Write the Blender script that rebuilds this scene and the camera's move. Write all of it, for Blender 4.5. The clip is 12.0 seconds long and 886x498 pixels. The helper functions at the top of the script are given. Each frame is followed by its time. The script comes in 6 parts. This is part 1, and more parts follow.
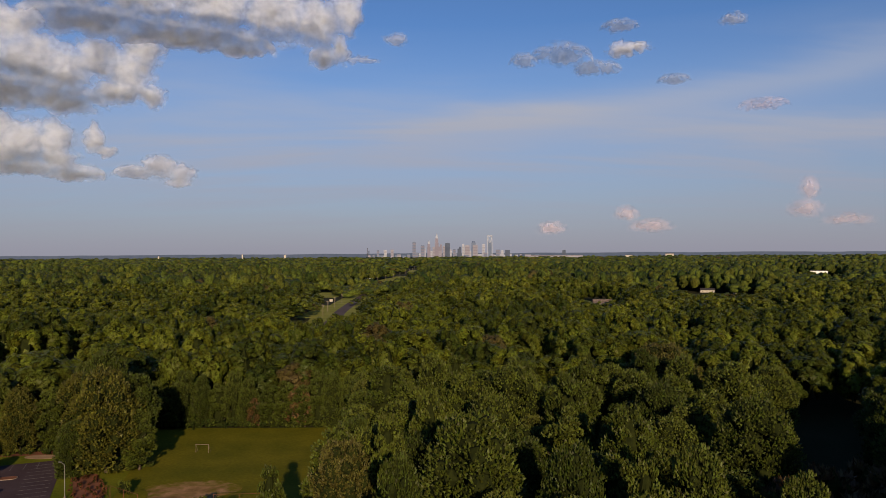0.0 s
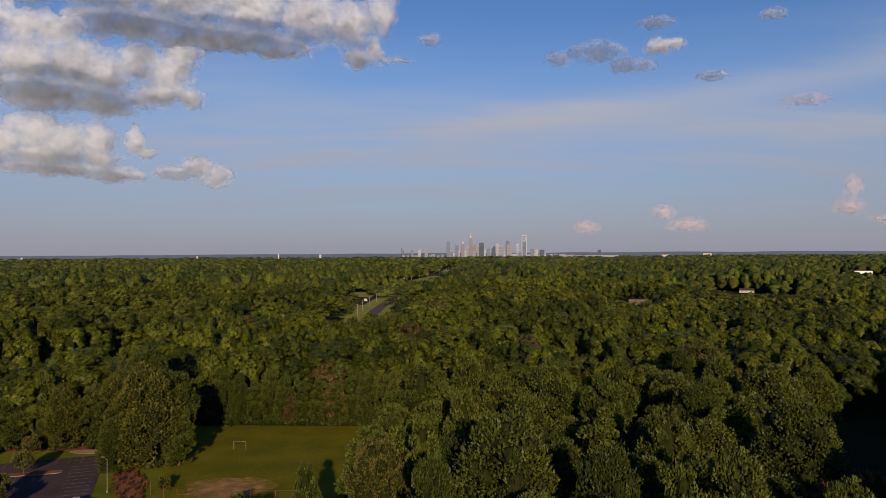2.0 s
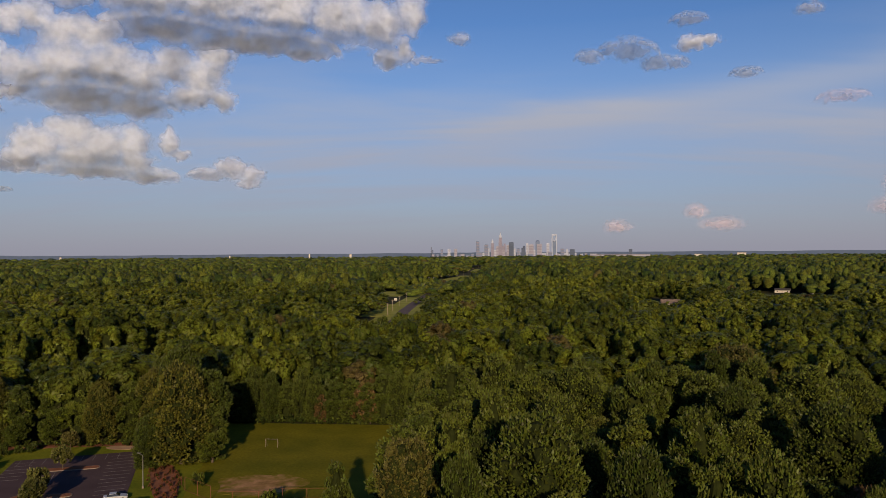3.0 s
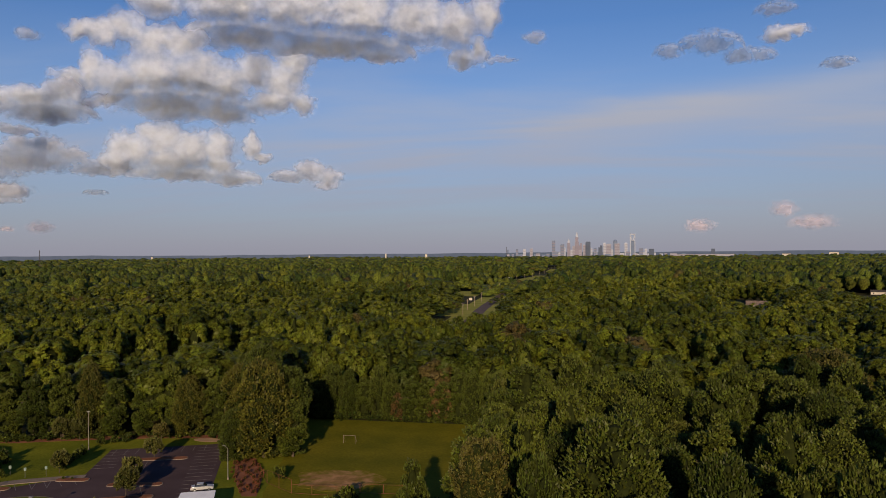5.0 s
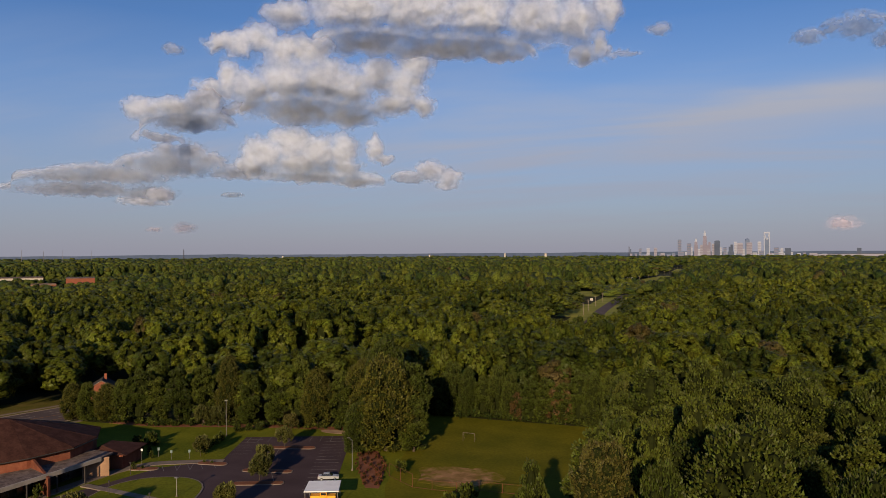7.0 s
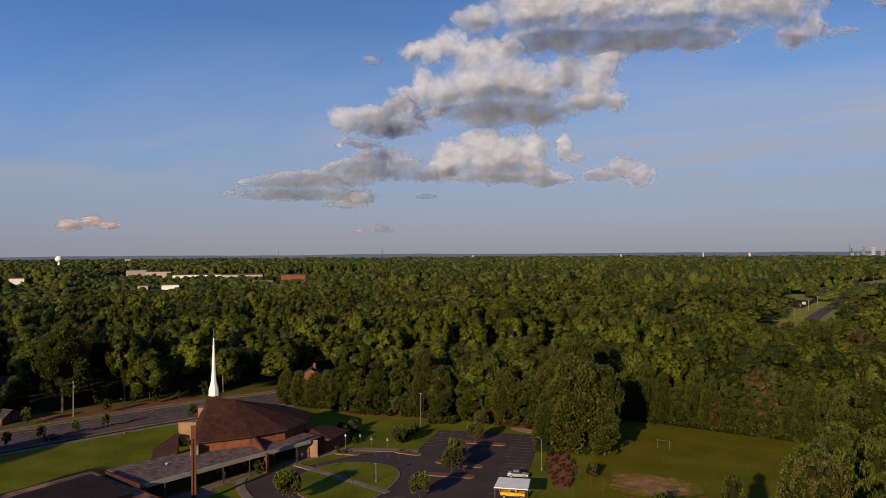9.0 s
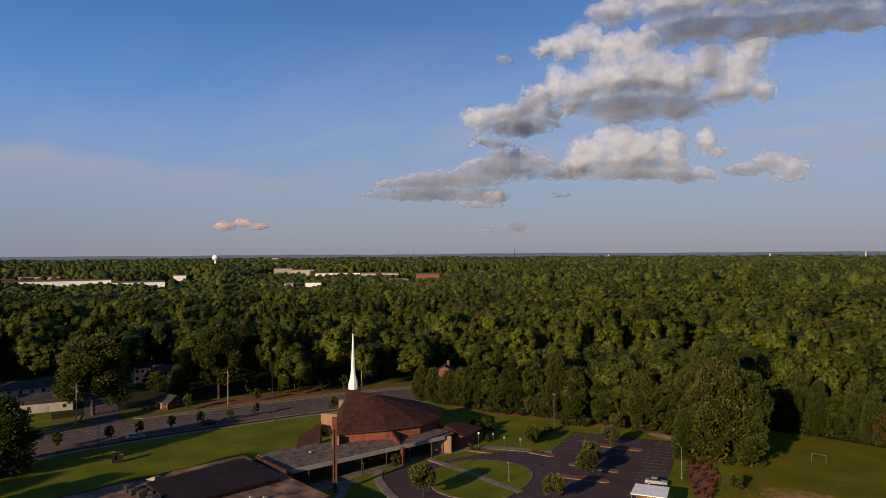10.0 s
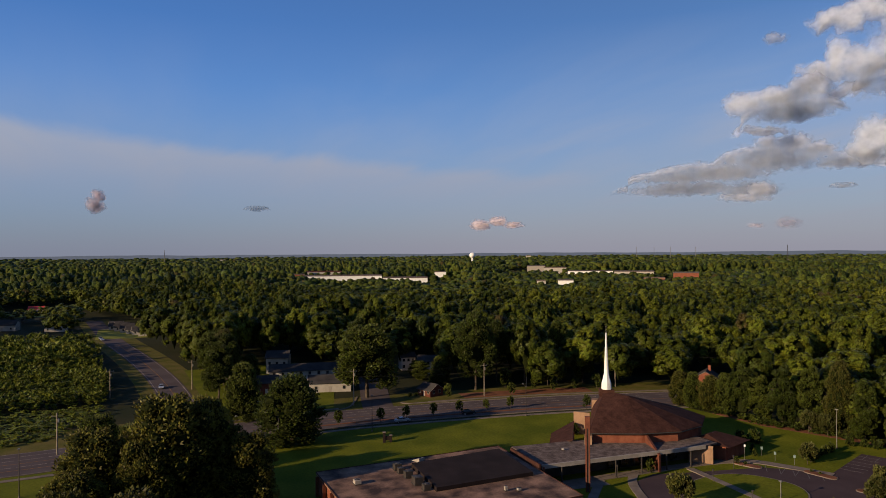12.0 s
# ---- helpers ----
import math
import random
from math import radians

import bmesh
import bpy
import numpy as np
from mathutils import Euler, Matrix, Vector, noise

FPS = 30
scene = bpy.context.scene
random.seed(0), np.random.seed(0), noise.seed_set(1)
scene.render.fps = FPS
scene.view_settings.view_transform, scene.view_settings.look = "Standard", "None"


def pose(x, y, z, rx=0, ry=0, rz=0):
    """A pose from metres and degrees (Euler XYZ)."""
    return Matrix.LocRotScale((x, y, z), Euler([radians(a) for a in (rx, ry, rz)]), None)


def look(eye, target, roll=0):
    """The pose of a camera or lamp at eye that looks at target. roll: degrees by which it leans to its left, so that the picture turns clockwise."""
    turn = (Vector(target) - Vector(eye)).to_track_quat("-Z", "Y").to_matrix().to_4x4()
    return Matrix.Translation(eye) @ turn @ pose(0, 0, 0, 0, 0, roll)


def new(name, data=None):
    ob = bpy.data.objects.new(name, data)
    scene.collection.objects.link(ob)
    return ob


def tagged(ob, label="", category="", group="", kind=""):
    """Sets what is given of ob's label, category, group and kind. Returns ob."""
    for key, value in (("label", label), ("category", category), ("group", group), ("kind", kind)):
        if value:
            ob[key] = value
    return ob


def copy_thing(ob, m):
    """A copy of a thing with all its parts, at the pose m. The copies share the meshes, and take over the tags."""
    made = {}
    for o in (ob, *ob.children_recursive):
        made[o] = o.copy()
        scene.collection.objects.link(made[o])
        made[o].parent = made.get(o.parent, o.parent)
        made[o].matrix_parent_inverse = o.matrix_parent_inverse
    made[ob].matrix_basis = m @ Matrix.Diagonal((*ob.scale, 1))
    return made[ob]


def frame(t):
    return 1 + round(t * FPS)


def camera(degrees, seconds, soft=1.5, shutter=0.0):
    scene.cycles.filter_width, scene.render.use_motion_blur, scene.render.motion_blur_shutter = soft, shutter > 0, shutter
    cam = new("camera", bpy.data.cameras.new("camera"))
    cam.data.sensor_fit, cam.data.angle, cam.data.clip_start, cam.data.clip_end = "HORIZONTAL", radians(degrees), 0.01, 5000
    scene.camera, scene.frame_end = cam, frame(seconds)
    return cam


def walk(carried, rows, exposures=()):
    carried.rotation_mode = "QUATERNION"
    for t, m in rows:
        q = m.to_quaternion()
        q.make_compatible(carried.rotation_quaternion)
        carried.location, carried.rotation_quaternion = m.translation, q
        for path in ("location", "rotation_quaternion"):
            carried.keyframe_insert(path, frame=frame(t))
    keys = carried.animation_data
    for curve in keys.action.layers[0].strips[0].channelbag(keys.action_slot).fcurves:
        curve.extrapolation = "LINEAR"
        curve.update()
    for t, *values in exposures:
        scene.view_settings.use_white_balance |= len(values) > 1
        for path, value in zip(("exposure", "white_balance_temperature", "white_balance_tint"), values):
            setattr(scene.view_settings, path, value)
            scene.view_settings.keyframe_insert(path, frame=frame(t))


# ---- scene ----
cam = camera(63.3, 12.0, soft=0.55)
# seconds, yaw, tilt, lean: the camera hovers 50 m up and turns to its left
TURNS = [
    (0, -0.00, 0.26, 0.32),
    (0.5, 0.47, 0.25, 0.29),
    (1, 1.10, 0.26, 0.29),
    (1.5, 1.83, 0.25, 0.31),
    (2, 2.71, 0.25, 0.34),
    (2.5, 3.78, 0.25, 0.38),
    (3, 5.07, 0.23, 0.40),
    (5, 11.05, 0.26, 0.44),
    (5.5, 12.98, 0.23, 0.43),
    (6, 15.20, 0.23, 0.42),
    (6.5, 17.69, 0.25, 0.39),
    (8.5, 31.17, 0.29, 0.38),
    (9, 35.51, 0.31, 0.38),
    (9.5, 40.55, 0.31, 0.40),
    (10, 46.06, 0.31, 0.38),
    (10.5, 51.64, 0.30, 0.39),
    (11, 57.24, 0.31, 0.39),
    (11.5, 62.91, 0.29, 0.40),
    (12, 65.97, 0.27, 0.41),
]
walk(cam, [(t, pose(0, 0, 50, 90 + tilt, lean, yaw)) for t, yaw, tilt, lean in TURNS])

# world and sun: a clear evening sky with high veils; the sun stands low behind the first view
SUN_EL, SUN_X, SUN_Y = 15.5, 0.16, -1.0
world = bpy.data.worlds.new("sky")
scene.world = world
world.use_nodes = True
wn, wl = world.node_tree.nodes, world.node_tree.links
wn.clear()


def wnode(kind, **values):
    n = wn.new(kind)
    for key, value in values.items():
        n.inputs[key].default_value = value
    return n


def wmath(op, a, b=0.0, c=0.0, clamp=False):
    n = wn.new("ShaderNodeMath")
    n.operation, n.use_clamp = op, clamp
    for slot, v in zip(n.inputs, (a, b, c)):
        if isinstance(v, (int, float)):
            slot.default_value = v
        else:
            wl.new(v, slot)
    return n.outputs[0]


def wmix(f, a, b):
    n = wn.new("ShaderNodeMix")
    n.data_type = "RGBA"
    for slot, v in zip((n.inputs[0], n.inputs[6], n.inputs[7]), (f, a, b)):
        if isinstance(v, (int, float, tuple)):
            slot.default_value = v
        else:
            wl.new(v, slot)
    return n.outputs[2]


sky = wn.new("ShaderNodeTexSky")
sky.sky_type, sky.sun_disc = "NISHITA", False
sky.sun_elevation = radians(SUN_EL)
sky.sun_rotation = math.atan2(SUN_X, SUN_Y)
sky.altitude, sky.air_density, sky.dust_density, sky.ozone_density = 200, 1.0, 0.4, 4.0
coord = wn.new("ShaderNodeTexCoord")
split = wn.new("ShaderNodeSeparateXYZ")
wl.new(coord.outputs["Generated"], split.inputs[0])
up = split.outputs[2]
# veils of high thin cloud: noise on a flat layer overhead, drawn out sideways
inv = wmath("DIVIDE", 1.0, wmath("ADD", wmath("MAXIMUM", up, 0.0), 0.12))
flat = wn.new("ShaderNodeCombineXYZ")
wl.new(wmath("MULTIPLY", split.outputs[0], inv), flat.inputs[0])
wl.new(wmath("MULTIPLY", split.outputs[1], inv), flat.inputs[1])
stretch = wn.new("ShaderNodeMapping")
stretch.inputs["Rotation"].default_value = (0, 0, radians(-28))
stretch.inputs["Scale"].default_value = (0.42, 1.25, 1.0)
wl.new(flat.outputs[0], stretch.inputs[0])
veil_noise = wnode("ShaderNodeTexNoise", Scale=1.35, Detail=7.0, Roughness=0.52, Distortion=0.35)
wl.new(stretch.outputs[0], veil_noise.inputs["Vector"])


def wstep(v, lo, hi):
    n = wn.new("ShaderNodeMapRange")
    n.interpolation_type = "SMOOTHSTEP"
    n.inputs[1].default_value, n.inputs[2].default_value = lo, hi
    wl.new(v, n.inputs[0])
    return n.outputs[0]


streaks = wstep(veil_noise.outputs[0], 0.36, 0.74)
bearing = wmath("MULTIPLY", wmath("ARCTAN2", wmath("MULTIPLY", split.outputs[0], -1.0), split.outputs[1]), 57.2958)
lift = wmath("MULTIPLY", wmath("ARCSINE", up), 57.2958)
rag = wmath("SUBTRACT", veil_noise.outputs[0], 0.5)
# thin milky air at middle height, everywhere
belt = wmath("SUBTRACT", 1.0, wmath("DIVIDE", wmath("ABSOLUTE", wmath("SUBTRACT", lift, 8.0)), 9.5), clamp=True)
milk = wmath("SUBTRACT", 1.0, wmath("MULTIPLY", wstep(bearing, 38.0, 66.0), 0.7))
veil = wmath("MULTIPLY", wmath("MULTIPLY", belt, milk), wmath("ADD", 0.32, wmath("MULTIPLY", streaks, 0.70)))
# a sheet of high cloud with a clear upper rim, and a long drawn-out streak
rim = wmath("ADD", wmath("ADD", 5.7, wmath("MULTIPLY", wmath("SUBTRACT", bearing, 51.0), 0.078)), wmath("MULTIPLY", rag, 3.0))
sheet = wmath("MULTIPLY", wstep(wmath("SUBTRACT", rim, lift), -0.3, 1.1), wmath("MULTIPLY", wstep(bearing, 46.0, 66.0), wstep(lift, 1.5, 7.5)))
line_mid = wmath("ADD", wmath("ADD", 9.2, wmath("MULTIPLY", bearing, -0.14)), wmath("MULTIPLY", rag, 5.0))
line_off = wmath("DIVIDE", wmath("SUBTRACT", lift, line_mid), 1.5)
streak = wmath("MULTIPLY", wmath("POWER", 2.718, wmath("MULTIPLY", wmath("MULTIPLY", line_off, line_off), -1.0)), wmath("SUBTRACT", 1.0, wstep(bearing, 0.0, 14.0)))
veil = wmath("ADD", veil, wmath("ADD", wmath("MULTIPLY", sheet, 0.6), wmath("MULTIPLY", streak, 0.42)), clamp=True)
# the grey haze that lies along the horizon
haze = wmath("POWER", wmath("SUBTRACT", 1.0, wmath("DIVIDE", wmath("MAXIMUM", lift, 0.0), 13.0), clamp=True), 1.3)
tinge = wn.new("ShaderNodeMix")
tinge.data_type, tinge.blend_type = "RGBA", "MULTIPLY"
tinge.inputs[0].default_value = 1.0
wl.new(sky.outputs[0], tinge.inputs[6])
wl.new(wmix(wstep(bearing, 40.0, 95.0), (0.95, 1.06, 1.30, 1.0), (1.05, 1.42, 2.0, 1.0)), tinge.inputs[7])
tone = wmix(veil, tinge.outputs[2], (5.2, 5.5, 6.6, 1.0))
tone = wmix(wmath("MULTIPLY", haze, 0.92), tone, wmix(wstep(bearing, 55.0, 98.0), (3.75, 3.65, 4.5, 1.0), (2.75, 2.95, 3.95, 1.0)))
back = wn.new("ShaderNodeBackground")
back.inputs[1].default_value = 0.065
wl.new(tone, back.inputs[0])
wl.new(back.outputs[0], wn.new("ShaderNodeOutputWorld").inputs[0])

sun_data = bpy.data.lights.new("sun", "SUN")
sun_data.energy, sun_data.angle, sun_data.color = 5.0, radians(0.6), (1.0, 0.75, 0.47)
sun = new("sun", sun_data)
to_sun = Vector((SUN_X, SUN_Y, 0)).normalized() * math.cos(radians(SUN_EL)) + Vector((0, 0, math.sin(radians(SUN_EL))))
sun.matrix_world = look(to_sun * 100, (0, 0, 0))
scene.view_settings.exposure = 0.27


# ---- materials ----
def mat(name, c1, c2, scale=0.3, fine=6.0, grain=0.25, rough=0.85, metal=0.0, bump=0.0, vary=0.0, tint=False, spec=0.06):
    """A procedural surface: two colours mixed by broad noise, fine grain over them, relief and, if asked, variation from piece to piece."""
    m = bpy.data.materials.new(name)
    m.use_nodes = True
    n, l = m.node_tree.nodes, m.node_tree.links
    b = n["Principled BSDF"]
    b.inputs["Roughness"].default_value, b.inputs["Metallic"].default_value = rough, metal
    b.inputs["Specular IOR Level"].default_value = spec
    tc = n.new("ShaderNodeTexCoord")
    broad, small = n.new("ShaderNodeTexNoise"), n.new("ShaderNodeTexNoise")
    broad.inputs["Scale"].default_value, broad.inputs["Detail"].default_value = scale, 5.0
    small.inputs["Scale"].default_value, small.inputs["Detail"].default_value = fine, 4.0
    for t in (broad, small):
        l.new(tc.outputs["Object"], t.inputs["Vector"])
    rng = n.new("ShaderNodeMapRange")
    rng.inputs[1].default_value, rng.inputs[2].default_value = 0.35, 0.65
    l.new(broad.outputs[0], rng.inputs[0])
    mix = n.new("ShaderNodeMix")
    mix.data_type = "RGBA"
    l.new(rng.outputs[0], mix.inputs[0])
    mix.inputs[6].default_value, mix.inputs[7].default_value = (*c1, 1), (*c2, 1)
    hsv = n.new("ShaderNodeHueSaturation")
    g = n.new("ShaderNodeMapRange")
    g.inputs[3].default_value, g.inputs[4].default_value = 1 - grain, 1 + grain
    l.new(small.outputs[0], g.inputs[0])
    value = g.outputs[0]
    if vary:
        if tint:
            src = n.new("ShaderNodeAttribute")
            src.attribute_name = "tint"
            rnd = src.outputs["Fac"]
        else:
            src = n.new("ShaderNodeObjectInfo")
            rnd = src.outputs["Random"]
        v = n.new("ShaderNodeMapRange")
        v.inputs[3].default_value, v.inputs[4].default_value = 1 - vary, 1 + vary
        l.new(rnd, v.inputs[0])
        mul = n.new("ShaderNodeMath")
        mul.operation = "MULTIPLY"
        l.new(value, mul.inputs[0])
        l.new(v.outputs[0], mul.inputs[1])
        value = mul.outputs[0]
    l.new(value, hsv.inputs["Value"])
    l.new(mix.outputs[2], hsv.inputs["Color"])
    l.new(hsv.outputs[0], b.inputs["Base Color"])
    if bump:
        bp = n.new("ShaderNodeBump")
        bp.inputs["Strength"].default_value, bp.inputs["Distance"].default_value = bump, 0.05
        l.new(small.outputs[0], bp.inputs["Height"])
        l.new(bp.outputs[0], b.inputs["Normal"])
    return m


def leaf_mat(name, dark, light, rust, tint, grain=3.2, relief=False, torn=0.0):
    """Foliage: leaves differ one from another, trees differ one from another, a few have turned. relief: sprays of leaves stand out of a crown seen from far off."""
    m = bpy.data.materials.new(name)
    m.use_nodes = True
    n, l = m.node_tree.nodes, m.node_tree.links
    b = n["Principled BSDF"]
    b.inputs["Roughness"].default_value = 0.48
    b.inputs["Specular IOR Level"].default_value = 0.04 if relief else 0.12
    geo = n.new("ShaderNodeNewGeometry")
    if tint:
        src = n.new("ShaderNodeAttribute")
        src.attribute_name = "tint"
        rnd = src.outputs["Fac"]
    else:
        src = n.new("ShaderNodeObjectInfo")
        rnd = src.outputs["Random"]
    ramp = n.new("ShaderNodeValToRGB")
    e = ramp.color_ramp.elements
    e[0].position, e[0].color = 0.0, (*dark, 1)
    e[1].position, e[1].color = 0.9, (*light, 1)
    r = e.new(1.0)
    r.color = (*rust, 1)
    e[1].position = 0.95
    l.new(rnd, ramp.inputs[0])
    hsv = n.new("ShaderNodeHueSaturation")
    v = n.new("ShaderNodeMapRange")
    v.inputs[3].default_value, v.inputs[4].default_value = (0.8, 1.2) if relief else (0.8, 1.2) if torn else (0.55, 1.5)
    l.new(geo.outputs["Random Per Island"], v.inputs[0])
    h = n.new("ShaderNodeMapRange")
    h.inputs[3].default_value, h.inputs[4].default_value = 0.482, 0.518
    l.new(geo.outputs["Random Per Island"], h.inputs[0])
    # tone differs by clump; relief crowns have the shade between clumps painted in
    tc, spray = n.new("ShaderNodeTexCoord"), n.new("ShaderNodeTexNoise")
    spray.inputs["Scale"].default_value, spray.inputs["Detail"].default_value, spray.inputs["Roughness"].default_value = grain, 3.0, 0.6
    l.new(tc.outputs["Object"], spray.inputs["Vector"])
    sv = n.new("ShaderNodeMapRange")
    sv.inputs[1].default_value, sv.inputs[2].default_value = 0.36, 0.64
    sv.inputs[3].default_value, sv.inputs[4].default_value = (0.35, 1.6) if relief else (0.84, 1.14) if torn else (0.7, 1.25)
    l.new(spray.outputs[0], sv.inputs[0])
    mul = n.new("ShaderNodeMath")
    mul.operation = "MULTIPLY"
    l.new(v.outputs[0], mul.inputs[0])
    l.new(sv.outputs[0], mul.inputs[1])
    if relief:
        bp = n.new("ShaderNodeBump")
        bp.inputs["Strength"].default_value, bp.inputs["Distance"].default_value = 1.0, 1.5 / grain
        l.new(spray.outputs[0], bp.inputs["Height"])
        l.new(bp.outputs[0], b.inputs["Normal"])
    l.new(mul.outputs[0], hsv.inputs["Value"])
    l.new(h.outputs[0], hsv.inputs["Hue"])
    l.new(ramp.outputs[0], hsv.inputs["Color"])
    l.new(hsv.outputs[0], b.inputs["Base Color"])
    thin = n.new("ShaderNodeBsdfTranslucent")
    l.new(hsv.outputs[0], thin.inputs["Color"])
    both = n.new("ShaderNodeMixShader")
    both.inputs[0].default_value = 0.14
    l.new(b.outputs[0], both.inputs[1])
    l.new(thin.outputs[0], both.inputs[2])
    last = both
    if torn:
        # each cluster is torn into leaves with gaps between them
        leafy, cut, clear, last = n.new("ShaderNodeTexNoise"), n.new("ShaderNodeMath"), n.new("ShaderNodeBsdfTransparent"), n.new("ShaderNodeMixShader")
        leafy.inputs["Scale"].default_value, leafy.inputs["Detail"].default_value = torn, 1.0
        l.new(tc.outputs["Object"], leafy.inputs["Vector"])
        cut.operation = "GREATER_THAN"
        cut.inputs[1].default_value = 0.47
        l.new(leafy.outputs[0], cut.inputs[0])
        l.new(cut.outputs[0], last.inputs[0])
        l.new(clear.outputs[0], last.inputs[1])
        l.new(both.outputs[0], last.inputs[2])
    l.new(last.outputs[0], n["Material Output"].inputs[0])
    return m


LEAF = leaf_mat("leaves", (0.028, 0.038, 0.005), (0.066, 0.078, 0.010), (0.058, 0.052, 0.012), False, 0.45)
LEAF_MID = leaf_mat("leaves_of_the_near_woods", (0.033, 0.044, 0.006), (0.116, 0.134, 0.011), (0.076, 0.058, 0.018), True, 0.35, torn=3.4)
LEAF_BACK = leaf_mat("leaves_of_the_middle_woods", (0.032, 0.047, 0.008), (0.130, 0.142, 0.015), (0.072, 0.058, 0.018), True, 0.35, torn=2.2)
# far leaves have a little haze painted in: bluer than the nearer ones
LEAF_FAR = leaf_mat("leaves_of_the_woods", (0.026, 0.039, 0.009), (0.088, 0.102, 0.016), (0.060, 0.050, 0.016), True, 0.95, True)
LEAF_YOUNG = leaf_mat("young_leaves", (0.060, 0.078, 0.008), (0.135, 0.150, 0.016), (0.11, 0.09, 0.02), True, 0.5, torn=4.0)
# a darker copy of the woods' leaves, painting the shade within their crowns
LEAF_SHADE = leaf_mat("inner_leaves_painted_shade", (0.020, 0.027, 0.004), (0.060, 0.068, 0.007), (0.050, 0.040, 0.013), True, 1.5, True)
LEAF_OLIVE = leaf_mat("olive_leaves", (0.040, 0.042, 0.010), (0.080, 0.078, 0.018), (0.06, 0.048, 0.014), False, 0.8)
LEAF_BROWN = leaf_mat("olive_brown_leaves", (0.040, 0.039, 0.007), (0.066, 0.063, 0.009), (0.08, 0.06, 0.015), False, 0.45)
LEAF_WARM = leaf_mat("warm_olive_leaves", (0.072, 0.066, 0.010), (0.112, 0.102, 0.014), (0.10, 0.075, 0.018), False, 0.45)
LEAF_RED = leaf_mat("reddened_leaves", (0.10, 0.030, 0.016), (0.15, 0.048, 0.025), (0.12, 0.04, 0.02), False, 0.8)
LEAF_RUST = leaf_mat("rust_brown_leaves", (0.055, 0.032, 0.011), (0.070, 0.040, 0.015), (0.06, 0.033, 0.012), False, 0.8)
# near-black colour standing in for the shade inside the crowns
CROWN_SHADE = mat("painted_crown_shade", (0.009, 0.012, 0.003), (0.017, 0.021, 0.004), 1.0, 6.0, 0.3, 0.95)
BARK = mat("bark", (0.055, 0.042, 0.030), (0.095, 0.075, 0.056), 1.0, 8.0, 0.4, 0.95, bump=0.6)
FLOOR = mat("woodland_floor", (0.022, 0.026, 0.010), (0.035, 0.032, 0.014), 0.05, 1.2, 0.4, 0.95)
GRASS = mat("mown_grass", (0.072, 0.086, 0.005), (0.120, 0.124, 0.009), 0.09, 1.6, 0.5, 0.9, bump=0.4)
FIELD = mat("sports_turf", (0.080, 0.078, 0.004), (0.118, 0.104, 0.006), 0.10, 1.4, 0.4, 0.9, bump=0.4)
DRY_GRASS = mat("dry_grass", (0.16, 0.17, 0.028), (0.23, 0.22, 0.05), 0.06, 1.2, 0.4, 0.95, bump=0.5)
ROUGH_GRASS = mat("rough_grass", (0.075, 0.075, 0.012), (0.12, 0.095, 0.028), 0.15, 2.0, 0.4, 0.95, bump=0.5)
ASPHALT = mat("asphalt", (0.050, 0.034, 0.036), (0.066, 0.046, 0.048), 0.12, 5.0, 0.18, 0.9, bump=0.2)
ROADTOP = mat("road_asphalt", (0.076, 0.058, 0.056), (0.098, 0.077, 0.073), 0.10, 5.0, 0.18, 0.88, bump=0.2)
CONCRETE = mat("concrete", (0.14, 0.11, 0.09), (0.20, 0.16, 0.13), 0.4, 5.0, 0.15, 0.9, bump=0.2)
PAINT = mat("road_paint", (0.085, 0.075, 0.075), (0.17, 0.155, 0.15), 1.5, 9.0, 0.2, 0.7)
ROADPAINT = mat("worn_road_paint", (0.14, 0.11, 0.095), (0.34, 0.28, 0.23), 0.9, 9.0, 0.25, 0.75)
YELLOWPAINT = mat("worn_yellow_road_paint", (0.16, 0.085, 0.04), (0.30, 0.15, 0.05), 0.9, 9.0, 0.25, 0.75)
DIRT = mat("infield_dirt", (0.22, 0.14, 0.085), (0.30, 0.20, 0.12), 0.25, 3.0, 0.25, 0.95, bump=0.3)
BARE = mat("worn_infield", (0.16, 0.095, 0.030), (0.34, 0.19, 0.09), 0.22, 1.3, 0.35, 0.95, bump=0.3)
nodes, links = BARE.node_tree.nodes, BARE.node_tree.links
worn_tc, worn_len, worn_mix, worn_rng = nodes.new("ShaderNodeTexCoord"), nodes.new("ShaderNodeVectorMath"), nodes.new("ShaderNodeMix"), nodes.new("ShaderNodeMapRange")
worn_sub, worn_noise, worn_add = nodes.new("ShaderNodeVectorMath"), nodes.new("ShaderNodeTexNoise"), nodes.new("ShaderNodeMath")
worn_sub.operation, worn_len.operation, worn_add.operation, worn_mix.data_type = "SUBTRACT", "LENGTH", "ADD", "RGBA"
worn_sub.inputs[1].default_value = (0.5, 0.5, 1.0)
worn_noise.inputs["Scale"].default_value, worn_noise.inputs["Detail"].default_value = 0.5, 5.0
links.new(worn_tc.outputs["Generated"], worn_sub.inputs[0])
links.new(worn_sub.outputs[0], worn_len.inputs[0])
links.new(worn_tc.outputs["Object"], worn_noise.inputs["Vector"])
links.new(worn_len.outputs["Value"], worn_add.inputs[0])
links.new(worn_noise.outputs[0], worn_add.inputs[1])
links.new(worn_add.outputs[0], worn_rng.inputs[0])
worn_rng.inputs[1].default_value, worn_rng.inputs[2].default_value = 0.70, 1.02
worn_to = nodes["Principled BSDF"].inputs["Base Color"]
worn_from = worn_to.links[0].from_socket
links.new(worn_rng.outputs[0], worn_mix.inputs[0])
links.new(worn_from, worn_mix.inputs[6])
worn_mix.inputs[7].default_value = (0.120, 0.100, 0.007, 1)
links.new(worn_mix.outputs[2], worn_to)
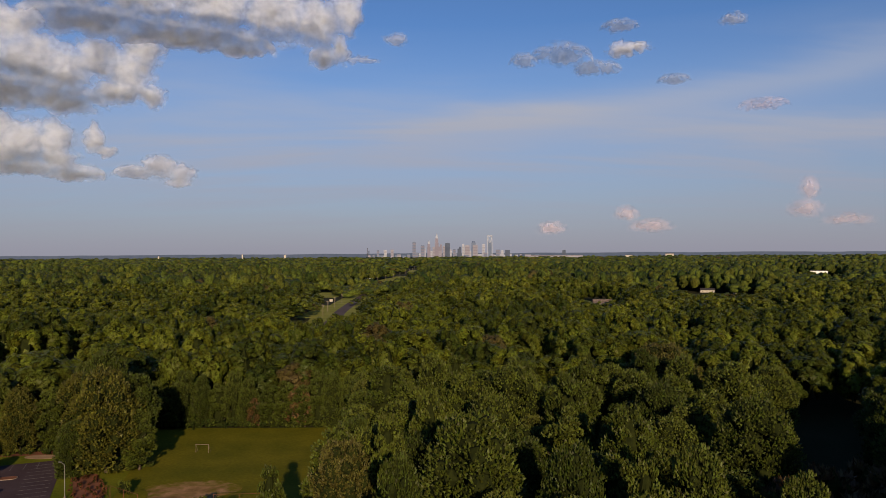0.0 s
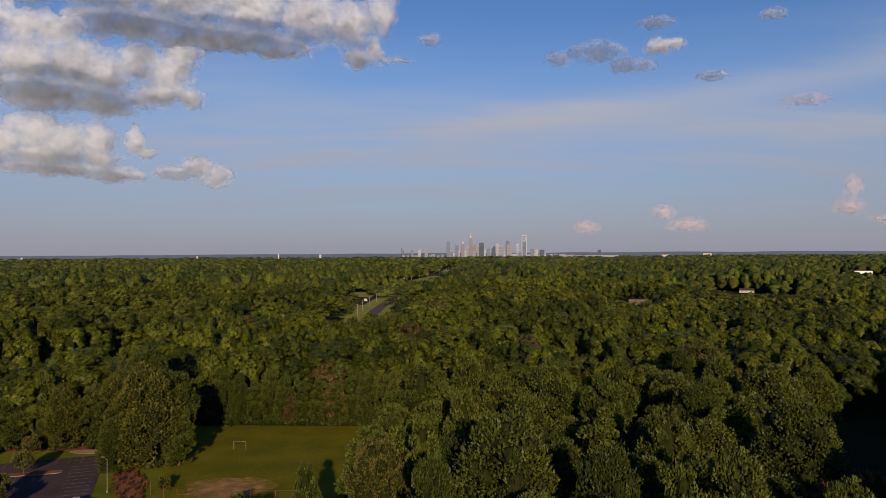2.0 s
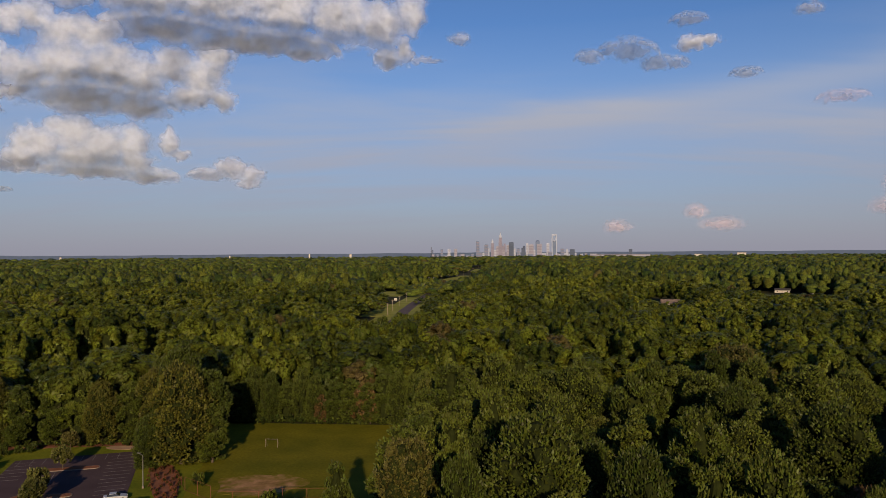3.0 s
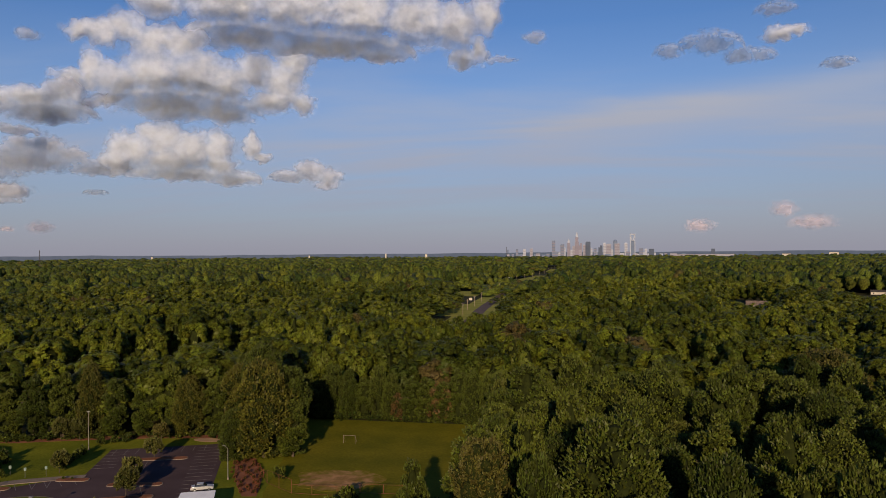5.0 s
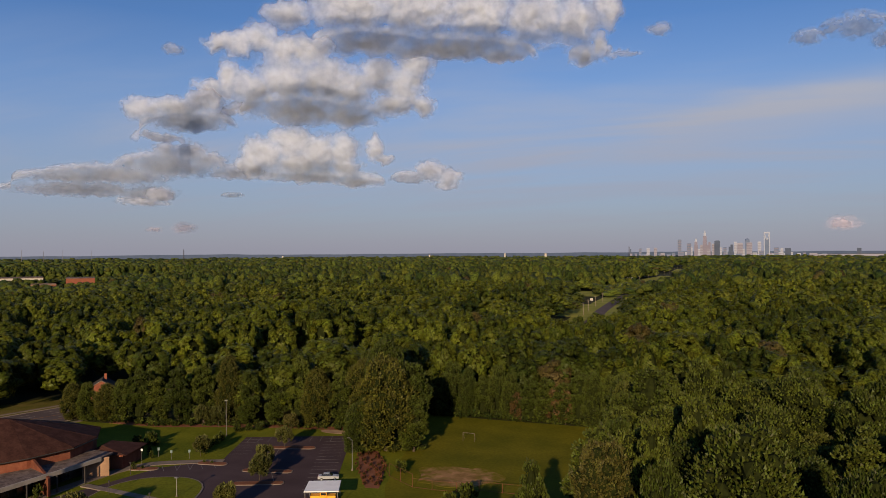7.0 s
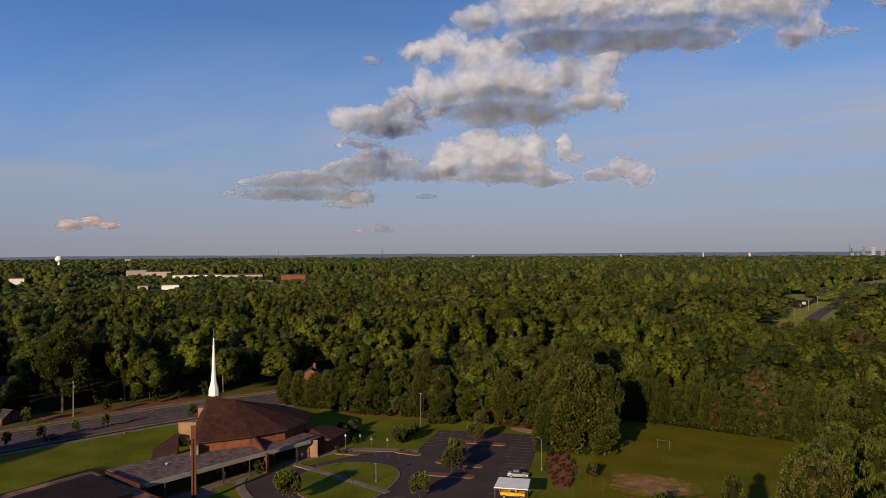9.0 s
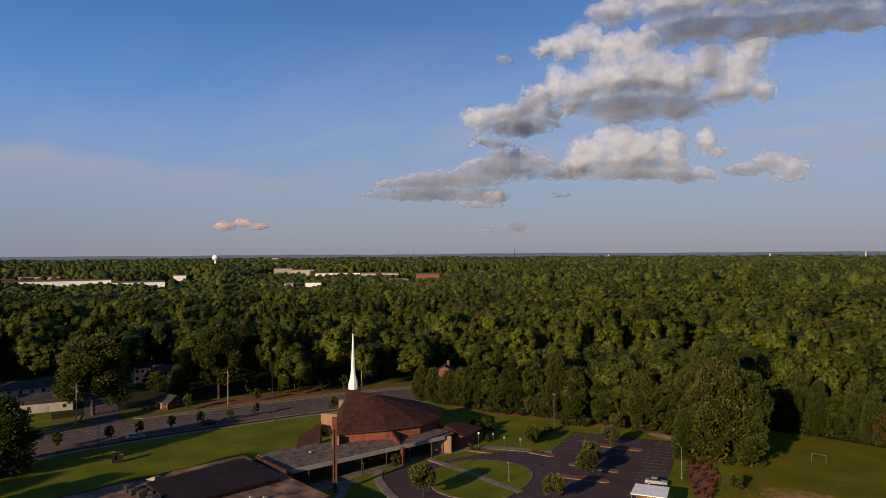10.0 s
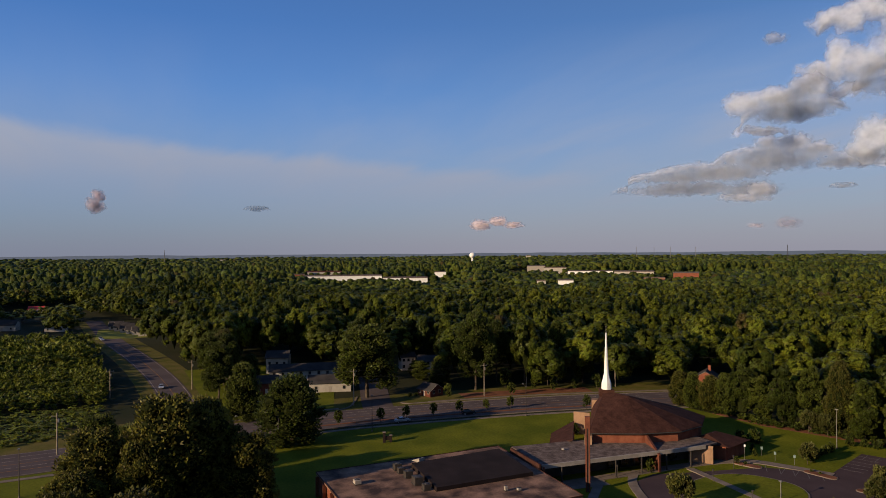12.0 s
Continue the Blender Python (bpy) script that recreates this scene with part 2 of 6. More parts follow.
MULCH = mat("red_mulch", (0.13, 0.055, 0.03), (0.19, 0.08, 0.045), 0.3, 4.0, 0.35, 0.95, bump=0.5)
SHINGLE = mat("brown_shingles", (0.036, 0.016, 0.012), (0.060, 0.027, 0.020), 0.6, 2.6, 0.5, 0.85, bump=0.4)
BRICK = mat("brick", (0.17, 0.055, 0.034), (0.23, 0.085, 0.05), 0.6, 7.0, 0.25, 0.9, bump=0.3)
# brick with the houses' shade painted in; also colours a red-brown roof
SHADED_BRICK_REDBROWN = mat("shaded_brick_and_red_brown", (0.075, 0.026, 0.018), (0.105, 0.038, 0.026), 0.6, 7.0, 0.25, 0.9, bump=0.3)
TANBRICK = mat("tan_brick", (0.22, 0.135, 0.085), (0.29, 0.18, 0.115), 0.6, 7.0, 0.2, 0.9, bump=0.3)
GRAVEL = mat("gravel_roof", (0.075, 0.055, 0.048), (0.17, 0.13, 0.11), 0.8, 3.5, 0.5, 0.95, bump=0.4)
MEMBRANE = mat("roof_membrane", (0.048, 0.032, 0.028), (0.25, 0.150, 0.105), 0.24, 2.2, 0.4, 0.85, bump=0.2)
DARKROOF = mat("dark_roofing", (0.018, 0.013, 0.012), (0.028, 0.020, 0.019), 0.2, 5.0, 0.25, 0.85, bump=0.3)
SIGNBLUE = mat("faded_sign_face", (0.10, 0.16, 0.15), (0.20, 0.24, 0.22), 3.0, 9.0, 0.1, 0.5)
WHITE = mat("white_paint", (0.78, 0.77, 0.74), (0.70, 0.69, 0.66), 0.5, 6.0, 0.06, 0.5, spec=0.5)
TRIM = mat("pale_trim", (0.26, 0.23, 0.20), (0.34, 0.30, 0.26), 0.6, 6.0, 0.12, 0.7)
STEEL = mat("galvanised_steel", (0.18, 0.17, 0.16), (0.25, 0.24, 0.22), 1.0, 9.0, 0.15, 0.5, 0.6)
DARKSTEEL = mat("dark_painted_steel", (0.05, 0.045, 0.04), (0.07, 0.06, 0.055), 1.0, 9.0, 0.15, 0.5, 0.3)
RUST = mat("weathering_steel", (0.11, 0.040, 0.026), (0.16, 0.058, 0.036), 0.8, 6.0, 0.25, 0.75, 0.1)
WOOD = mat("grey_timber", (0.20, 0.16, 0.12), (0.28, 0.23, 0.18), 0.8, 7.0, 0.25, 0.9)
GLASS = mat("dark_glass", (0.015, 0.017, 0.02), (0.025, 0.027, 0.03), 0.5, 3.0, 0.1, 0.08, spec=0.6)
YELLOW = mat("bus_yellow_paint", (0.75, 0.36, 0.02), (0.70, 0.33, 0.02), 0.5, 4.0, 0.05, 0.4, spec=0.5)
RUBBER = mat("rubber", (0.02, 0.02, 0.02), (0.03, 0.03, 0.03), 1.0, 9.0, 0.2, 0.9)
SIDING = mat("cream_siding", (0.34, 0.31, 0.27), (0.42, 0.38, 0.33), 0.5, 6.0, 0.12, 0.8)
GREYROOF = mat("grey_shingles", (0.035, 0.032, 0.032), (0.055, 0.050, 0.048), 0.3, 6.0, 0.25, 0.9)
REDROOF = mat("red_metal_roof", (0.45, 0.05, 0.05), (0.52, 0.07, 0.06), 0.3, 6.0, 0.1, 0.5)
SILVER = mat("silver_car_paint", (0.50, 0.51, 0.53), (0.46, 0.47, 0.49), 0.6, 9.0, 0.04, 0.3, 0.5, spec=0.5)
BLACKCAR = mat("black_car_paint", (0.02, 0.02, 0.022), (0.03, 0.03, 0.03), 0.6, 9.0, 0.05, 0.25, spec=0.5)
# the haze over far hills is put into the colour of a glow
HILLS = bpy.data.materials.new("glowing_hazy_hills")
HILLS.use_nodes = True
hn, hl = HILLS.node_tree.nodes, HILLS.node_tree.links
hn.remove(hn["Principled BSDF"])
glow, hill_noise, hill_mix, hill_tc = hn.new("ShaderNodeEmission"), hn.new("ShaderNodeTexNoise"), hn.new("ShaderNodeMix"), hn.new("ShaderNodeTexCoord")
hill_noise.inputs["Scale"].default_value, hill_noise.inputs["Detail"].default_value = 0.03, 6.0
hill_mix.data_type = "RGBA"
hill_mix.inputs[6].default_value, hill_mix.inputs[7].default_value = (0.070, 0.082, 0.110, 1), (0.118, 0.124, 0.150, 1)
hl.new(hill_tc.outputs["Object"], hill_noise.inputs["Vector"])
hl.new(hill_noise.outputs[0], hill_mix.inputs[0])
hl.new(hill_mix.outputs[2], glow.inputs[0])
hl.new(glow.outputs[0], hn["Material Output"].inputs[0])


# ---- building blocks ----
def mesh_ob(name, verts, faces, material, parent=None, label="", smooth=False):
    me = bpy.data.meshes.new(name)
    me.from_pydata([tuple(v) for v in verts], [], faces)
    if material:
        me.materials.append(material)
    if smooth:
        me.polygons.foreach_set("use_smooth", [True] * len(me.polygons))
    ob = new(name, me)
    if parent:
        ob.parent = parent
    return tagged(ob, label)


def part(name, bm, material, parent=None, label="", smooth=False):
    """Link a bmesh as one mesh object under a thing or a part."""
    bmesh.ops.recalc_face_normals(bm, faces=bm.faces)
    me = bpy.data.meshes.new(name)
    bm.to_mesh(me)
    bm.free()
    me.materials.append(material)
    if smooth:
        me.polygons.foreach_set("use_smooth", [True] * len(me.polygons))
    ob = new(name, me)
    if parent:
        ob.parent = parent
    return tagged(ob, label)


def thing(name, m, label, category, group="", kind=""):
    ob = new(name)
    ob.empty_display_size = 0.2
    ob.matrix_basis = m
    return tagged(ob, label, category, group, kind)


def add_box(bm, x0, x1, y0, y1, z0, z1, bevel=0.0):
    made = bmesh.ops.create_cube(bm, size=1)["verts"]
    for v in made:
        v.co = Vector((x0 + (v.co.x + 0.5) * (x1 - x0), y0 + (v.co.y + 0.5) * (y1 - y0), z0 + (v.co.z + 0.5) * (z1 - z0)))
    if bevel:
        edges = list({e for v in made for e in v.link_edges})
        bmesh.ops.bevel(bm, geom=edges, offset=bevel, segments=2, affect="EDGES", clamp_overlap=True)
    return bm


def boxm(x0, x1, y0, y1, z0, z1, bevel=0.0):
    return add_box(bmesh.new(), x0, x1, y0, y1, z0, z1, bevel)


def add_tube(bm, a, b, r0, r1, n=8):
    a, b = Vector(a), Vector(b)
    q = (b - a).to_track_quat("Z", "Y")
    rings = []
    for c, r in ((a, r0), (b, r1)):
        rings.append([bm.verts.new(c + q @ Vector((r * math.cos(i * math.tau / n), r * math.sin(i * math.tau / n), 0))) for i in range(n)])
    for i in range(n):
        bm.faces.new((rings[0][i], rings[0][(i + 1) % n], rings[1][(i + 1) % n], rings[1][i]))
    bm.faces.new(rings[0][::-1])
    bm.faces.new(rings[1])
    return bm


def tube(a, b, r0, r1, n=8):
    return add_tube(bmesh.new(), a, b, r0, r1, n)


def add_prism(bm, pts, z0, z1):
    """A slab over a plan outline; z0 and z1 may be a number or a list, one a corner."""
    zs = [z if isinstance(z, (list, tuple)) else [z] * len(pts) for z in (z0, z1)]
    lo = [bm.verts.new((p[0], p[1], z)) for p, z in zip(pts, zs[0])]
    hi = [bm.verts.new((p[0], p[1], z)) for p, z in zip(pts, zs[1])]
    n = len(pts)
    bm.faces.new(lo[::-1])
    bm.faces.new(hi)
    for i in range(n):
        bm.faces.new((lo[i], lo[(i + 1) % n], hi[(i + 1) % n], hi[i]))
    return bm


def prism(pts, z0, z1):
    return add_prism(bmesh.new(), pts, z0, z1)


def slab(name, pts, z, material, label, category, thick=0.4, kind="structure", parent=None):
    """A flat piece of ground with its edge let into what lies below."""
    bm = prism(pts, z - thick, z)
    bmesh.ops.triangulate(bm, faces=[f for f in bm.faces if len(f.verts) > 4])
    ob = part(name, bm, material, parent)
    return tagged(ob, label, category, kind=kind) if not parent else ob


def offset_line(pts, d):
    """A line beside a line, d to its left."""
    out = []
    for i, p in enumerate(pts):
        a, b = Vector(pts[max(i - 1, 0)]), Vector(pts[min(i + 1, len(pts) - 1)])
        t = (b - a).normalized()
        out.append((p[0] - t.y * d, p[1] + t.x * d))
    return out


def strip(pts, left, right):
    return offset_line(pts, left) + offset_line(pts, right)[::-1]


def smooth_line(pts, steps=6):
    """A Catmull-Rom curve through plan points."""
    out = []
    P = [Vector(p) for p in pts]
    P = [2 * P[0] - P[1], *P, 2 * P[-1] - P[-2]]
    for i in range(1, len(P) - 2):
        a, b, c, d = P[i - 1:i + 3]
        for k in range(steps):
            t = k / steps
            v = 0.5 * (2 * b + (c - a) * t + (2 * a - 5 * b + 4 * c - d) * t * t + (3 * b - a - 3 * c + d) * t ** 3)
            out.append((v.x, v.y))
    return out + [tuple(P[-2])]


def polar(az, dist, z=0.0):
    """A place by its bearing in degrees to the left of the y axis."""
    return Vector((-math.sin(radians(az)) * dist, math.cos(radians(az)) * dist, z))


# ---- noise on arrays ----
def lattice(ix, iy, seed):
    h = (ix.astype(np.int64) * 374761393 + iy.astype(np.int64) * 668265263 + seed * 974634777) & 0xFFFFFFFF
    h = ((h ^ (h >> 13)) * 1274126177) & 0xFFFFFFFF
    return (h ^ (h >> 16)) & 0xFFFFFFFF


def perlin(x, y, seed):
    ix, iy = np.floor(x), np.floor(y)
    fx, fy = x - ix, y - iy
    u, v = fx * fx * fx * (fx * (fx * 6 - 15) + 10), fy * fy * fy * (fy * (fy * 6 - 15) + 10)

    def grad(ox, oy):
        a = lattice(ix + ox, iy + oy, seed) / 4294967296.0 * math.tau
        return np.cos(a) * (fx - ox) + np.sin(a) * (fy - oy)
    top = grad(0, 0) * (1 - u) + grad(1, 0) * u
    low_ = grad(0, 1) * (1 - u) + grad(1, 1) * u
    return (top * (1 - v) + low_ * v) * 1.4


def fbm(x, y, seed, octaves=5, gain=0.5):
    total, amp = np.zeros_like(x), 1.0
    for o in range(octaves):
        total += amp * perlin(x * 2 ** o, y * 2 ** o, seed + o)
        amp *= gain
    return total


def ground_height(x, y):
    """Level round the church, with long low swells farther out."""
    r = np.hypot(x, y)
    far = np.clip((r - 700) / 4100, 0, 1)
    return 1.0 * far + 6 * far ** 0.6 * perlin(np.asarray(x) / 520.0 + 7.3, np.asarray(y) / 520.0 + 1.7, 5)


# ---- ground ----
def build_ground():
    radii = [0, 30, 60, 100, 150, 220, 300, 400, 520, 640, 760, 900, 1050, 1250, 1500, 1800, 2150, 2550, 3000, 3500, 4050, 4600, 4990]
    n = 144
    ang = np.linspace(0, math.tau, n, endpoint=False)
    verts, faces = [(0.0, 0.0, -0.02)], []
    for r in radii[1:]:
        x, y = r * np.cos(ang), r * np.sin(ang)
        z = ground_height(x, y) - 0.02
        verts += list(zip(x.tolist(), y.tolist(), z.tolist()))
    for i in range(n):
        faces.append((0, 1 + i, 1 + (i + 1) % n))
    for k in range(len(radii) - 2):
        a, b = 1 + k * n, 1 + (k + 1) * n
        for i in range(n):
            j = (i + 1) % n
            faces.append((a + i, b + i, b + j, a + j))
    ob = mesh_ob("ground", verts, faces, FLOOR, smooth=True)
    tagged(ob, "dark leaf-littered woodland ground reaching to the horizon", "ground", kind="structure")


build_ground()

def build_hills():
    """Low hills closing the view: a glowing haze-blue sheet with a slightly wavy crest."""
    az = np.radians(np.linspace(-60, 130, 500))
    x, y = -4975 * np.sin(az), 4975 * np.cos(az)
    top = 50 + 4975 * np.tan(np.radians(-0.085 + 0.05 * fbm(np.degrees(az) / 5.0, np.degrees(az) * 0 + 3.3, 71, 4)))
    n = len(az)
    verts = [(float(a), float(b), -5.0) for a, b in zip(x, y)] + [(float(a), float(b), float(c)) for a, b, c in zip(x, y, top)]
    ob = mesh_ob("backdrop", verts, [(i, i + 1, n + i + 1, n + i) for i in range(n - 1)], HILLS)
    tagged(ob, "glowing backdrop of low hills in haze blue-grey along the horizon", "hills", kind="structure")


build_hills()

ROAD = smooth_line([(-186, -260), (-194, -120), (-198, -40), (-200, -12), (-207, 25), (-211, 50), (-210, 75), (-207, 100), (-202, 130),
                    (-194, 160), (-178, 210), (-150, 285), (-112, 390), (-82, 500), (-87, 610), (-92, 800), (-99, 1200), (-79, 1500), (-70, 1900), (-66, 2150)])
STREET = smooth_line([(-214, 18), (-250, 17), (-283, 16), (-327, 12.5), (-380, 6), (-445, -3.5), (-490, -9), (-600, -20)])
LANE = smooth_line([(-216, 74), (-235, 79), (-252, 84), (-290, 95), (-330, 108)])
CAMPUS = [(-196, -60), (-198, 40), (-193, 100), (-184, 150), (-180, 164), (-150, 166), (-136, 171), (-116, 177), (-97, 181), (-84, 176), (-74, 180),
          (-82, 206), (-26, 206), (-23, 160), (-20, 110), (-40, 60), (-90, 10), (-140, -14), (-150, -60)]
FIELD_PLAN = [(-73, 168), (-82, 205.5), (-26.5, 205.5), (-23, 160), (-22, 112), (-56, 118), (-66, 140)]


def low_road(name, line, half, z, material, label, category):
    n = [p for p in line if math.hypot(*p) < 720]
    slab(name, strip(n, half, -half), z, material, label, category)


slab("lawn", CAMPUS, 0.03, GRASS, "mown green lawn round the church", "lawn")
slab("verge", strip([p for p in ROAD if -130 < p[1] < 230], 30, 8), 0.02, ROUGH_GRASS, "dry rough grass verge beyond the road", "verge")
slab("verge_2", strip([p for p in STREET], 11, -13), 0.015, ROUGH_GRASS, "rough grass verge along the side street", "verge")
slab("sports_field", FIELD_PLAN, 0.05, FIELD, "worn green sports field among the trees", "sports field")
low_road("road", [p for p in ROAD if p[1] < 345], 10.6, 0.06, ROADTOP, "wide grey asphalt road with several lanes", "road")


def ribbon(name, line, half, lift_, material, label, category):
    """A strip that follows the swells of the ground, with a low edge at either side."""
    left, right = offset_line(line, half), offset_line(line, -half)
    verts, faces = [], []
    for (x0, y0), (x1, y1) in zip(left, right):
        z0, z1 = (float(ground_height(np.array(a), np.array(b))) + lift_ for a, b in ((x0, y0), (x1, y1)))
        verts += [(x0, y0, z0 - 0.5), (x0, y0, z0), (x1, y1, z1), (x1, y1, z1 - 0.5)]
    for i in range(len(left) - 1):
        a = 4 * i
        faces += [(a + k, a + k + 4, a + k + 5, a + k + 1) for k in range(3)]
    tagged(mesh_ob(name, verts, faces, material), label, category, kind="structure")


FAR_LINE = []
for (x0, y0), (x1, y1) in zip(ROAD[:-1], ROAD[1:]):
    if y0 > 320:
        n = max(1, int((y1 - y0) / 12))
        FAR_LINE += [(x0 + (x1 - x0) * i / n, y0 + (y1 - y0) * i / n) for i in range(n)]
ribbon("road_4", [p for p in FAR_LINE if p[1] < 1150], 5.0, 0.12, ROADTOP, "narrow grey road running away through the woods", "road")
slab("road_2", strip(STREET, 5.6, -5.6), 0.065, ROADTOP, "grey asphalt side street running between trees", "road")
slab("road_3", strip(LANE, 5.0, -5.0), 0.068, ROADTOP, "short grey asphalt side street", "road")
near_walk = [p for p in ROAD if -60 < p[1] < 175]
slab("pavement", strip(near_walk, -13.2, -14.8), 0.14, CONCRETE, "pale concrete pavement along the road", "pavement")
slab("kerb", strip(near_walk, -10.55, -10.9), 0.20, CONCRETE, "pale concrete kerb", "kerb")
slab("median", strip([p for p in near_walk if 45 < p[1] < 150], -6.1, -7.1), 0.16, MULCH, "narrow mulched median strip in the road", "median")
far_a = [p for p in ROAD if 90 < p[1] < 180]
slab("pavement_2", strip(far_a, 14.6, 13.1), 0.14, CONCRETE, "pale concrete pavement on the far side of the road", "pavement")
slab("kerb_2", strip(far_a, 10.9, 10.55), 0.20, CONCRETE, "pale concrete kerb", "kerb")
slab("mulch_bank", strip([p for p in ROAD if 100 < p[1] < 150], 24, 16), 0.10, MULCH, "red-brown mulched bank under young trees", "mulch bed")
LOT = [(-119, 164.5), (-94, 174.5), (-89, 167), (-78, 140.5), (-66, 112), (-55, 80), (-92, 80), (-105, 93), (-117, 96), (-125, 100.5), (-128, 108),
       (-125, 118), (-123, 127), (-121, 134.5), (-111.5, 144.5)]
slab("parking_lot", LOT, 0.07, ASPHALT, "dark asphalt parking lot with faded stall lines", "parking lot")

# ---- trees ----
AZ0, AZ1 = -37.0, 103.0


def inside(poly, x, y):
    hit = np.zeros(x.shape, bool)
    n = len(poly)
    for i in range(n):
        (x0, y0), (x1, y1) = poly[i], poly[(i + 1) % n]
        hit ^= ((y0 > y) != (y1 > y)) & (x < (x1 - x0) * (y - y0) / ((y1 - y0) or 1e-9) + x0)
    return hit


def near_line(line, x, y, d):
    best = np.full(x.shape, 1e9)
    for (x0, y0), (x1, y1) in zip(line[:-1], line[1:]):
        dx, dy = x1 - x0, y1 - y0
        t = np.clip(((x - x0) * dx + (y - y0) * dy) / (dx * dx + dy * dy), 0, 1)
        best = np.minimum(best, np.hypot(x - x0 - t * dx, y - y0 - t * dy))
    return best < d


PHI = (1 + 5 ** 0.5) / 2
ICO = np.array([(-1, PHI, 0), (1, PHI, 0), (-1, -PHI, 0), (1, -PHI, 0), (0, -1, PHI), (0, 1, PHI), (0, -1, -PHI), (0, 1, -PHI), (PHI, 0, -1), (PHI, 0, 1), (-PHI, 0, -1), (-PHI, 0, 1)]) / math.hypot(1, PHI)
ICO_F = np.array([(0, 11, 5), (0, 5, 1), (0, 1, 7), (0, 7, 10), (0, 10, 11), (1, 5, 9), (5, 11, 4), (11, 10, 2), (10, 7, 6), (7, 1, 8),
                  (3, 9, 4), (3, 4, 2), (3, 2, 6), (3, 6, 8), (3, 8, 9), (4, 9, 5), (2, 4, 11), (6, 2, 10), (8, 6, 7), (9, 8, 1)])
ICO_F = ICO_F[ICO[ICO_F].mean(1)[:, 2] > -0.6]


def leaf_cloud(rng, height, width, base, lobes, leaves, size, heart=0.8, tufts=False):
    """One crown: lobes set round a domed form, each a dark heart covered by leaf clusters turned this way and that, or by upright pointed tufts. Gives the clusters' triangles, the hearts' corners and their faces."""
    r, h = width / 2, height - base
    mid = base + h * 0.5
    pts, out_, hearts = [], [], []
    for i in range(lobes):
        f = (i + 0.5) / lobes
        up_ = min(0.99, max(0.0, f ** 0.85 + rng.uniform(-0.07, 0.07)))
        a = i * 2.39996 + rng.uniform(-0.7, 0.7)
        prof = math.sqrt(max(0.02, 1 - max(0.0, (up_ - 0.30) / 0.72) ** 2.2)) * (0.74 + 0.26 * min(1.0, up_ / 0.3))
        rad = r * prof * rng.uniform(0.56, 0.84)
        lr = r * rng.uniform(0.20, 0.40) * (1.0 if up_ < 0.75 else 0.82)
        c = np.array([rad * math.cos(a), rad * math.sin(a), base + h * (0.05 + 0.84 * up_)])
        out = c - np.array([0, 0, mid])
        out[2] += h * 0.25
        out /= np.linalg.norm(out) + 1e-6
        k = max(1, int(leaves / (3 if tufts else 1) / lobes * (lr / (0.33 * r)) ** 2 + 0.5))
        q = rng.normal(size=(k * 3, 3))
        q /= np.linalg.norm(q, axis=1)[:, None]
        q = q[(q @ out) > -0.15][:k]
        pts.append(c + q * lr * np.array([1, 1, 1.15]) * rng.uniform(0.78, 1.16, (len(q), 1)))
        out_.append(q)
        hearts.append(c + ICO * lr * heart * rng.uniform(0.82, 1.16, (12, 1)) * np.array([1, 1, 1.1]))
    p, d = np.concatenate(pts), np.concatenate(out_)
    k = len(p)
    crown = (p - np.array([0, 0, base + h * 0.35])) / np.array([r, r, h * 0.5])
    crown /= np.linalg.norm(crown, axis=1)[:, None] + 1e-9
    s = (size * rng.uniform(0.6, 1.4, k))[:, None]
    face = 0.5 * d + (0.4 * crown + np.array([0, 0, 0.62]) if tufts else 0.9 * crown) + rng.normal(size=(k, 3)) * (0.36 if tufts else 0.22)
    face /= np.linalg.norm(face, axis=1)[:, None]
    side = np.cross(face, rng.normal(size=(k, 3)))
    side /= np.linalg.norm(side, axis=1)[:, None] + 1e-9
    along = np.cross(face, side)
    if tufts:
        ring_ = [p - face * s * 0.45 + (side * math.cos(t) + along * math.sin(t)) * s * 0.56 for t in (0.0, 2.09, 4.19)]
        tip = p + face * s * 0.85
        v = np.stack([ring_[0], ring_[1], tip, ring_[1], ring_[2], tip, ring_[2], ring_[0], tip], 1)
    else:
        v = np.stack([p - along * s * 0.55 - side * s * 0.48, p - along * s * 0.55 + side * s * 0.48, p + along * s * 0.75], 1)
    return v.reshape(-1, 3), np.concatenate(hearts), np.concatenate([ICO_F + 12 * i for i in range(lobes)])


def far_crown(rng, width, base, lobes):
    """A crown seen from far off: a few uneven rounded masses, one on top, the others round it."""
    r, h = width / 2, 1.0 - base
    V, F = [], []
    for i in range(lobes):
        up_ = 1 - i / lobes
        a = i * 2.39996 + rng.uniform(-0.5, 0.5)
        prof = math.sqrt(max(0.0, 1 - up_ ** 2)) if lobes > 1 else 0
        c = np.array([r * 0.68 * prof * math.cos(a), r * 0.68 * prof * math.sin(a), base + h * (0.22 + 0.6 * up_)])
        s = r * rng.uniform(0.34, 0.62) * (1.5 if lobes < 5 else 1.0)
        F.append(ICO_F + 12 * i)
        V.append(c + ICO * s * rng.uniform(0.7, 1.3, (12, 1)) * np.array([1, 1, 0.31 * h / r + 0.26]))
    return np.concatenate(V), np.concatenate(F)


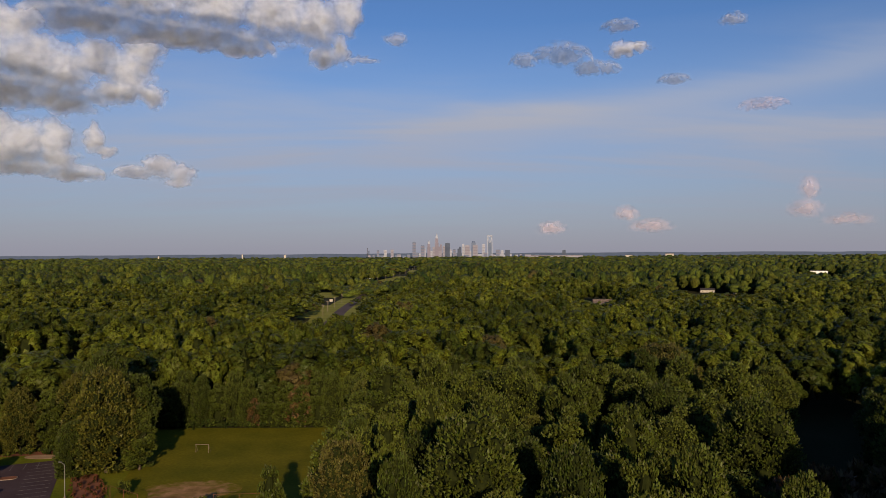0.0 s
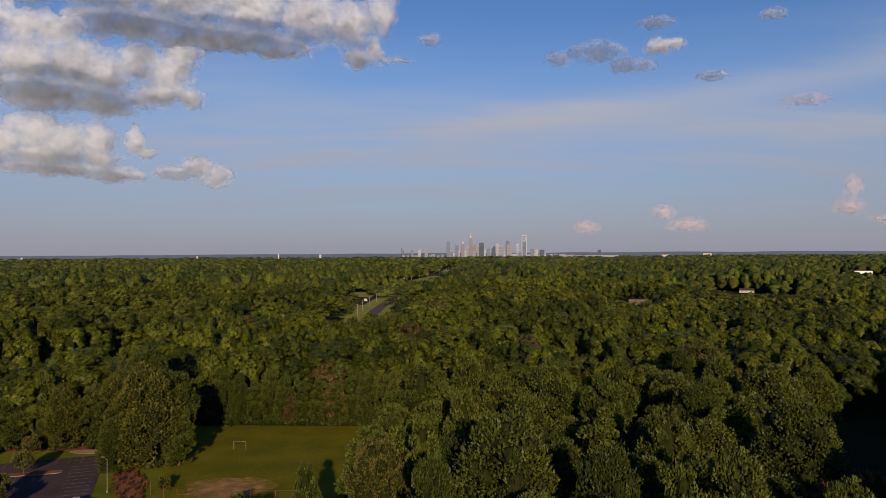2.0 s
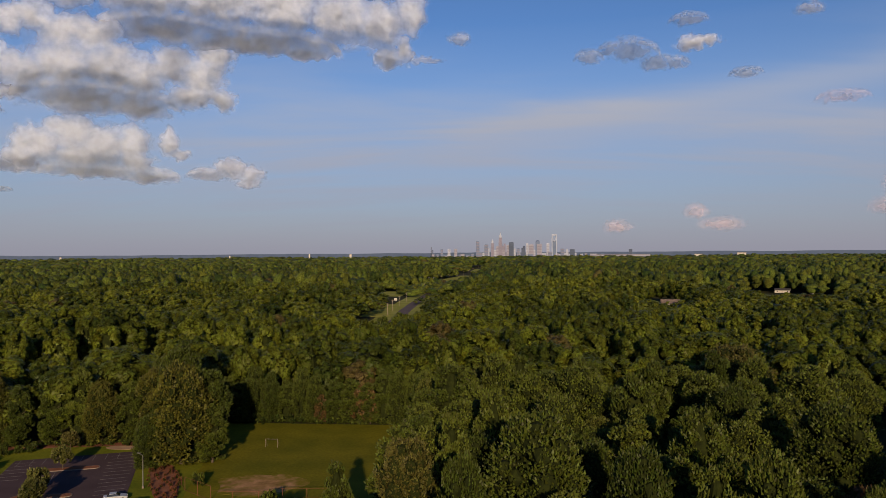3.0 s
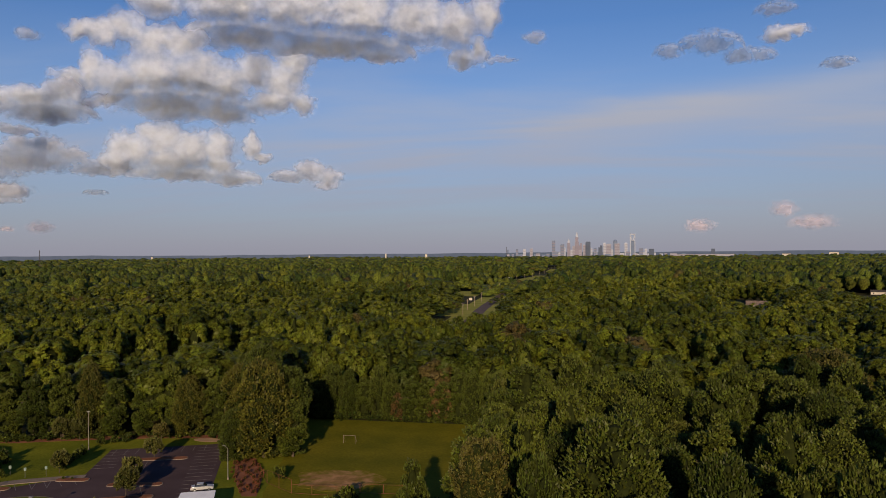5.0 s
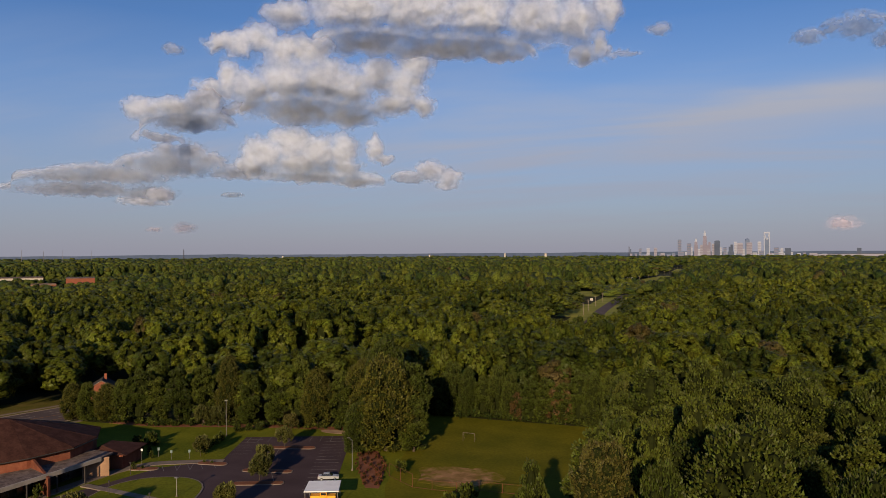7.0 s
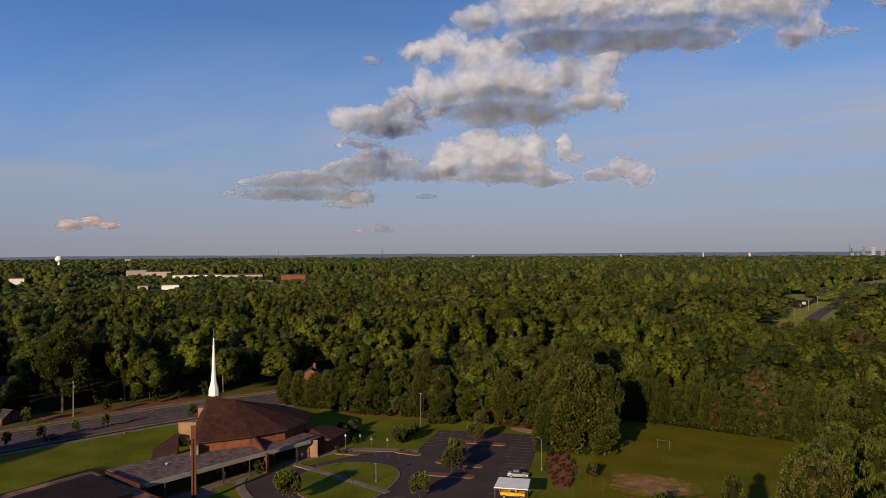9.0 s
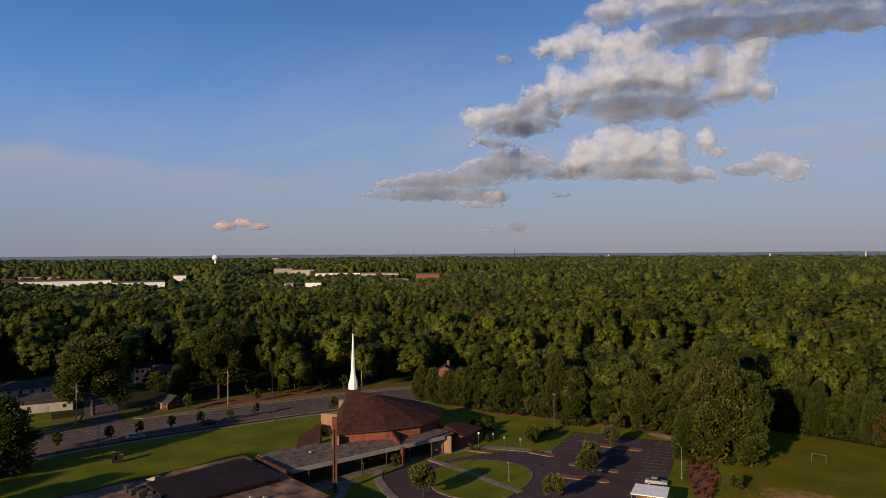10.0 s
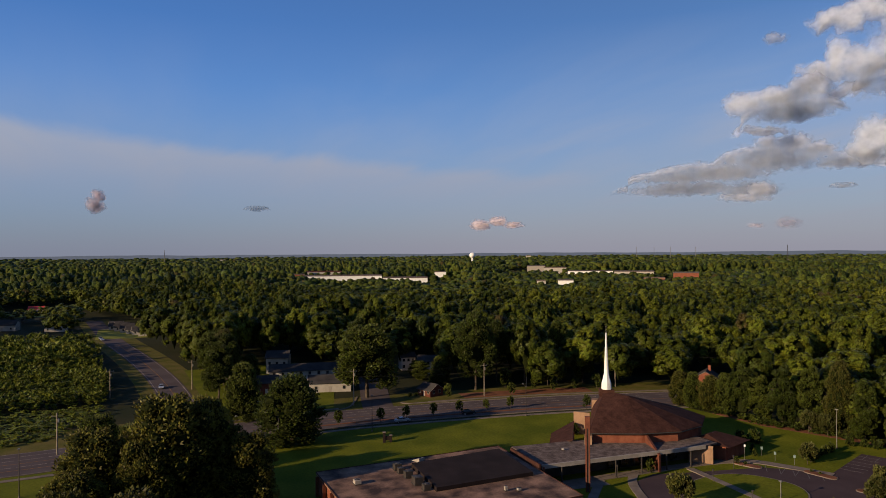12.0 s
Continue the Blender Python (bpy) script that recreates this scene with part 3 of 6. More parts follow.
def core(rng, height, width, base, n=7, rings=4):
    """A lumpy closed body inside a crown, coloured dark for the shade there."""
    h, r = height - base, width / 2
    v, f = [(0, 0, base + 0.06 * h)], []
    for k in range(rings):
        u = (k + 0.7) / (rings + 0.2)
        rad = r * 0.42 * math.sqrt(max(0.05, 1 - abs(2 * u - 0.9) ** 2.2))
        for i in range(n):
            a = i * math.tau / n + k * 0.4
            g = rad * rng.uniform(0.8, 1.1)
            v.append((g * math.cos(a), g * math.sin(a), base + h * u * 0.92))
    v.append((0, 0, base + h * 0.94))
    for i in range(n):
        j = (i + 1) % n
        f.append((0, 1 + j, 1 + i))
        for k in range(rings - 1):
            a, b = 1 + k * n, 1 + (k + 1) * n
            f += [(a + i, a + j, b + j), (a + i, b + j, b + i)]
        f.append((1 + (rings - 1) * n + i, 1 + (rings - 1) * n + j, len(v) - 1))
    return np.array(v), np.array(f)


def tree(rng, height, width, base, label, leaves=20500, size=0.35, lobes=50, material=None):
    """A tree at the origin: tapered trunk with limbs, and a crown."""
    ob = thing("tree", Matrix(), label, "tree")
    bm = bmesh.new()
    r0 = height * 0.014 + 0.05
    add_tube(bm, (0, 0, -0.2), (0.1, 0, height * 0.45), r0, r0 * 0.7, 7)
    add_tube(bm, (0.1, 0, height * 0.45), (0, 0.1, height * 0.9), r0 * 0.7, r0 * 0.15, 6)
    for i in range(6):
        a, z = i * 2.4, base + (height - base) * (0.1 + 0.1 * i)
        add_tube(bm, (0, 0, z - 0.5), (width * 0.33 * math.cos(a), width * 0.33 * math.sin(a), z + width * 0.18), r0 * 0.4, r0 * 0.08, 5)
    part("trunk", bm, BARK, ob)
    leaf, dark, dark_f = leaf_cloud(rng, height, width, base, lobes, leaves, size, 0.7, True)
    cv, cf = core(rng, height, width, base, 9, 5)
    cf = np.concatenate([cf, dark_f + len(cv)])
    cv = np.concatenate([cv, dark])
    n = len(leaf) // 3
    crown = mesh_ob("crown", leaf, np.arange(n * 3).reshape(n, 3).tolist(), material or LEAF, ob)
    mesh_ob("inner_crown_shade", cv, cf.tolist(), CROWN_SHADE, crown)
    return ob


rng = np.random.default_rng(11)
WOODS = "tall green broadleaved tree in the summer woods"
KINDS = [tree(rng, 25, 13, 5, WOODS), tree(rng, 25, 11, 3, WOODS, lobes=40), tree(rng, 25, 15, 6, WOODS, lobes=64), tree(rng, 25, 12, 8, WOODS),
         tree(rng, 25, 9.5, 0.2, WOODS, lobes=44), tree(rng, 25, 14, 0.2, WOODS, lobes=70, leaves=21000, size=0.40),
         tree(rng, 25, 14, 0.2, "tall olive-brown tree at the edge of the woods", lobes=80, leaves=25000, size=0.39, material=LEAF_BROWN),
         tree(rng, 25, 12, 5, "tall olive-brown tree in the summer woods", material=LEAF_BROWN),
         tree(rng, 25, 14, 0.2, "broad warm olive tree at the edge of the lawn", lobes=70, leaves=25000, size=0.36, material=LEAF_WARM)]
for k in KINDS:
    tagged(k, group="woodland trees")
placed = set()


def plant(kind, x, y, height, width=None, label=""):
    """Set one tree; the first of each kind is the master itself."""
    src = KINDS[kind]
    s = height / 25
    w = s if width is None else width / {0: 13, 1: 11, 2: 15, 3: 12, 4: 9.5, 5: 14, 6: 14, 7: 12, 8: 14}[kind]
    m = Matrix.LocRotScale((x, y, 0), Euler((0, 0, (x * 12.9898 + y * 78.233) % math.tau)), None)
    ob = src if kind not in placed else copy_thing(src, Matrix())
    placed.add(kind)
    ob.matrix_basis = m
    ob.scale = (w, w, s)
    if label:
        ob["label"] = label
    return ob


# trees that stand out by themselves, and some added unseen for their shade
HERO = [
    (6, -77.5, 165, 25, 14.5, "large broad olive-brown tree at the corner of the sports field"), (7, -88, 176, 22, 12, ""), (6, -84, 181, 19, 11, ""), (4, -70.5, 166.5, 15, 8, ""), (1, -82.5, 170, 24, 9, ""), (5, -83.5, 161.5, 13, 8, ""), (3, -73, 171, 22, 10, ""),
    (2, 4, 108, 26.5, 15.5, "large round-crowned tree standing above the woods"),
    (2, 17, 95, 25, 9.5, ""), (2, 15, 162, 25, 15, ""), (1, -9, 114, 25, 7, ""), (2, -16, 113, 21, 11, ""), (1, 3, 183, 25, 8.5, ""), (2, 60, 199, 25, 20, ""),
    (0, 66, 166, 25, 16.5, ""), (0, 46, 92, 22, 8.5, ""), (1, 31, 122, 25, 10, ""), (0, -6, 91, 25, 7.5, ""), (0, 33, 94, 25, 9.5, ""), (2, 54, 125, 25, 14, ""),
    # those at x 112 to 136 are unseen, added to shade a gap
    (1, 26, 93, 24, 7, ""), (2, 112, 138, 26, 15, ""), (0, 124, 150, 26, 15, ""), (2, 119, 126, 25, 14, ""), (2, 136, 163, 26, 15, ""), (0, 128, 176, 26, 14, ""), (1, -3, 136, 25, 8.5, ""), (0, 26, 151, 25, 11, ""),
    (5, -189.5, 40.5, 18.8, 17.5, "broad dark-leaved tree on the lawn by the road"),
    (4, -262, 107, 8, 7, ""), (5, -254, 112, 11, 8, ""), (5, -247, 107, 6, 6, ""), (4, -270, 108, 7, 6, ""),
    (0, -234, 117, 29, 16, "tall broad tree beside the small brick house"), (3, -240, 141, 25, 12, ""), (3, -233, 151, 24, 9, ""), (1, -229, 160, 22, 9, ""), (3, -246, 132, 24, 10, ""),
    # the first two are added behind other trees to shade the houses
    (0, -284, 88, 24, 13, ""), (2, -268, 83, 22, 11, ""), (1, -25, 103, 20.5, 5.5, ""), (0, -33, 77, 20.5, 10, ""),
    (0, -160, 3, 17, 12, ""), (2, -171, -5, 16, 11, ""),
    (0, -238, 77, 26, 22, "broad tall tree beside the houses"), (5, -222, 33, 18, 11, "dark tree on the verge beside the road"),
    (0, -257, 30, 20, 11, ""), (3, -266, 34, 22, 10, ""), (1, -275, 30, 21, 10, ""), (0, -284, 35, 22, 11, ""), (3, -294, 31, 20, 10, ""), (5, -268, 42, 14, 9, ""), (0, -304, 36, 21, 11, ""),
    (8, -146, 8, 25, 18, "large olive-brown tree at the edge of the lawn"), (8, -143, 22, 16.5, 12, ""), (8, -148, -5, 19, 14, ""), (8, -150, 15, 23, 13, ""), (8, -140, 3, 18, 11, ""), (8, -138, -8, 14, 12, ""), (8, -153, 3, 18, 12, ""), (1, -147, 20, 17, 8, ""),
    # tall trees added out of view to shade the woods at lower right
    (0, 66, 80, 30, 14, ""), (2, 76, 92, 30, 15, ""), (0, 84, 104, 29, 14, ""), (2, 92, 92, 31, 15, ""), (0, 58, 68, 29, 13, ""), (2, 104, 108, 30, 15, ""), 
]
for kind, x, y, h, w, text in HERO:
    plant(kind, x, y, h, w, text)


# the leafy edge of the woods round field and parking lot
edge_rng = np.random.default_rng(5)
for line, lo, hi, gap in ([[(-86, 207.5), (-25, 207.5)], 12.5, 17, 4.6], [[(-24, 206), (-19, 150)], 13, 18, 6.5],
                          [[(-96, 183.5), (-116, 180), (-136, 174.5)], 15, 22, 5.5], [[(-138, 174), (-151, 169.5), (-163, 169)], 14, 19, 5.5], [[(-164, 169), (-184, 163)], 11, 14.5, 4.5]):
    for (x0, y0), (x1, y1) in zip(line[:-1], line[1:]):
        n = max(1, int(math.hypot(x1 - x0, y1 - y0) / gap))
        for i in range(n):
            f = (i + 0.5) / n
            plant(6 if x0 < -90 and edge_rng.random() < 0.35 else 4 if edge_rng.random() < 0.6 else 5, x0 + (x1 - x0) * f + edge_rng.uniform(-1, 1), y0 + (y1 - y0) * f + edge_rng.uniform(-0.8, 1.8), edge_rng.uniform(lo, hi),
                  gap * edge_rng.uniform(1.25, 1.7), "leafy tree with foliage down to the grass")


# places kept free of trees
BUILT = [CAMPUS, [(-195, -25), (-195, 8), (-300, 7), (-400, 2), (-480, -8), (-480, -30), (-300, -10)], [(-230, -60), (-230, 10), (-180, 8), (-152, -7), (-125, -9), (-80, -8), (-80, -60)], [(-90, 204), (-90, 213), (-20, 213), (-13, 140), (-30, 140)], [(-40, 60), (-17, 100), (-17, 118), (-22, 118)], [(-92, 178), (-92, 186), (-137, 178), (-152, 173), (-190, 172), (-190, 160)], [(-226, 26), (-322, 40), (-322, 72), (-262, 80), (-252, 90), (-282, 103), (-288, 118), (-268, 122), (-246, 112), (-226, 106)]]
CLEAR = [(47.3, 1110, 1240, 1.9), (49.6, 1040, 1150, 1.6), (52.8, 1290, 1480, 4.2), (69.0, 1010, 1140, 2.2), (73.9, 1050, 1160, 3.4), (75.4, 1200, 1310, 1.6), (57.8, 1540, 1800, 1.8), (58.5, 1500, 1800, 2.5), (95.3, 640, 740, 2.6), (90.2, 440, 540, 3.0),
         (97.0, 470, 600, 2.4), (84.3, 620, 720, 2.2), (66.0, 1150, 1300, 1.6), (56.6, 960, 1020, 1.4), (5.9, 1050, 1230, 1.6), (8.8, 560, 690, 0.9), (9.3, 780, 920, 0.9),
         (-12.1, 570, 640, 1.5), (-19.7, 800, 920, 2.0), (-22.2, 800, 880, 2.2), (-27.6, 1250, 1450, 1.6), (52.6, 2300, 2900, 2.0), (2.0, 1900, 2200, 0.7), (45.9, 225, 300, 1.6), (-28.5, 50, 130, 4.6), (-28.4, 128, 238, 3.0), (8.4, 440, 560, 1.0), (9.5, 405, 520, 0.7), (9.2, 345, 410, 0.5), (8.7, 540, 760, 1.0),
         (4.4, 1080, 1330, 0.7), (3.3, 1180, 1560, 0.55), (2.4, 1350, 1950, 0.45)]


SCRUB = [(-216, -36), (-221, -17), (-252, -6), (-293, -5), (-340, -9), (-390, -13), (-443, -19), (-455, -95), (-225, -95)]
# low young woods in front of far roofs: bearing, half width, from, to
LOW = [(50.0, 9.0, 560, 1480), (71.0, 7.0, 500, 1100), (66.0, 2.0, 560, 1260), (58.5, 3.0, 700, 1800), (95.3, 4.0, 420, 700), (6.0, 2.6, 520, 1230), (9.0, 3.0, 330, 980), (-21.0, 4.0, 480, 900), (-27.8, 2.5, 700, 1400), (-12.1, 2.0, 400, 600), (3.2, 1.5, 800, 2000)]


def free(x, y):
    ok = np.ones(x.shape, bool)
    for poly in BUILT:
        ok &= ~inside(poly, x, y)
    r = np.hypot(x, y)
    ok &= ~near_line(ROAD, x, y, np.where(r < 330, 18.0, np.where(r < 430, 13.0, np.where(r < 670, 20.0, np.where(r < 1160, 4.0, 16.0)))))
    ok &= ~near_line(STREET, x, y, 14.0)
    ok &= ~near_line(LANE, x, y, 10.0)
    az, r = np.degrees(np.arctan2(-x, y)), np.hypot(x, y)
    for a, r0, r1, w in CLEAR:
        ok &= ~((np.abs(az - a) < w) & (r > r0) & (r < r1))
    ok &= ~inside(SCRUB, x, y) & ~((y < -20) & (y > -330) & (x < -120) & (x > -470))
    for _, hx, hy, _, hw, _ in HERO:
        ok &= np.hypot(x - hx, y - hy) > hw * 0.45 + 2
    return ok


def scatter(r0, r1, step, seed, inside_of=None):
    """Jittered places in the ring that the camera overlooks, thinned where nothing grows."""
    g = np.random.default_rng(seed)
    n = int(r1 / step) + 1
    ix, iy = np.meshgrid(np.arange(-n, n + 1), np.arange(-n, n + 1))
    x = (ix + 0.5 * (iy % 2)) * step + g.uniform(-0.33, 0.33, ix.shape) * step
    y = iy * step * 0.87 + g.uniform(-0.33, 0.33, ix.shape) * step
    x, y = x.ravel(), y.ravel()
    r, az = np.hypot(x, y), np.degrees(np.arctan2(-x, y))
    keep = (r > r0) & (r < r1) & (az > AZ0) & (az < AZ1)
    x, y = x[keep], y[keep]
    keep = free(x, y) if inside_of is None else inside(inside_of, x, y)
    return x[keep], y[keep], g


NEAR = 215.0
x, y, g = scatter(52, NEAR, 10.8, 3)
order = np.argsort(np.hypot(x, y))[:230]
for i in order:
    kind = int(g.integers(0, 6))
    if math.degrees(math.atan2(-x[i], y[i])) > 18 and g.random() < 0.55:
        kind = 7
    plant(kind, float(x[i]), float(y[i]), float(g.uniform(15.5, 22.0) if math.hypot(x[i], y[i]) < 150 else g.uniform(16.5, 26.5)), float(g.uniform(9, 13.5)))


def woods(name, r0, r1, step, leaves, size, lobes, seed, with_core, label, heights=(18, 25.5), inside_of=None, bright=0.0, domes=False, material=None):
    """All the trees of one ring, joined: many crowns out of a few patterns, each turned and sized by itself."""
    x, y, g = scatter(r0, r1, step, seed, inside_of)
    k = len(x)
    patterns = []
    for i in range(6):
        w = g.uniform(0.44, 0.6)
        base = g.uniform(0.06, 0.3) if domes or heights[1] < 13 else g.uniform(0.24, 0.46)
        if domes:
            leaf, f = far_crown(g, w, base, lobes)
            patterns.append((leaf, f, len(f)))
            continue
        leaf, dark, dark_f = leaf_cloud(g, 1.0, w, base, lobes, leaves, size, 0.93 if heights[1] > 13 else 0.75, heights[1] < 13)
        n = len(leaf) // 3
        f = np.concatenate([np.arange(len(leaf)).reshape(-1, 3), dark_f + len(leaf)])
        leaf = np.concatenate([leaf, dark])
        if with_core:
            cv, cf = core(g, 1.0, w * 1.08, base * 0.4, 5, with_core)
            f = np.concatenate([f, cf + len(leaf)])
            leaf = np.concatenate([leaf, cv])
        patterns.append((leaf, f, n))
    solid = [len(f) if domes else lobes * len(ICO_F) for _, f, _ in patterns]
    which = g.integers(0, 6, k)
    hill = 0.5 + 0.5 * fbm(x / 170.0, y / 170.0, 21, 3)
    h = heights[0] + (heights[1] - heights[0]) * np.clip(hill + g.uniform(-0.3, 0.3, k), 0, 1.15)
    az, r = np.degrees(np.arctan2(-x, y)), np.hypot(x, y)
    for a, b, c, d in LOW:
        dip = np.clip(1.5 - np.abs(az - a) / b, 0, 1) * np.clip((r - c) / 120, 0, 1) * (r < d)
        h = h * (1 - 0.44 * dip)
    wide = step / 8.6 * (g.uniform(0.52, 0.98, k) if domes else g.uniform(0.62, 1.05, k)) * 21
    tint = np.clip(0.48 + bright + 0.35 * fbm(x / 90.0, y / 90.0, 33, 3) + g.uniform(-0.45, 0.45, k), 0, 0.94)
    if not bright:
        tint[g.random(k) < 0.015] = 1.0
    z = ground_height(x, y)
    V, F, T, M, at = [], [], [], [], 0
    for p, (pv, pf, n) in enumerate(patterns):
        idx = np.where(which == p)[0]
        if not len(idx):
            continue
        a = g.uniform(0, math.tau, len(idx))
        c, s = np.cos(a)[:, None] * wide[idx, None], np.sin(a)[:, None] * wide[idx, None]
        X = pv[None, :, 0] * c - pv[None, :, 1] * s + x[idx, None]
        Y = pv[None, :, 0] * s + pv[None, :, 1] * c + y[idx, None]
        Z = pv[None, :, 2] * h[idx, None] + z[idx, None] - 0.3
        V.append(np.stack([X, Y, Z], 2).reshape(-1, 3))
        F.append((pf[None] + (np.arange(len(idx)) * len(pv))[:, None, None] + at).reshape(-1, 3))
        T.append(np.repeat(tint[idx], len(pv)))
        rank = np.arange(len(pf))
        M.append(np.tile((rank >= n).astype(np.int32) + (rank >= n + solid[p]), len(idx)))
        at += len(idx) * len(pv)
    V, F, T = np.concatenate(V), np.concatenate(F), np.concatenate(T)
    me = bpy.data.meshes.new(name)
    me.vertices.add(len(V))
    me.vertices.foreach_set("co", V.ravel())
    me.loops.add(F.size)
    me.loops.foreach_set("vertex_index", F.ravel())
    me.polygons.add(len(F))
    me.polygons.foreach_set("loop_start", np.arange(0, F.size, 3))
    me.update(calc_edges=True)
    me.attributes.new("tint", "FLOAT", "POINT").data.foreach_set("value", T)
    for m in (material or LEAF_FAR, LEAF_SHADE, CROWN_SHADE):
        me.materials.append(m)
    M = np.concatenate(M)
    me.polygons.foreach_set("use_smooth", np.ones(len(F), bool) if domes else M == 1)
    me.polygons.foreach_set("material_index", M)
    tagged(new(name, me), label, "woods", kind="stuff")


woods("woods", NEAR, 430, 11.6, 820, 0.044, 24, 41, 1, "dense green broadleaved woods behind the church and field", (14, 28), material=LEAF_MID)
woods("woods_middle", 430, 800, 12.0, 150, 0.076, 10, 42, 0, "dense green woods stretching into the distance", (13, 28), material=LEAF_BACK)
woods("woods_far", 800, 1650, 14.0, 0, 0, 3, 43, 0, "far green woods below the horizon", (14, 28), domes=True)
woods("woods_distant", 1650, 2900, 24.0, 0, 0, 2, 44, 0, "distant dark woods near the horizon", (14, 26), domes=True)
woods("woods_horizon", 2900, 4900, 48.0, 0, 0, 2, 45, 0, "faint dark woods along the horizon", (14, 26), domes=True)
woods("scrub", 150, 262, 3.0, 60, 0.2, 5, 46, 0, "low bright green scrub beside the road", (1.0, 3.0), SCRUB, 0.3, material=LEAF_YOUNG)
woods("scrub_middle", 262, 345, 4.4, 240, 0.10, 12, 48, 0, "bright green young trees beside the side street", (3.5, 9.0), SCRUB, 0.3, material=LEAF_YOUNG)
woods("scrub_far", 345, 520, 7.5, 300, 0.10, 12, 47, 0, "darker tall scrub beside the side street", (6, 12.0), SCRUB, 0.15, material=LEAF_YOUNG)
for k, strip_plan in enumerate(([(-86, 204.8), (-26, 204.8), (-26, 209), (-86, 209)], [(-93, 180.2), (-116, 177), (-136, 171.5), (-150, 166.5), (-182, 164), (-182, 168), (-150, 170), (-136, 175), (-93, 184)],
                                [(-27.5, 204), (-22.5, 150), (-19.5, 150), (-24.5, 204)])):
    woods("undergrowth" if not k else "undergrowth_%d" % (k + 1), 60, 330, 2.2, 90, 0.12, 9, 61 + k, 1, "low leafy undergrowth along the edge of the woods", (1.0, 3.2), strip_plan)
ribbon("road_verge", [p for p in FAR_LINE if 380 < p[1] < 1980], 19, 0.05, DRY_GRASS, "sunlit dry grass verges along the far road", "verge")


# ---- clouds ----
def cloud_mat(name, c, thick, most):
    """Vapour: light sinks in and comes out again some way off; thin towards the rim."""
    m = bpy.data.materials.new(name)
    m.use_nodes = True
    n, l = m.node_tree.nodes, m.node_tree.links
    b = n["Principled BSDF"]
    a = n.new("ShaderNodeAttribute")
    a.attribute_name = "thickness"
    r = n.new("ShaderNodeMapRange")
    r.interpolation_type = "SMOOTHSTEP"
    r.inputs[1].default_value, r.inputs[2].default_value = 0.0, thick
    r.inputs[4].default_value = most
    l.new(a.outputs["Fac"], r.inputs[0])
    b.inputs["Base Color"].default_value = (*c, 1)
    b.inputs["Roughness"].default_value, b.inputs["Specular IOR Level"].default_value = 1.0, 0.0
    b.subsurface_method = "BURLEY"
    b.inputs["Subsurface Weight"].default_value = 1.0
    b.inputs["Subsurface Radius"].default_value, b.inputs["Subsurface Scale"].default_value = (1.0, 1.0, 1.0), 70.0
    t, mix = n.new("ShaderNodeBsdfTransparent"), n.new("ShaderNodeMixShader")
    l.new(r.outputs[0], mix.inputs[0])
    l.new(t.outputs[0], mix.inputs[1])
    l.new(b.outputs[0], mix.inputs[2])
    l.new(mix.outputs[0], n["Material Output"].inputs[0])
    return m


CLOUD = cloud_mat("cloud_vapour", (0.36, 0.405, 0.525), 1.5, 0.95)
BANK = cloud_mat("grey_cloud_vapour", (0.33, 0.36, 0.46), 1.3, 0.62)
WISP = cloud_mat("thin_cloud_vapour", (0.27, 0.31, 0.41), 1.9, 0.75)
# the pink of low sun through haze is put into these two colours
PINK = cloud_mat("haze_pink_cloud_vapour", (0.47, 0.38, 0.43), 2.0, 0.5)
PALE = cloud_mat("sunlit_pink_cloud_vapour", (0.56, 0.47, 0.52), 1.3, 0.85)


def puffs(x, y, seed):
    """Rounded heads packed side by side, as on a cauliflower: 0 in the creases, 1 on the heads."""
    ix, iy = np.floor(x), np.floor(y)
    best = np.zeros(x.shape)
    for dx in (-1, 0, 1):
        for dy in (-1, 0, 1):
            cx, cy = ix + dx, iy + dy
            jx = np.modf(np.abs(np.sin(cx * 127.1 + cy * 311.7 + seed * 7.47)) * 43758.5453)[0]
            jy = np.modf(np.abs(np.sin(cx * 269.5 + cy * 183.3 + seed * 3.19)) * 43758.5453)[0]
            d2 = (x - cx - jx) ** 2 + (y - cy - jy) ** 2
            best = np.maximum(best, 1 - d2 / (0.65 + 0.5 * jx))
    return np.clip(best, 0, 1) ** 0.8


def smoothed(v, k):
    """A field evened out over k steps each way, twice."""
    for _ in range(2):
        for axis in (0, 1):
            pad = np.pad(v, [(k + 1, k) if i == axis else (0, 0) for i in (0, 1)], mode="edge").cumsum(axis)
            n = v.shape[axis]
            v = (np.take(pad, range(2 * k + 1, 2 * k + 1 + n), axis) - np.take(pad, range(n), axis)) / (2 * k + 1)
    return v


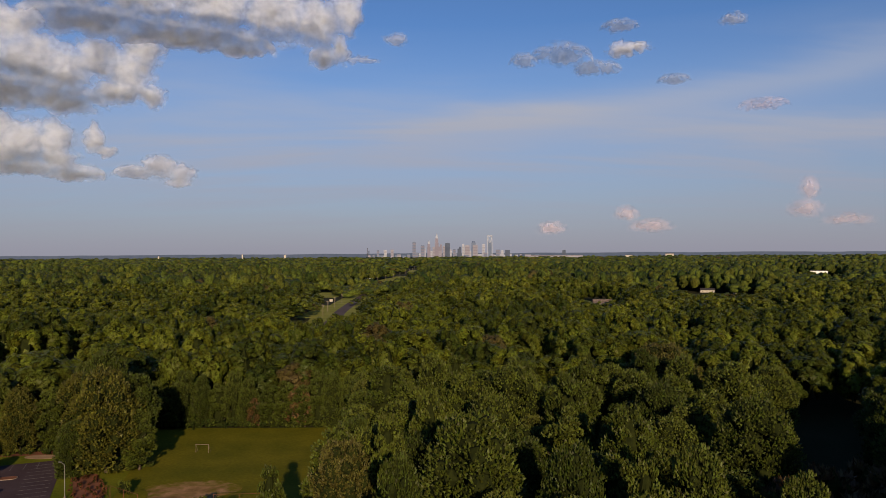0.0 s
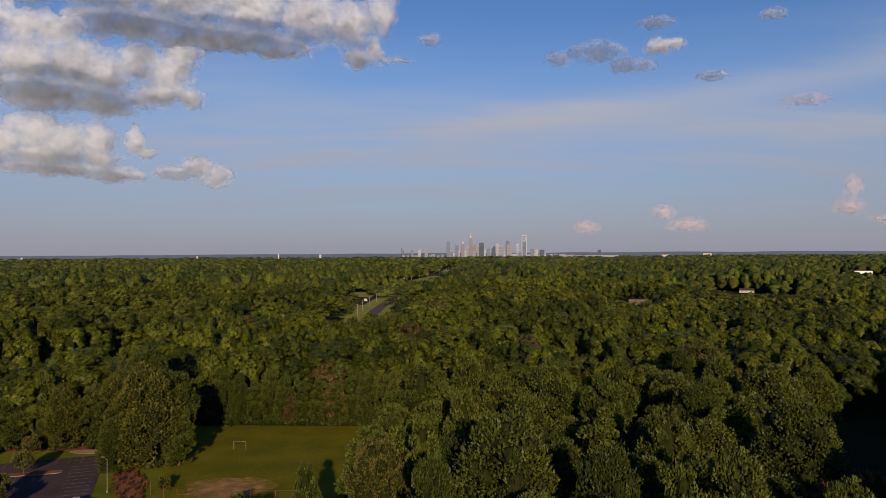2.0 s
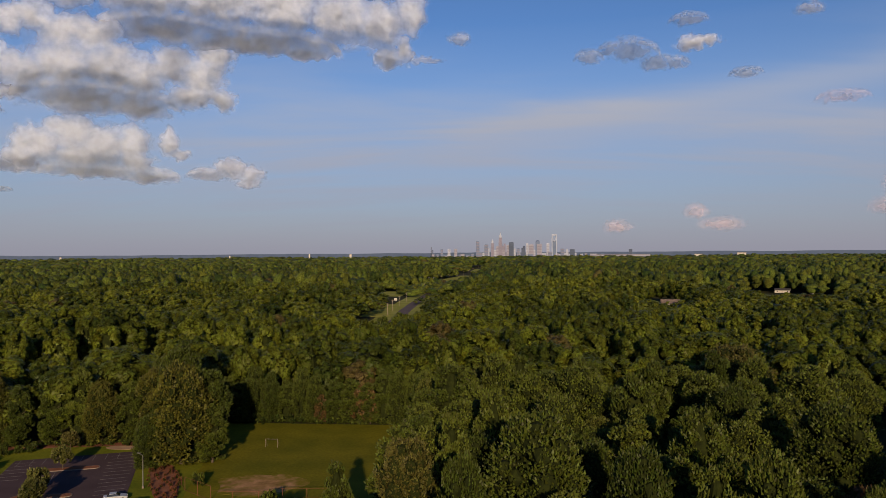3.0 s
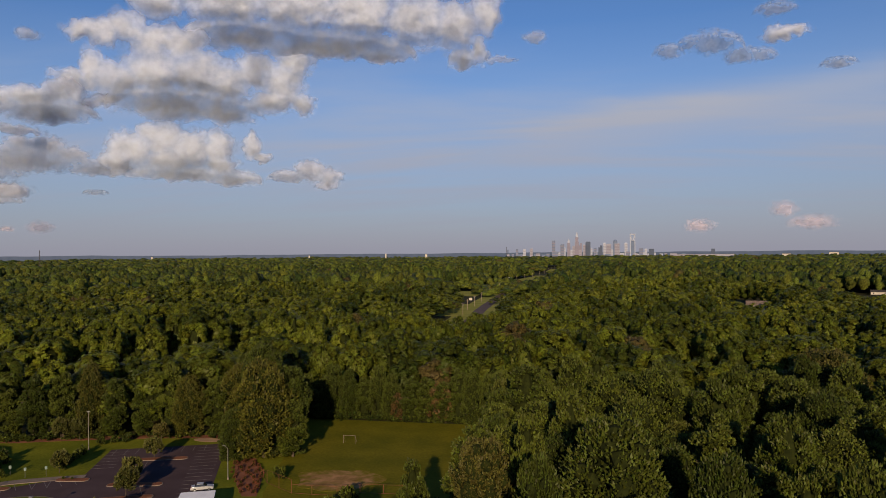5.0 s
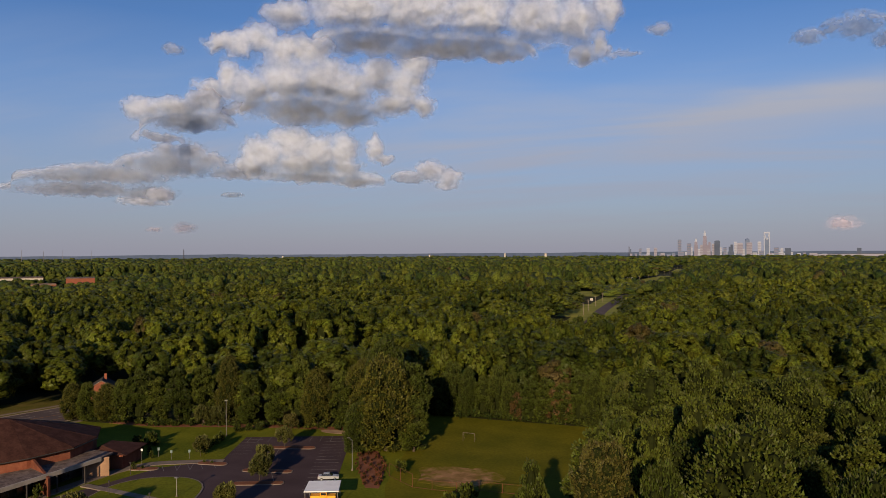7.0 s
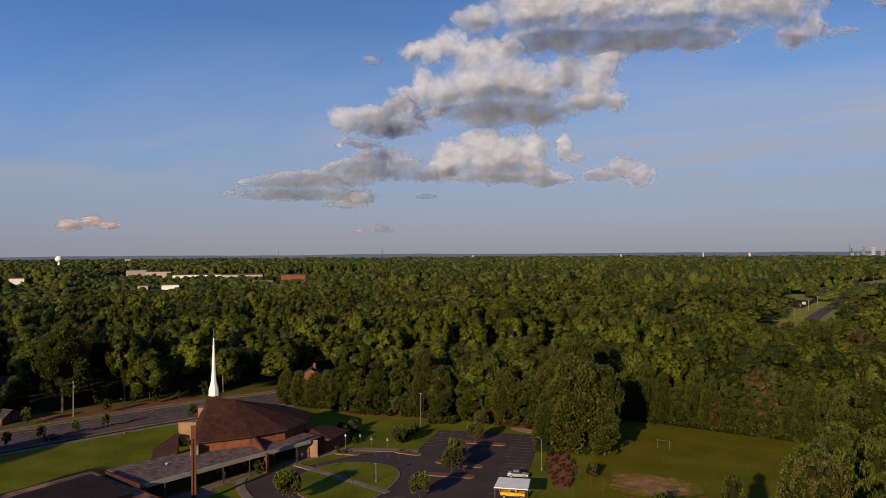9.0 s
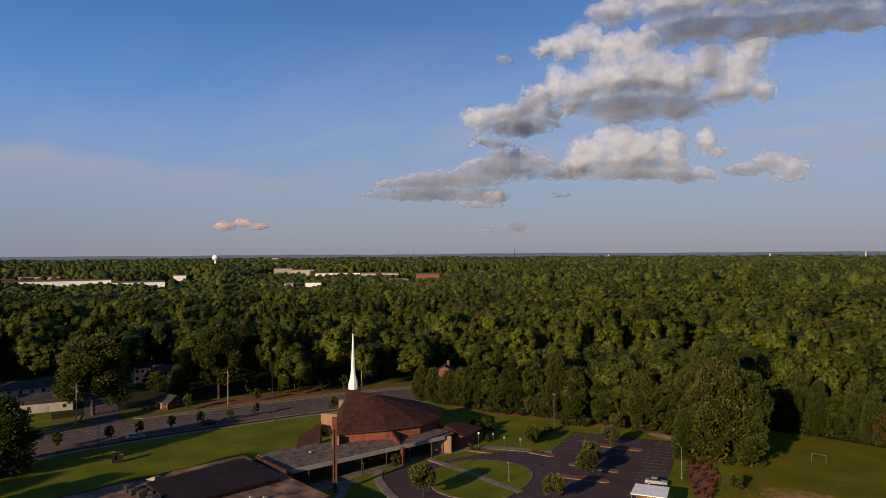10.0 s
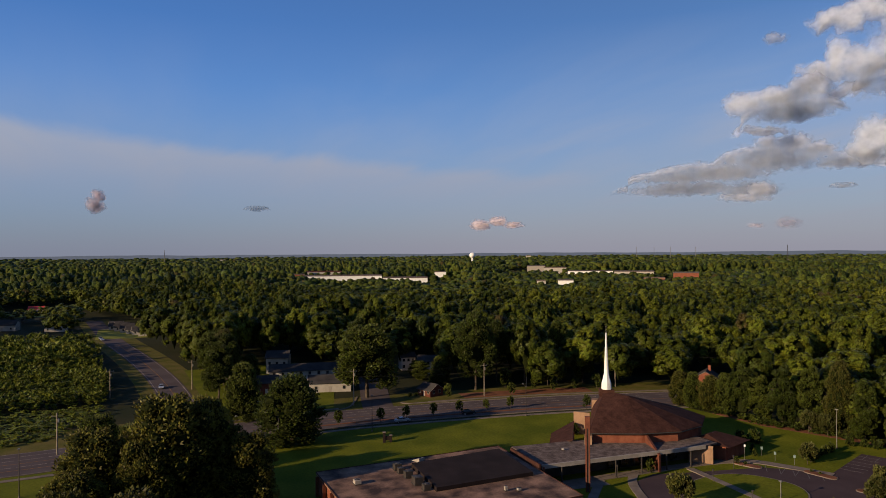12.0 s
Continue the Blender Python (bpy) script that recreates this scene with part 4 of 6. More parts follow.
def cloud(lobes, label, seed, material=None, step=0.07, rough=1.0, dist=4300, lean=1.13):
    """A cumulus of lobes (bearing, height, half width, half height in degrees, 1 for a flat dark base): heads swell towards the light over a level underside, the rim wears thin."""
    L = np.array(lobes, float)
    a0, a1 = (L[:, 0] - L[:, 2] * 1.35).min(), (L[:, 0] + L[:, 2] * 1.35).max()
    e0, e1 = (L[:, 1] - L[:, 3] * 1.35).min(), (L[:, 1] + L[:, 3] * 1.5).max()
    A, E = np.meshgrid(np.arange(a0, a1, step), np.arange(e0, e1, step))
    mean = float(np.median(L[:, 3]))
    f = 1.0 / max(mean, 0.7)
    n1 = fbm(A * f * 0.8, E * f * 0.8, seed, 5, 0.55)
    n2 = fbm(A * f * 0.8 + 40, E * f * 0.8, seed + 9, 5, 0.55)
    wa, we = A + 0.34 * mean * n1 * rough, E + 0.26 * mean * n2 * rough
    sink = 1.35 if L[:, 4].any() else 0.85
    dens, swell = np.full(A.shape, -1.0), np.zeros(A.shape)
    span, rim = np.zeros(A.shape[1]), np.full(A.shape[1], -99.0)
    for az, el, hw, hh, base in lobes:
        dv = we - el
        q = ((wa - az) / hw) ** 2 + (dv / np.where(dv > 0, hh * (1.5 if base else 1.05), hh * (0.8 if base else sink))) ** 2
        dens = np.maximum(dens, 1 - q)
        across = np.clip(1 - ((A[0] - az) / (hw * 1.1)) ** 2, 0, 1)
        if base:
            rim = np.where(across > 0, np.maximum(rim, el - hh * 0.8 + 1.6 * hh * across ** 0.35), rim)
            span = np.maximum(span, across)
        else:
            swell += np.clip(1 - q, 0, 1) ** 4 * (min(hw, hh * 1.5) * 0.85) ** 4
    swell = swell ** 0.25
    solid = dens > 0.0
    cols = solid.any(0)
    foot = np.interp(A[0], A[0][cols], E[solid.argmax(0), 0][cols])
    joined = np.where(span[None, :] > 0, np.clip(span[None, :] * 2, 0, 0.75) * (1 - ((E - rim[None, :]) / (0.7 * mean * np.sqrt(span[None, :]) + 0.05)) ** 2), -1.0)
    dens = np.maximum(dens, joined)
    rim = np.maximum(rim, foot + 0.22 * mean)
    k = max(1, int(0.6 * mean / step))
    foot, rim = (np.convolve(np.pad(v, k, mode="edge"), np.ones(2 * k + 1) / (2 * k + 1), "valid") for v in (foot, rim))
    edge = rim[None, :] + 0.14 * mean * n2
    under = np.clip(E - foot[None, :], 0, np.maximum(edge - foot[None, :], 0.05))
    front = np.clip((E - edge + 0.15 * mean) / (1.1 * mean), 0, 1)
    front = front * front * (3 - 2 * front)
    heads = 0.46 * puffs(wa * f * 0.75, we * f * 0.9, seed) + 0.17 * puffs(wa * f * 2.1 + 0.3 * n1, we * f * 2.3, seed + 3) + 0.05 * puffs(wa * f * 4.6, we * f * 5.0, seed + 5)
    dens = dens + (0.42 * heads - 0.14) * (0.25 + 0.75 * front) + 0.17 * min(rough, 1.0) * fbm(A * f * 1.7, E * f * 2.1, seed + 50, 6, 0.6)
    body = np.clip(dens * 1.3, 0, 1)
    unit = dist * radians(1)
    depth = unit * (lean * under * np.clip(0.55 + body, 0, 1) + front * (0.36 * swell + heads * mean * 0.19 * body) + 0.05 * mean * n1)
    depth = smoothed(depth, max(1, int(0.07 * mean / step)))
    alive = dens > -0.02
    R = dist - depth
    ca, sa, ce, se = np.cos(np.radians(A)), np.sin(np.radians(A)), np.cos(np.radians(E)), np.sin(np.radians(E))
    sheets = []
    for rad in (R, dist + 0.25 * unit * swell + 5):
        sheets.append(np.stack([-sa * ce * rad, ca * ce * rad, se * rad + 50], 2).reshape(-1, 3))
    rows, cols = A.shape
    quad = alive[:-1, :-1] & alive[1:, :-1] & alive[:-1, 1:] & alive[1:, 1:]
    i, j = np.where(quad)
    q0 = i * cols + j
    F = np.stack([q0, q0 + 1, q0 + cols + 1, q0 + cols], 1)
    used = np.unique(F)
    remap = np.full(rows * cols, -1)
    remap[used] = np.arange(len(used))
    F = remap[F][:, ::-1]
    k = len(used)
    F = np.concatenate([F, F[:, ::-1] + k])
    V = np.concatenate([sheets[0][used], sheets[1][used]])
    thick = np.tile(np.clip(dens.ravel()[used], 0, 2), 2)
    me = bpy.data.meshes.new("cloud")
    me.vertices.add(len(V))
    me.vertices.foreach_set("co", V.ravel())
    me.loops.add(F.size)
    me.loops.foreach_set("vertex_index", F.ravel())
    me.polygons.add(len(F))
    me.polygons.foreach_set("loop_start", np.arange(0, F.size, 4))
    me.polygons.foreach_set("use_smooth", np.ones(len(F), bool))
    me.update(calc_edges=True)
    me.attributes.new("thickness", "FLOAT", "POINT").data.foreach_set("value", thick)
    me.materials.append(material or CLOUD)
    ob = new("cloud", me)
    return tagged(ob, label, "cloud", "clouds")


cloud([(32.5, 18.1, 2.4, 1.15, 0), (27.6, 18.9, 4.64, 1.96, 0), (22.4, 19.0, 4.82, 2.19, 0), (17.5, 18.7, 4.03, 2.22, 0), (13.0, 18.1, 3.6, 2.12, 0), (9.9, 17.7, 2.47, 2.05, 0), (7.4, 18.4, 1.56, 1.46, 0), (26.3, 16.0, 4.69, 1.3, 1), (20.2, 15.6, 6.63, 1.16, 1), (15.7, 15.2, 2.7, 0.67, 1), (9.4, 14.7, 1.17, 0.76, 1), (8.0, 15.8, 0.89, 1.08, 0)],
      "long white cumulus cloud with a flat grey base", 101, dist=4300)
cloud([(38.0, 15.7, 1.33, 0.75, 0), (36.4, 15.9, 1.79, 1.04, 0), (34.8, 16.3, 1.8, 1.16, 0), (33.0, 15.5, 2.25, 1.26, 0), (31.0, 15.6, 2.48, 1.26, 0), (37.1, 13.1, 1.16, 1.53, 0), (35.3, 12.7, 2.69, 1.37, 0), (32.8, 13.4, 3.15, 1.79, 0), (29.9, 13.4, 3.15, 1.92, 0), (27.7, 13.1, 2.25, 1.71, 0), (38.4, 12.4, 1.6, 0.77, 0), (22.5, 14.7, 1.76, 1.17, 0), (23.6, 13.0, 1.99, 1.91, 0), (24.5, 11.6, 2.22, 0.95, 0), (22.1, 11.5, 1.32, 0.94, 0), (25.6, 13.9, 1.79, 1.48, 0), (31.7, 10.8, 4.72, 1.39, 1), (28.1, 10.5, 3.14, 1.22, 1)],
      "billowing white cumulus cloud with a dark grey base", 202, dist=4350)
cloud([(43.1, 10.7, 1.73, 0.85, 0), (40.7, 10.9, 2.19, 0.94, 0), (38.9, 11.5, 1.77, 0.95, 0), (39.8, 9.7, 3.3, 0.95, 1), (41.8, 8.5, 2.18, 0.35, 1)],
      "small cream and grey cumulus cloud", 303, dist=4400)
cloud([(36.2, 11.0, 1.25, 0.65, 0), (37.1, 10.7, 1.07, 0.43, 0)],
      "small cream cloud beside a larger one", 333, dist=4400)
cloud([(34.5, 7.7, 2.02, 1.55, 0), (32.4, 8.6, 2.03, 1.68, 0), (30.4, 7.9, 2.48, 1.68, 0), (28.4, 8.1, 1.57, 1.54, 0), (35.4, 6.8, 1.57, 0.98, 0), (31.8, 7.0, 2.7, 1.07, 0), (28.2, 6.8, 1.57, 0.8, 0), (30.9, 5.8, 4.05, 0.54, 1), (27.3, 5.5, 2.24, 0.45, 1)],
      "bright cream cumulus cloud with ragged foot", 404, dist=4450)
cloud([(25.9, 8.1, 0.76, 1.5, 0), (25.2, 7.3, 1.07, 0.53, 0)],
      "small upright tower of white cloud", 444, dist=4450)
cloud([(41.6, 7.7, 1.09, 0.7, 0), (40.0, 7.7, 1.54, 0.74, 0), (38.5, 7.1, 1.55, 0.62, 0), (44.1, 6.7, 0.68, 0.39, 0), (41.1, 6.4, 3.93, 1.14, 1), (36.7, 6.0, 2.68, 0.58, 1), (45.0, 5.6, 4.67, 0.78, 1), (47.1, 4.5, 5.4, 0.6, 1), (42.9, 4.3, 2.59, 0.7, 1), (47.9, 5.4, 3.3, 0.43, 1)],
      "long flat grey cloud bank with lit tops", 505, BANK, dist=4500)
cloud([(42.0, 4.4, 1.22, 0.7, 0), (43.1, 3.8, 2.16, 0.4, 0)],
      "small lit heads on a grey cloud bank", 555, BANK, dist=4430)
cloud([(21.5, 6.5, 1.53, 0.88, 0), (20.0, 6.0, 1.3, 0.79, 0), (23.2, 5.8, 1.55, 0.44, 1), (20.2, 5.3, 1.09, 0.35, 0)],
      "small ragged grey cloud", 606, BANK, dist=4500)
SMALL = [([(41.0, 14.9, 0.99, 0.5, 0)], WISP), ([(-9.6, 14.9, 2.11, 0.93, 1), (-8.1, 15.1, 1.02, 0.47, 1), (-11.5, 13.9, 1.5, 0.66, 1), (-13.0, 13.8, 1.09, 0.46, 1)], WISP),
         ([(-14.2, 15.2, 1.61, 0.75, 0), (-15.2, 15.3, 1.23, 0.56, 0)], CLOUD), ([(-13.9, 16.8, 1.5, 0.51, 1)], WISP), ([(-6.5, 14.6, 1.2, 0.6, 1)], WISP),
         ([(-17.9, 12.7, 1.26, 0.41, 1)], WISP), ([(3.7, 16.4, 1.15, 0.65, 0), (6.3, 14.9, 1.78, 0.38, 0)], WISP), ([(-22.1, 16.6, 1.24, 0.5, 0)], WISP),
         ([(-24.1, 10.4, 1.8, 0.48, 1)], PINK), ([(80.5, 3.4, 1.01, 0.22, 1)], WISP), ([(36.8, 4.4, 0.9, 0.23, 1)], WISP)]
for k, (lobes, m) in enumerate(SMALL):
    cloud(lobes, "small torn grey and white cloud", 700 + 31 * k, m, 0.06, 1.3)
HAZY = [[(91.8, 3.5, 0.8, 0.7, 0), (91.6, 4.2, 0.5, 0.6, 0)], [(-8.6, 1.8, 1.4, 0.67, 0)], [(-14.3, 2.9, 1.1, 0.78, 0), (-16.1, 1.9, 1.99, 0.69, 0)], [(-27.0, 4.3, 0.86, 1.12, 0), (-26.8, 2.9, 1.37, 0.8, 0), (-29.4, 2.1, 2.05, 0.55, 0)],
        [(63.0, 2.1, 0.98, 0.54, 0), (61.6, 2.4, 0.81, 0.49, 0), (60.3, 2.1, 0.98, 0.35, 0)], [(40.3, 1.9, 1.08, 0.54, 0), (42.4, 1.8, 0.72, 0.27, 0)]]
for k, lobes in enumerate(HAZY):
    cloud(lobes, "far pinkish cumulus cloud low over the horizon", 1100 + 31 * k, PALE if lobes[0][0] > 60 else PINK, 0.06, 0.7, 4850)


# ---- the far city ----
CITY = 4200.0


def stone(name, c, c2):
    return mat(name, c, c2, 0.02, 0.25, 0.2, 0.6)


# facade colours have the distant haze painted in: bluish, low in contrast
FACADES = {"grey": stone("hazy_grey_facade", (0.095, 0.125, 0.20), (0.115, 0.15, 0.23)), "pink": stone("hazy_pink_granite_facade", (0.15, 0.145, 0.195), (0.175, 0.165, 0.22)),
           "tan": stone("hazy_tan_facade", (0.20, 0.20, 0.25), (0.235, 0.235, 0.285)), "pale": stone("hazy_pale_facade", (0.26, 0.285, 0.36), (0.30, 0.325, 0.40)),
           "dark": stone("hazy_dark_glass_facade", (0.055, 0.07, 0.11), (0.07, 0.09, 0.135))}


def tower(x, w, top, kind, style="flat"):
    """A tower of the skyline: x and w across the first view and its top, in degrees of bearing and height."""
    az, hw, ht = x, w * CITY * math.pi / 360, 50 + CITY * math.tan(radians(top))
    foot = 8.0
    at = polar(az, CITY)
    ob = thing("skyscraper", Matrix.Translation((at.x, at.y, 0)) @ pose(0, 0, 0, 0, 0, az), "far " + {"grey": "grey glass", "pink": "pink granite", "tan": "tan stone", "pale": "pale", "dark": "dark glass"}[kind] + " office tower of the city skyline", "skyscraper", "skyline towers")
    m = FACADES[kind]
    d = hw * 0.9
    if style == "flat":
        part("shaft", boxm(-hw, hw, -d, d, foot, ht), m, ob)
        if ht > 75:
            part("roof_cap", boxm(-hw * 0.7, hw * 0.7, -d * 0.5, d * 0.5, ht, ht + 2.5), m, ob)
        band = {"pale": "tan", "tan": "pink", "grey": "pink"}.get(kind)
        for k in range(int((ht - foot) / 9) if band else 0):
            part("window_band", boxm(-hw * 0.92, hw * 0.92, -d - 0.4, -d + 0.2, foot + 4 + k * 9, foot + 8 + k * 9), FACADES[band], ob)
    elif style == "crown":
        h = ht - foot
        part("shaft", boxm(-hw, hw, -d, d, foot, foot + h * 0.62), m, ob)
        part("upper_shaft", boxm(-hw * 0.8, hw * 0.8, -d * 0.8, d * 0.8, foot + h * 0.62, foot + h * 0.80), m, ob)
        part("crown", boxm(-hw * 0.55, hw * 0.55, -d * 0.55, d * 0.55, foot + h * 0.80, foot + h * 0.9), FACADES["pale"], ob)
        part("mast", tube((0, 0, foot + h * 0.9), (0, 0, ht), hw * 0.45, 0.6), FACADES["pale"], ob)
    elif style == "frame":
        part("shaft", boxm(-hw * 0.8, hw * 0.8, -d * 0.8, d * 0.8, foot, foot + (ht - foot) * 0.72), FACADES["grey"], ob)
        for sx in (-1, 1):
            part("edge_pier", boxm(sx * hw - 2.2, sx * hw + 2.2, -d, d, foot, ht), m, ob)
            bm = bmesh.new()
            z0, z1 = foot + (ht - foot) * 0.70, foot + (ht - foot) * 0.94
            add_tube(bm, (sx * 1.5, -d, z0), (sx * hw, -d, z1), 2.2, 2.2, 6)
            part("brace", bm, m, ob)
        part("top_beam", boxm(-hw, hw, -d, d, ht - 7, ht), m, ob)
    elif style == "dome":
        part("shaft", boxm(-hw, hw, -d, d, foot, ht - hw * 0.9), m, ob)
        bm = bmesh.new()
        bmesh.ops.create_uvsphere(bm, u_segments=12, v_segments=8, radius=1)
        for v in bm.verts:
            v.co = Vector((v.co.x * hw * 0.9, v.co.y * d * 0.9, ht - hw * 0.9 + max(v.co.z, -0.2) * hw * 0.9))
        part("vault", bm, m, ob, smooth=True)
    elif style == "step":
        part("shaft", boxm(-hw, hw, -d, d, foot, foot + (ht - foot) * 0.85), m, ob)
        part("upper_shaft", boxm(-hw * 0.2, hw, -d * 0.8, d * 0.8, foot + (ht - foot) * 0.85, ht), m, ob)
    return ob


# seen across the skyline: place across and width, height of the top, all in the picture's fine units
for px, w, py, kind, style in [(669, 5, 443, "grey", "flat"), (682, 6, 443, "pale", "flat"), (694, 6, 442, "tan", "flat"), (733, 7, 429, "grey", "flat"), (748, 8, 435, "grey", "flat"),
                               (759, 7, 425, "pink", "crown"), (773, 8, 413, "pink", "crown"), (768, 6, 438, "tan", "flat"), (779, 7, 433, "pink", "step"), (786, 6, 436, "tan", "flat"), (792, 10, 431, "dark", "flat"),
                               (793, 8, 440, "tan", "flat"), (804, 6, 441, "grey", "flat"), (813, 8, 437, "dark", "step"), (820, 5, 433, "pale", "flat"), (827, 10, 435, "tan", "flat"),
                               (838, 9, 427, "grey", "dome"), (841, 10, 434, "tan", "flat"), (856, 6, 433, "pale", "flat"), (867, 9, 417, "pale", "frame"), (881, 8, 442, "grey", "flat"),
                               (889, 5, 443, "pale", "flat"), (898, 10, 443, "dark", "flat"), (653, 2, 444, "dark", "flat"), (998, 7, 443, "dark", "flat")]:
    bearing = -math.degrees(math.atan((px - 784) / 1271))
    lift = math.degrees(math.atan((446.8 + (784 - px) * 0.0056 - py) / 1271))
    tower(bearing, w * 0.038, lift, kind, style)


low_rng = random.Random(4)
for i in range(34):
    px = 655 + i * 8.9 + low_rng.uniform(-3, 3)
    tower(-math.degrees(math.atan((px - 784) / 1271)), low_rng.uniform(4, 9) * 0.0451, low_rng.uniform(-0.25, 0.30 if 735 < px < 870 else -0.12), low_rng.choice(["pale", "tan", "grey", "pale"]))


def low_block(az, dist, wdeg, z0, z1, depth, material, label, roof=None, kind="warehouse", group="far warehouses"):
    at = polar(az, dist)
    hw = dist * radians(wdeg) / 2
    base = float(ground_height(np.array(at.x), np.array(at.y)))
    ob = thing(kind, Matrix.Translation((at.x, at.y, base)) @ pose(0, 0, 0, 0, 0, az), label, "warehouse", group)
    part("wall", boxm(-hw, hw, -depth / 2, depth / 2, z0, z1), material, ob)
    part("roof", boxm(-hw - 0.5, hw + 0.5, -depth / 2 - 0.5, depth / 2 + 0.5, z1 + 0.003, z1 + 0.9), roof or GRAVEL, ob)
    n = max(2, int(hw / 9))
    for i in range(n):
        x0 = -hw + (i + 0.5) * 2 * hw / n
        part("loading_door", boxm(x0 - 2, x0 + 2, -depth / 2 - 0.12, -depth / 2 + 0.1, z0, z0 + 4.5), GREYROOF, ob)
    return ob


def stand(az, el, dist, wdeg, high, depth, material, label, roof=None):
    """A low far building whose roof line shows at a height el: it stands on ground made up to fit."""
    at = polar(az, dist)
    base = float(ground_height(np.array(at.x), np.array(at.y)))
    top = 50 + dist * math.tan(radians(el)) - base
    return low_block(az, dist, wdeg, min(0.0, top - high), top, depth, material, label, roof)


WH = "long white warehouse among far trees"
stand(73.9, -1.78, 1100, 6.0, 8, 40, WHITE, WH)
stand(69.0, -1.98, 1060, 3.5, 8, 40, WHITE, WH)
stand(75.4, -1.45, 1250, 2.7, 7, 50, SIDING, "low pale warehouse with a red-brown roof behind a white one", SHADED_BRICK_REDBROWN)
stand(77.8, -1.65, 1150, 1.8, 7, 30, BRICK, "far low brick building beside the warehouses")
stand(66.2, -1.55, 1250, 0.9, 6, 30, WHITE, "small white far building among trees")
stand(54.4, -1.52, 1400, 3.4, 8, 60, WHITE, WH)
stand(51.1, -1.56, 1390, 2.9, 8, 60, SIDING, "long pale warehouse among far trees")
stand(57.1, -1.25, 1600, 1.7, 7, 60, SIDING, "low pale warehouse among far trees")
stand(58.6, -1.12, 1750, 1.4, 7, 50, TRIM, "far low pale building")
stand(47.3, -1.66, 1180, 1.8, 10, 50, BRICK, "far brick building with a flat roof", GRAVEL)
stand(49.6, -2.08, 1100, 1.5, 8, 50, BRICK, "far low brick building with a pinkish roof", TANBRICK)
stand(56.3, -2.25, 1000, 1.2, 6, 20, WHITE, "small white far building among trees")
stand(58.2, -2.28, 1000, 0.7, 6, 20, SIDING, "small pale far building among trees")
stand(52.7, -0.78, 2700, 1.7, 9, 60, TANBRICK, "far tan building near the horizon")
stand(-9.0, -0.3, 4100, 4.0, 12, 60, FACADES["tan"], "long white building on the horizon")
stand(-17.5, -0.2, 4000, 0.6, 14, 40, SIDING, "white block on the horizon")
stand(-27.6, -1.45, 1400, 1.1, 8, 20, WHITE, "white house among far trees", GREYROOF)
stand(-29.0, -1.3, 1600, 0.4, 7, 15, WHITE, "white house among far trees", GREYROOF)
stand(1.25, -0.98, 2100, 0.5, 8, 30, WHITE, "low white building beside the far road")
stand(-25.3, -0.72, 2800, 0.5, 8, 30, SIDING, "pale far building among trees")


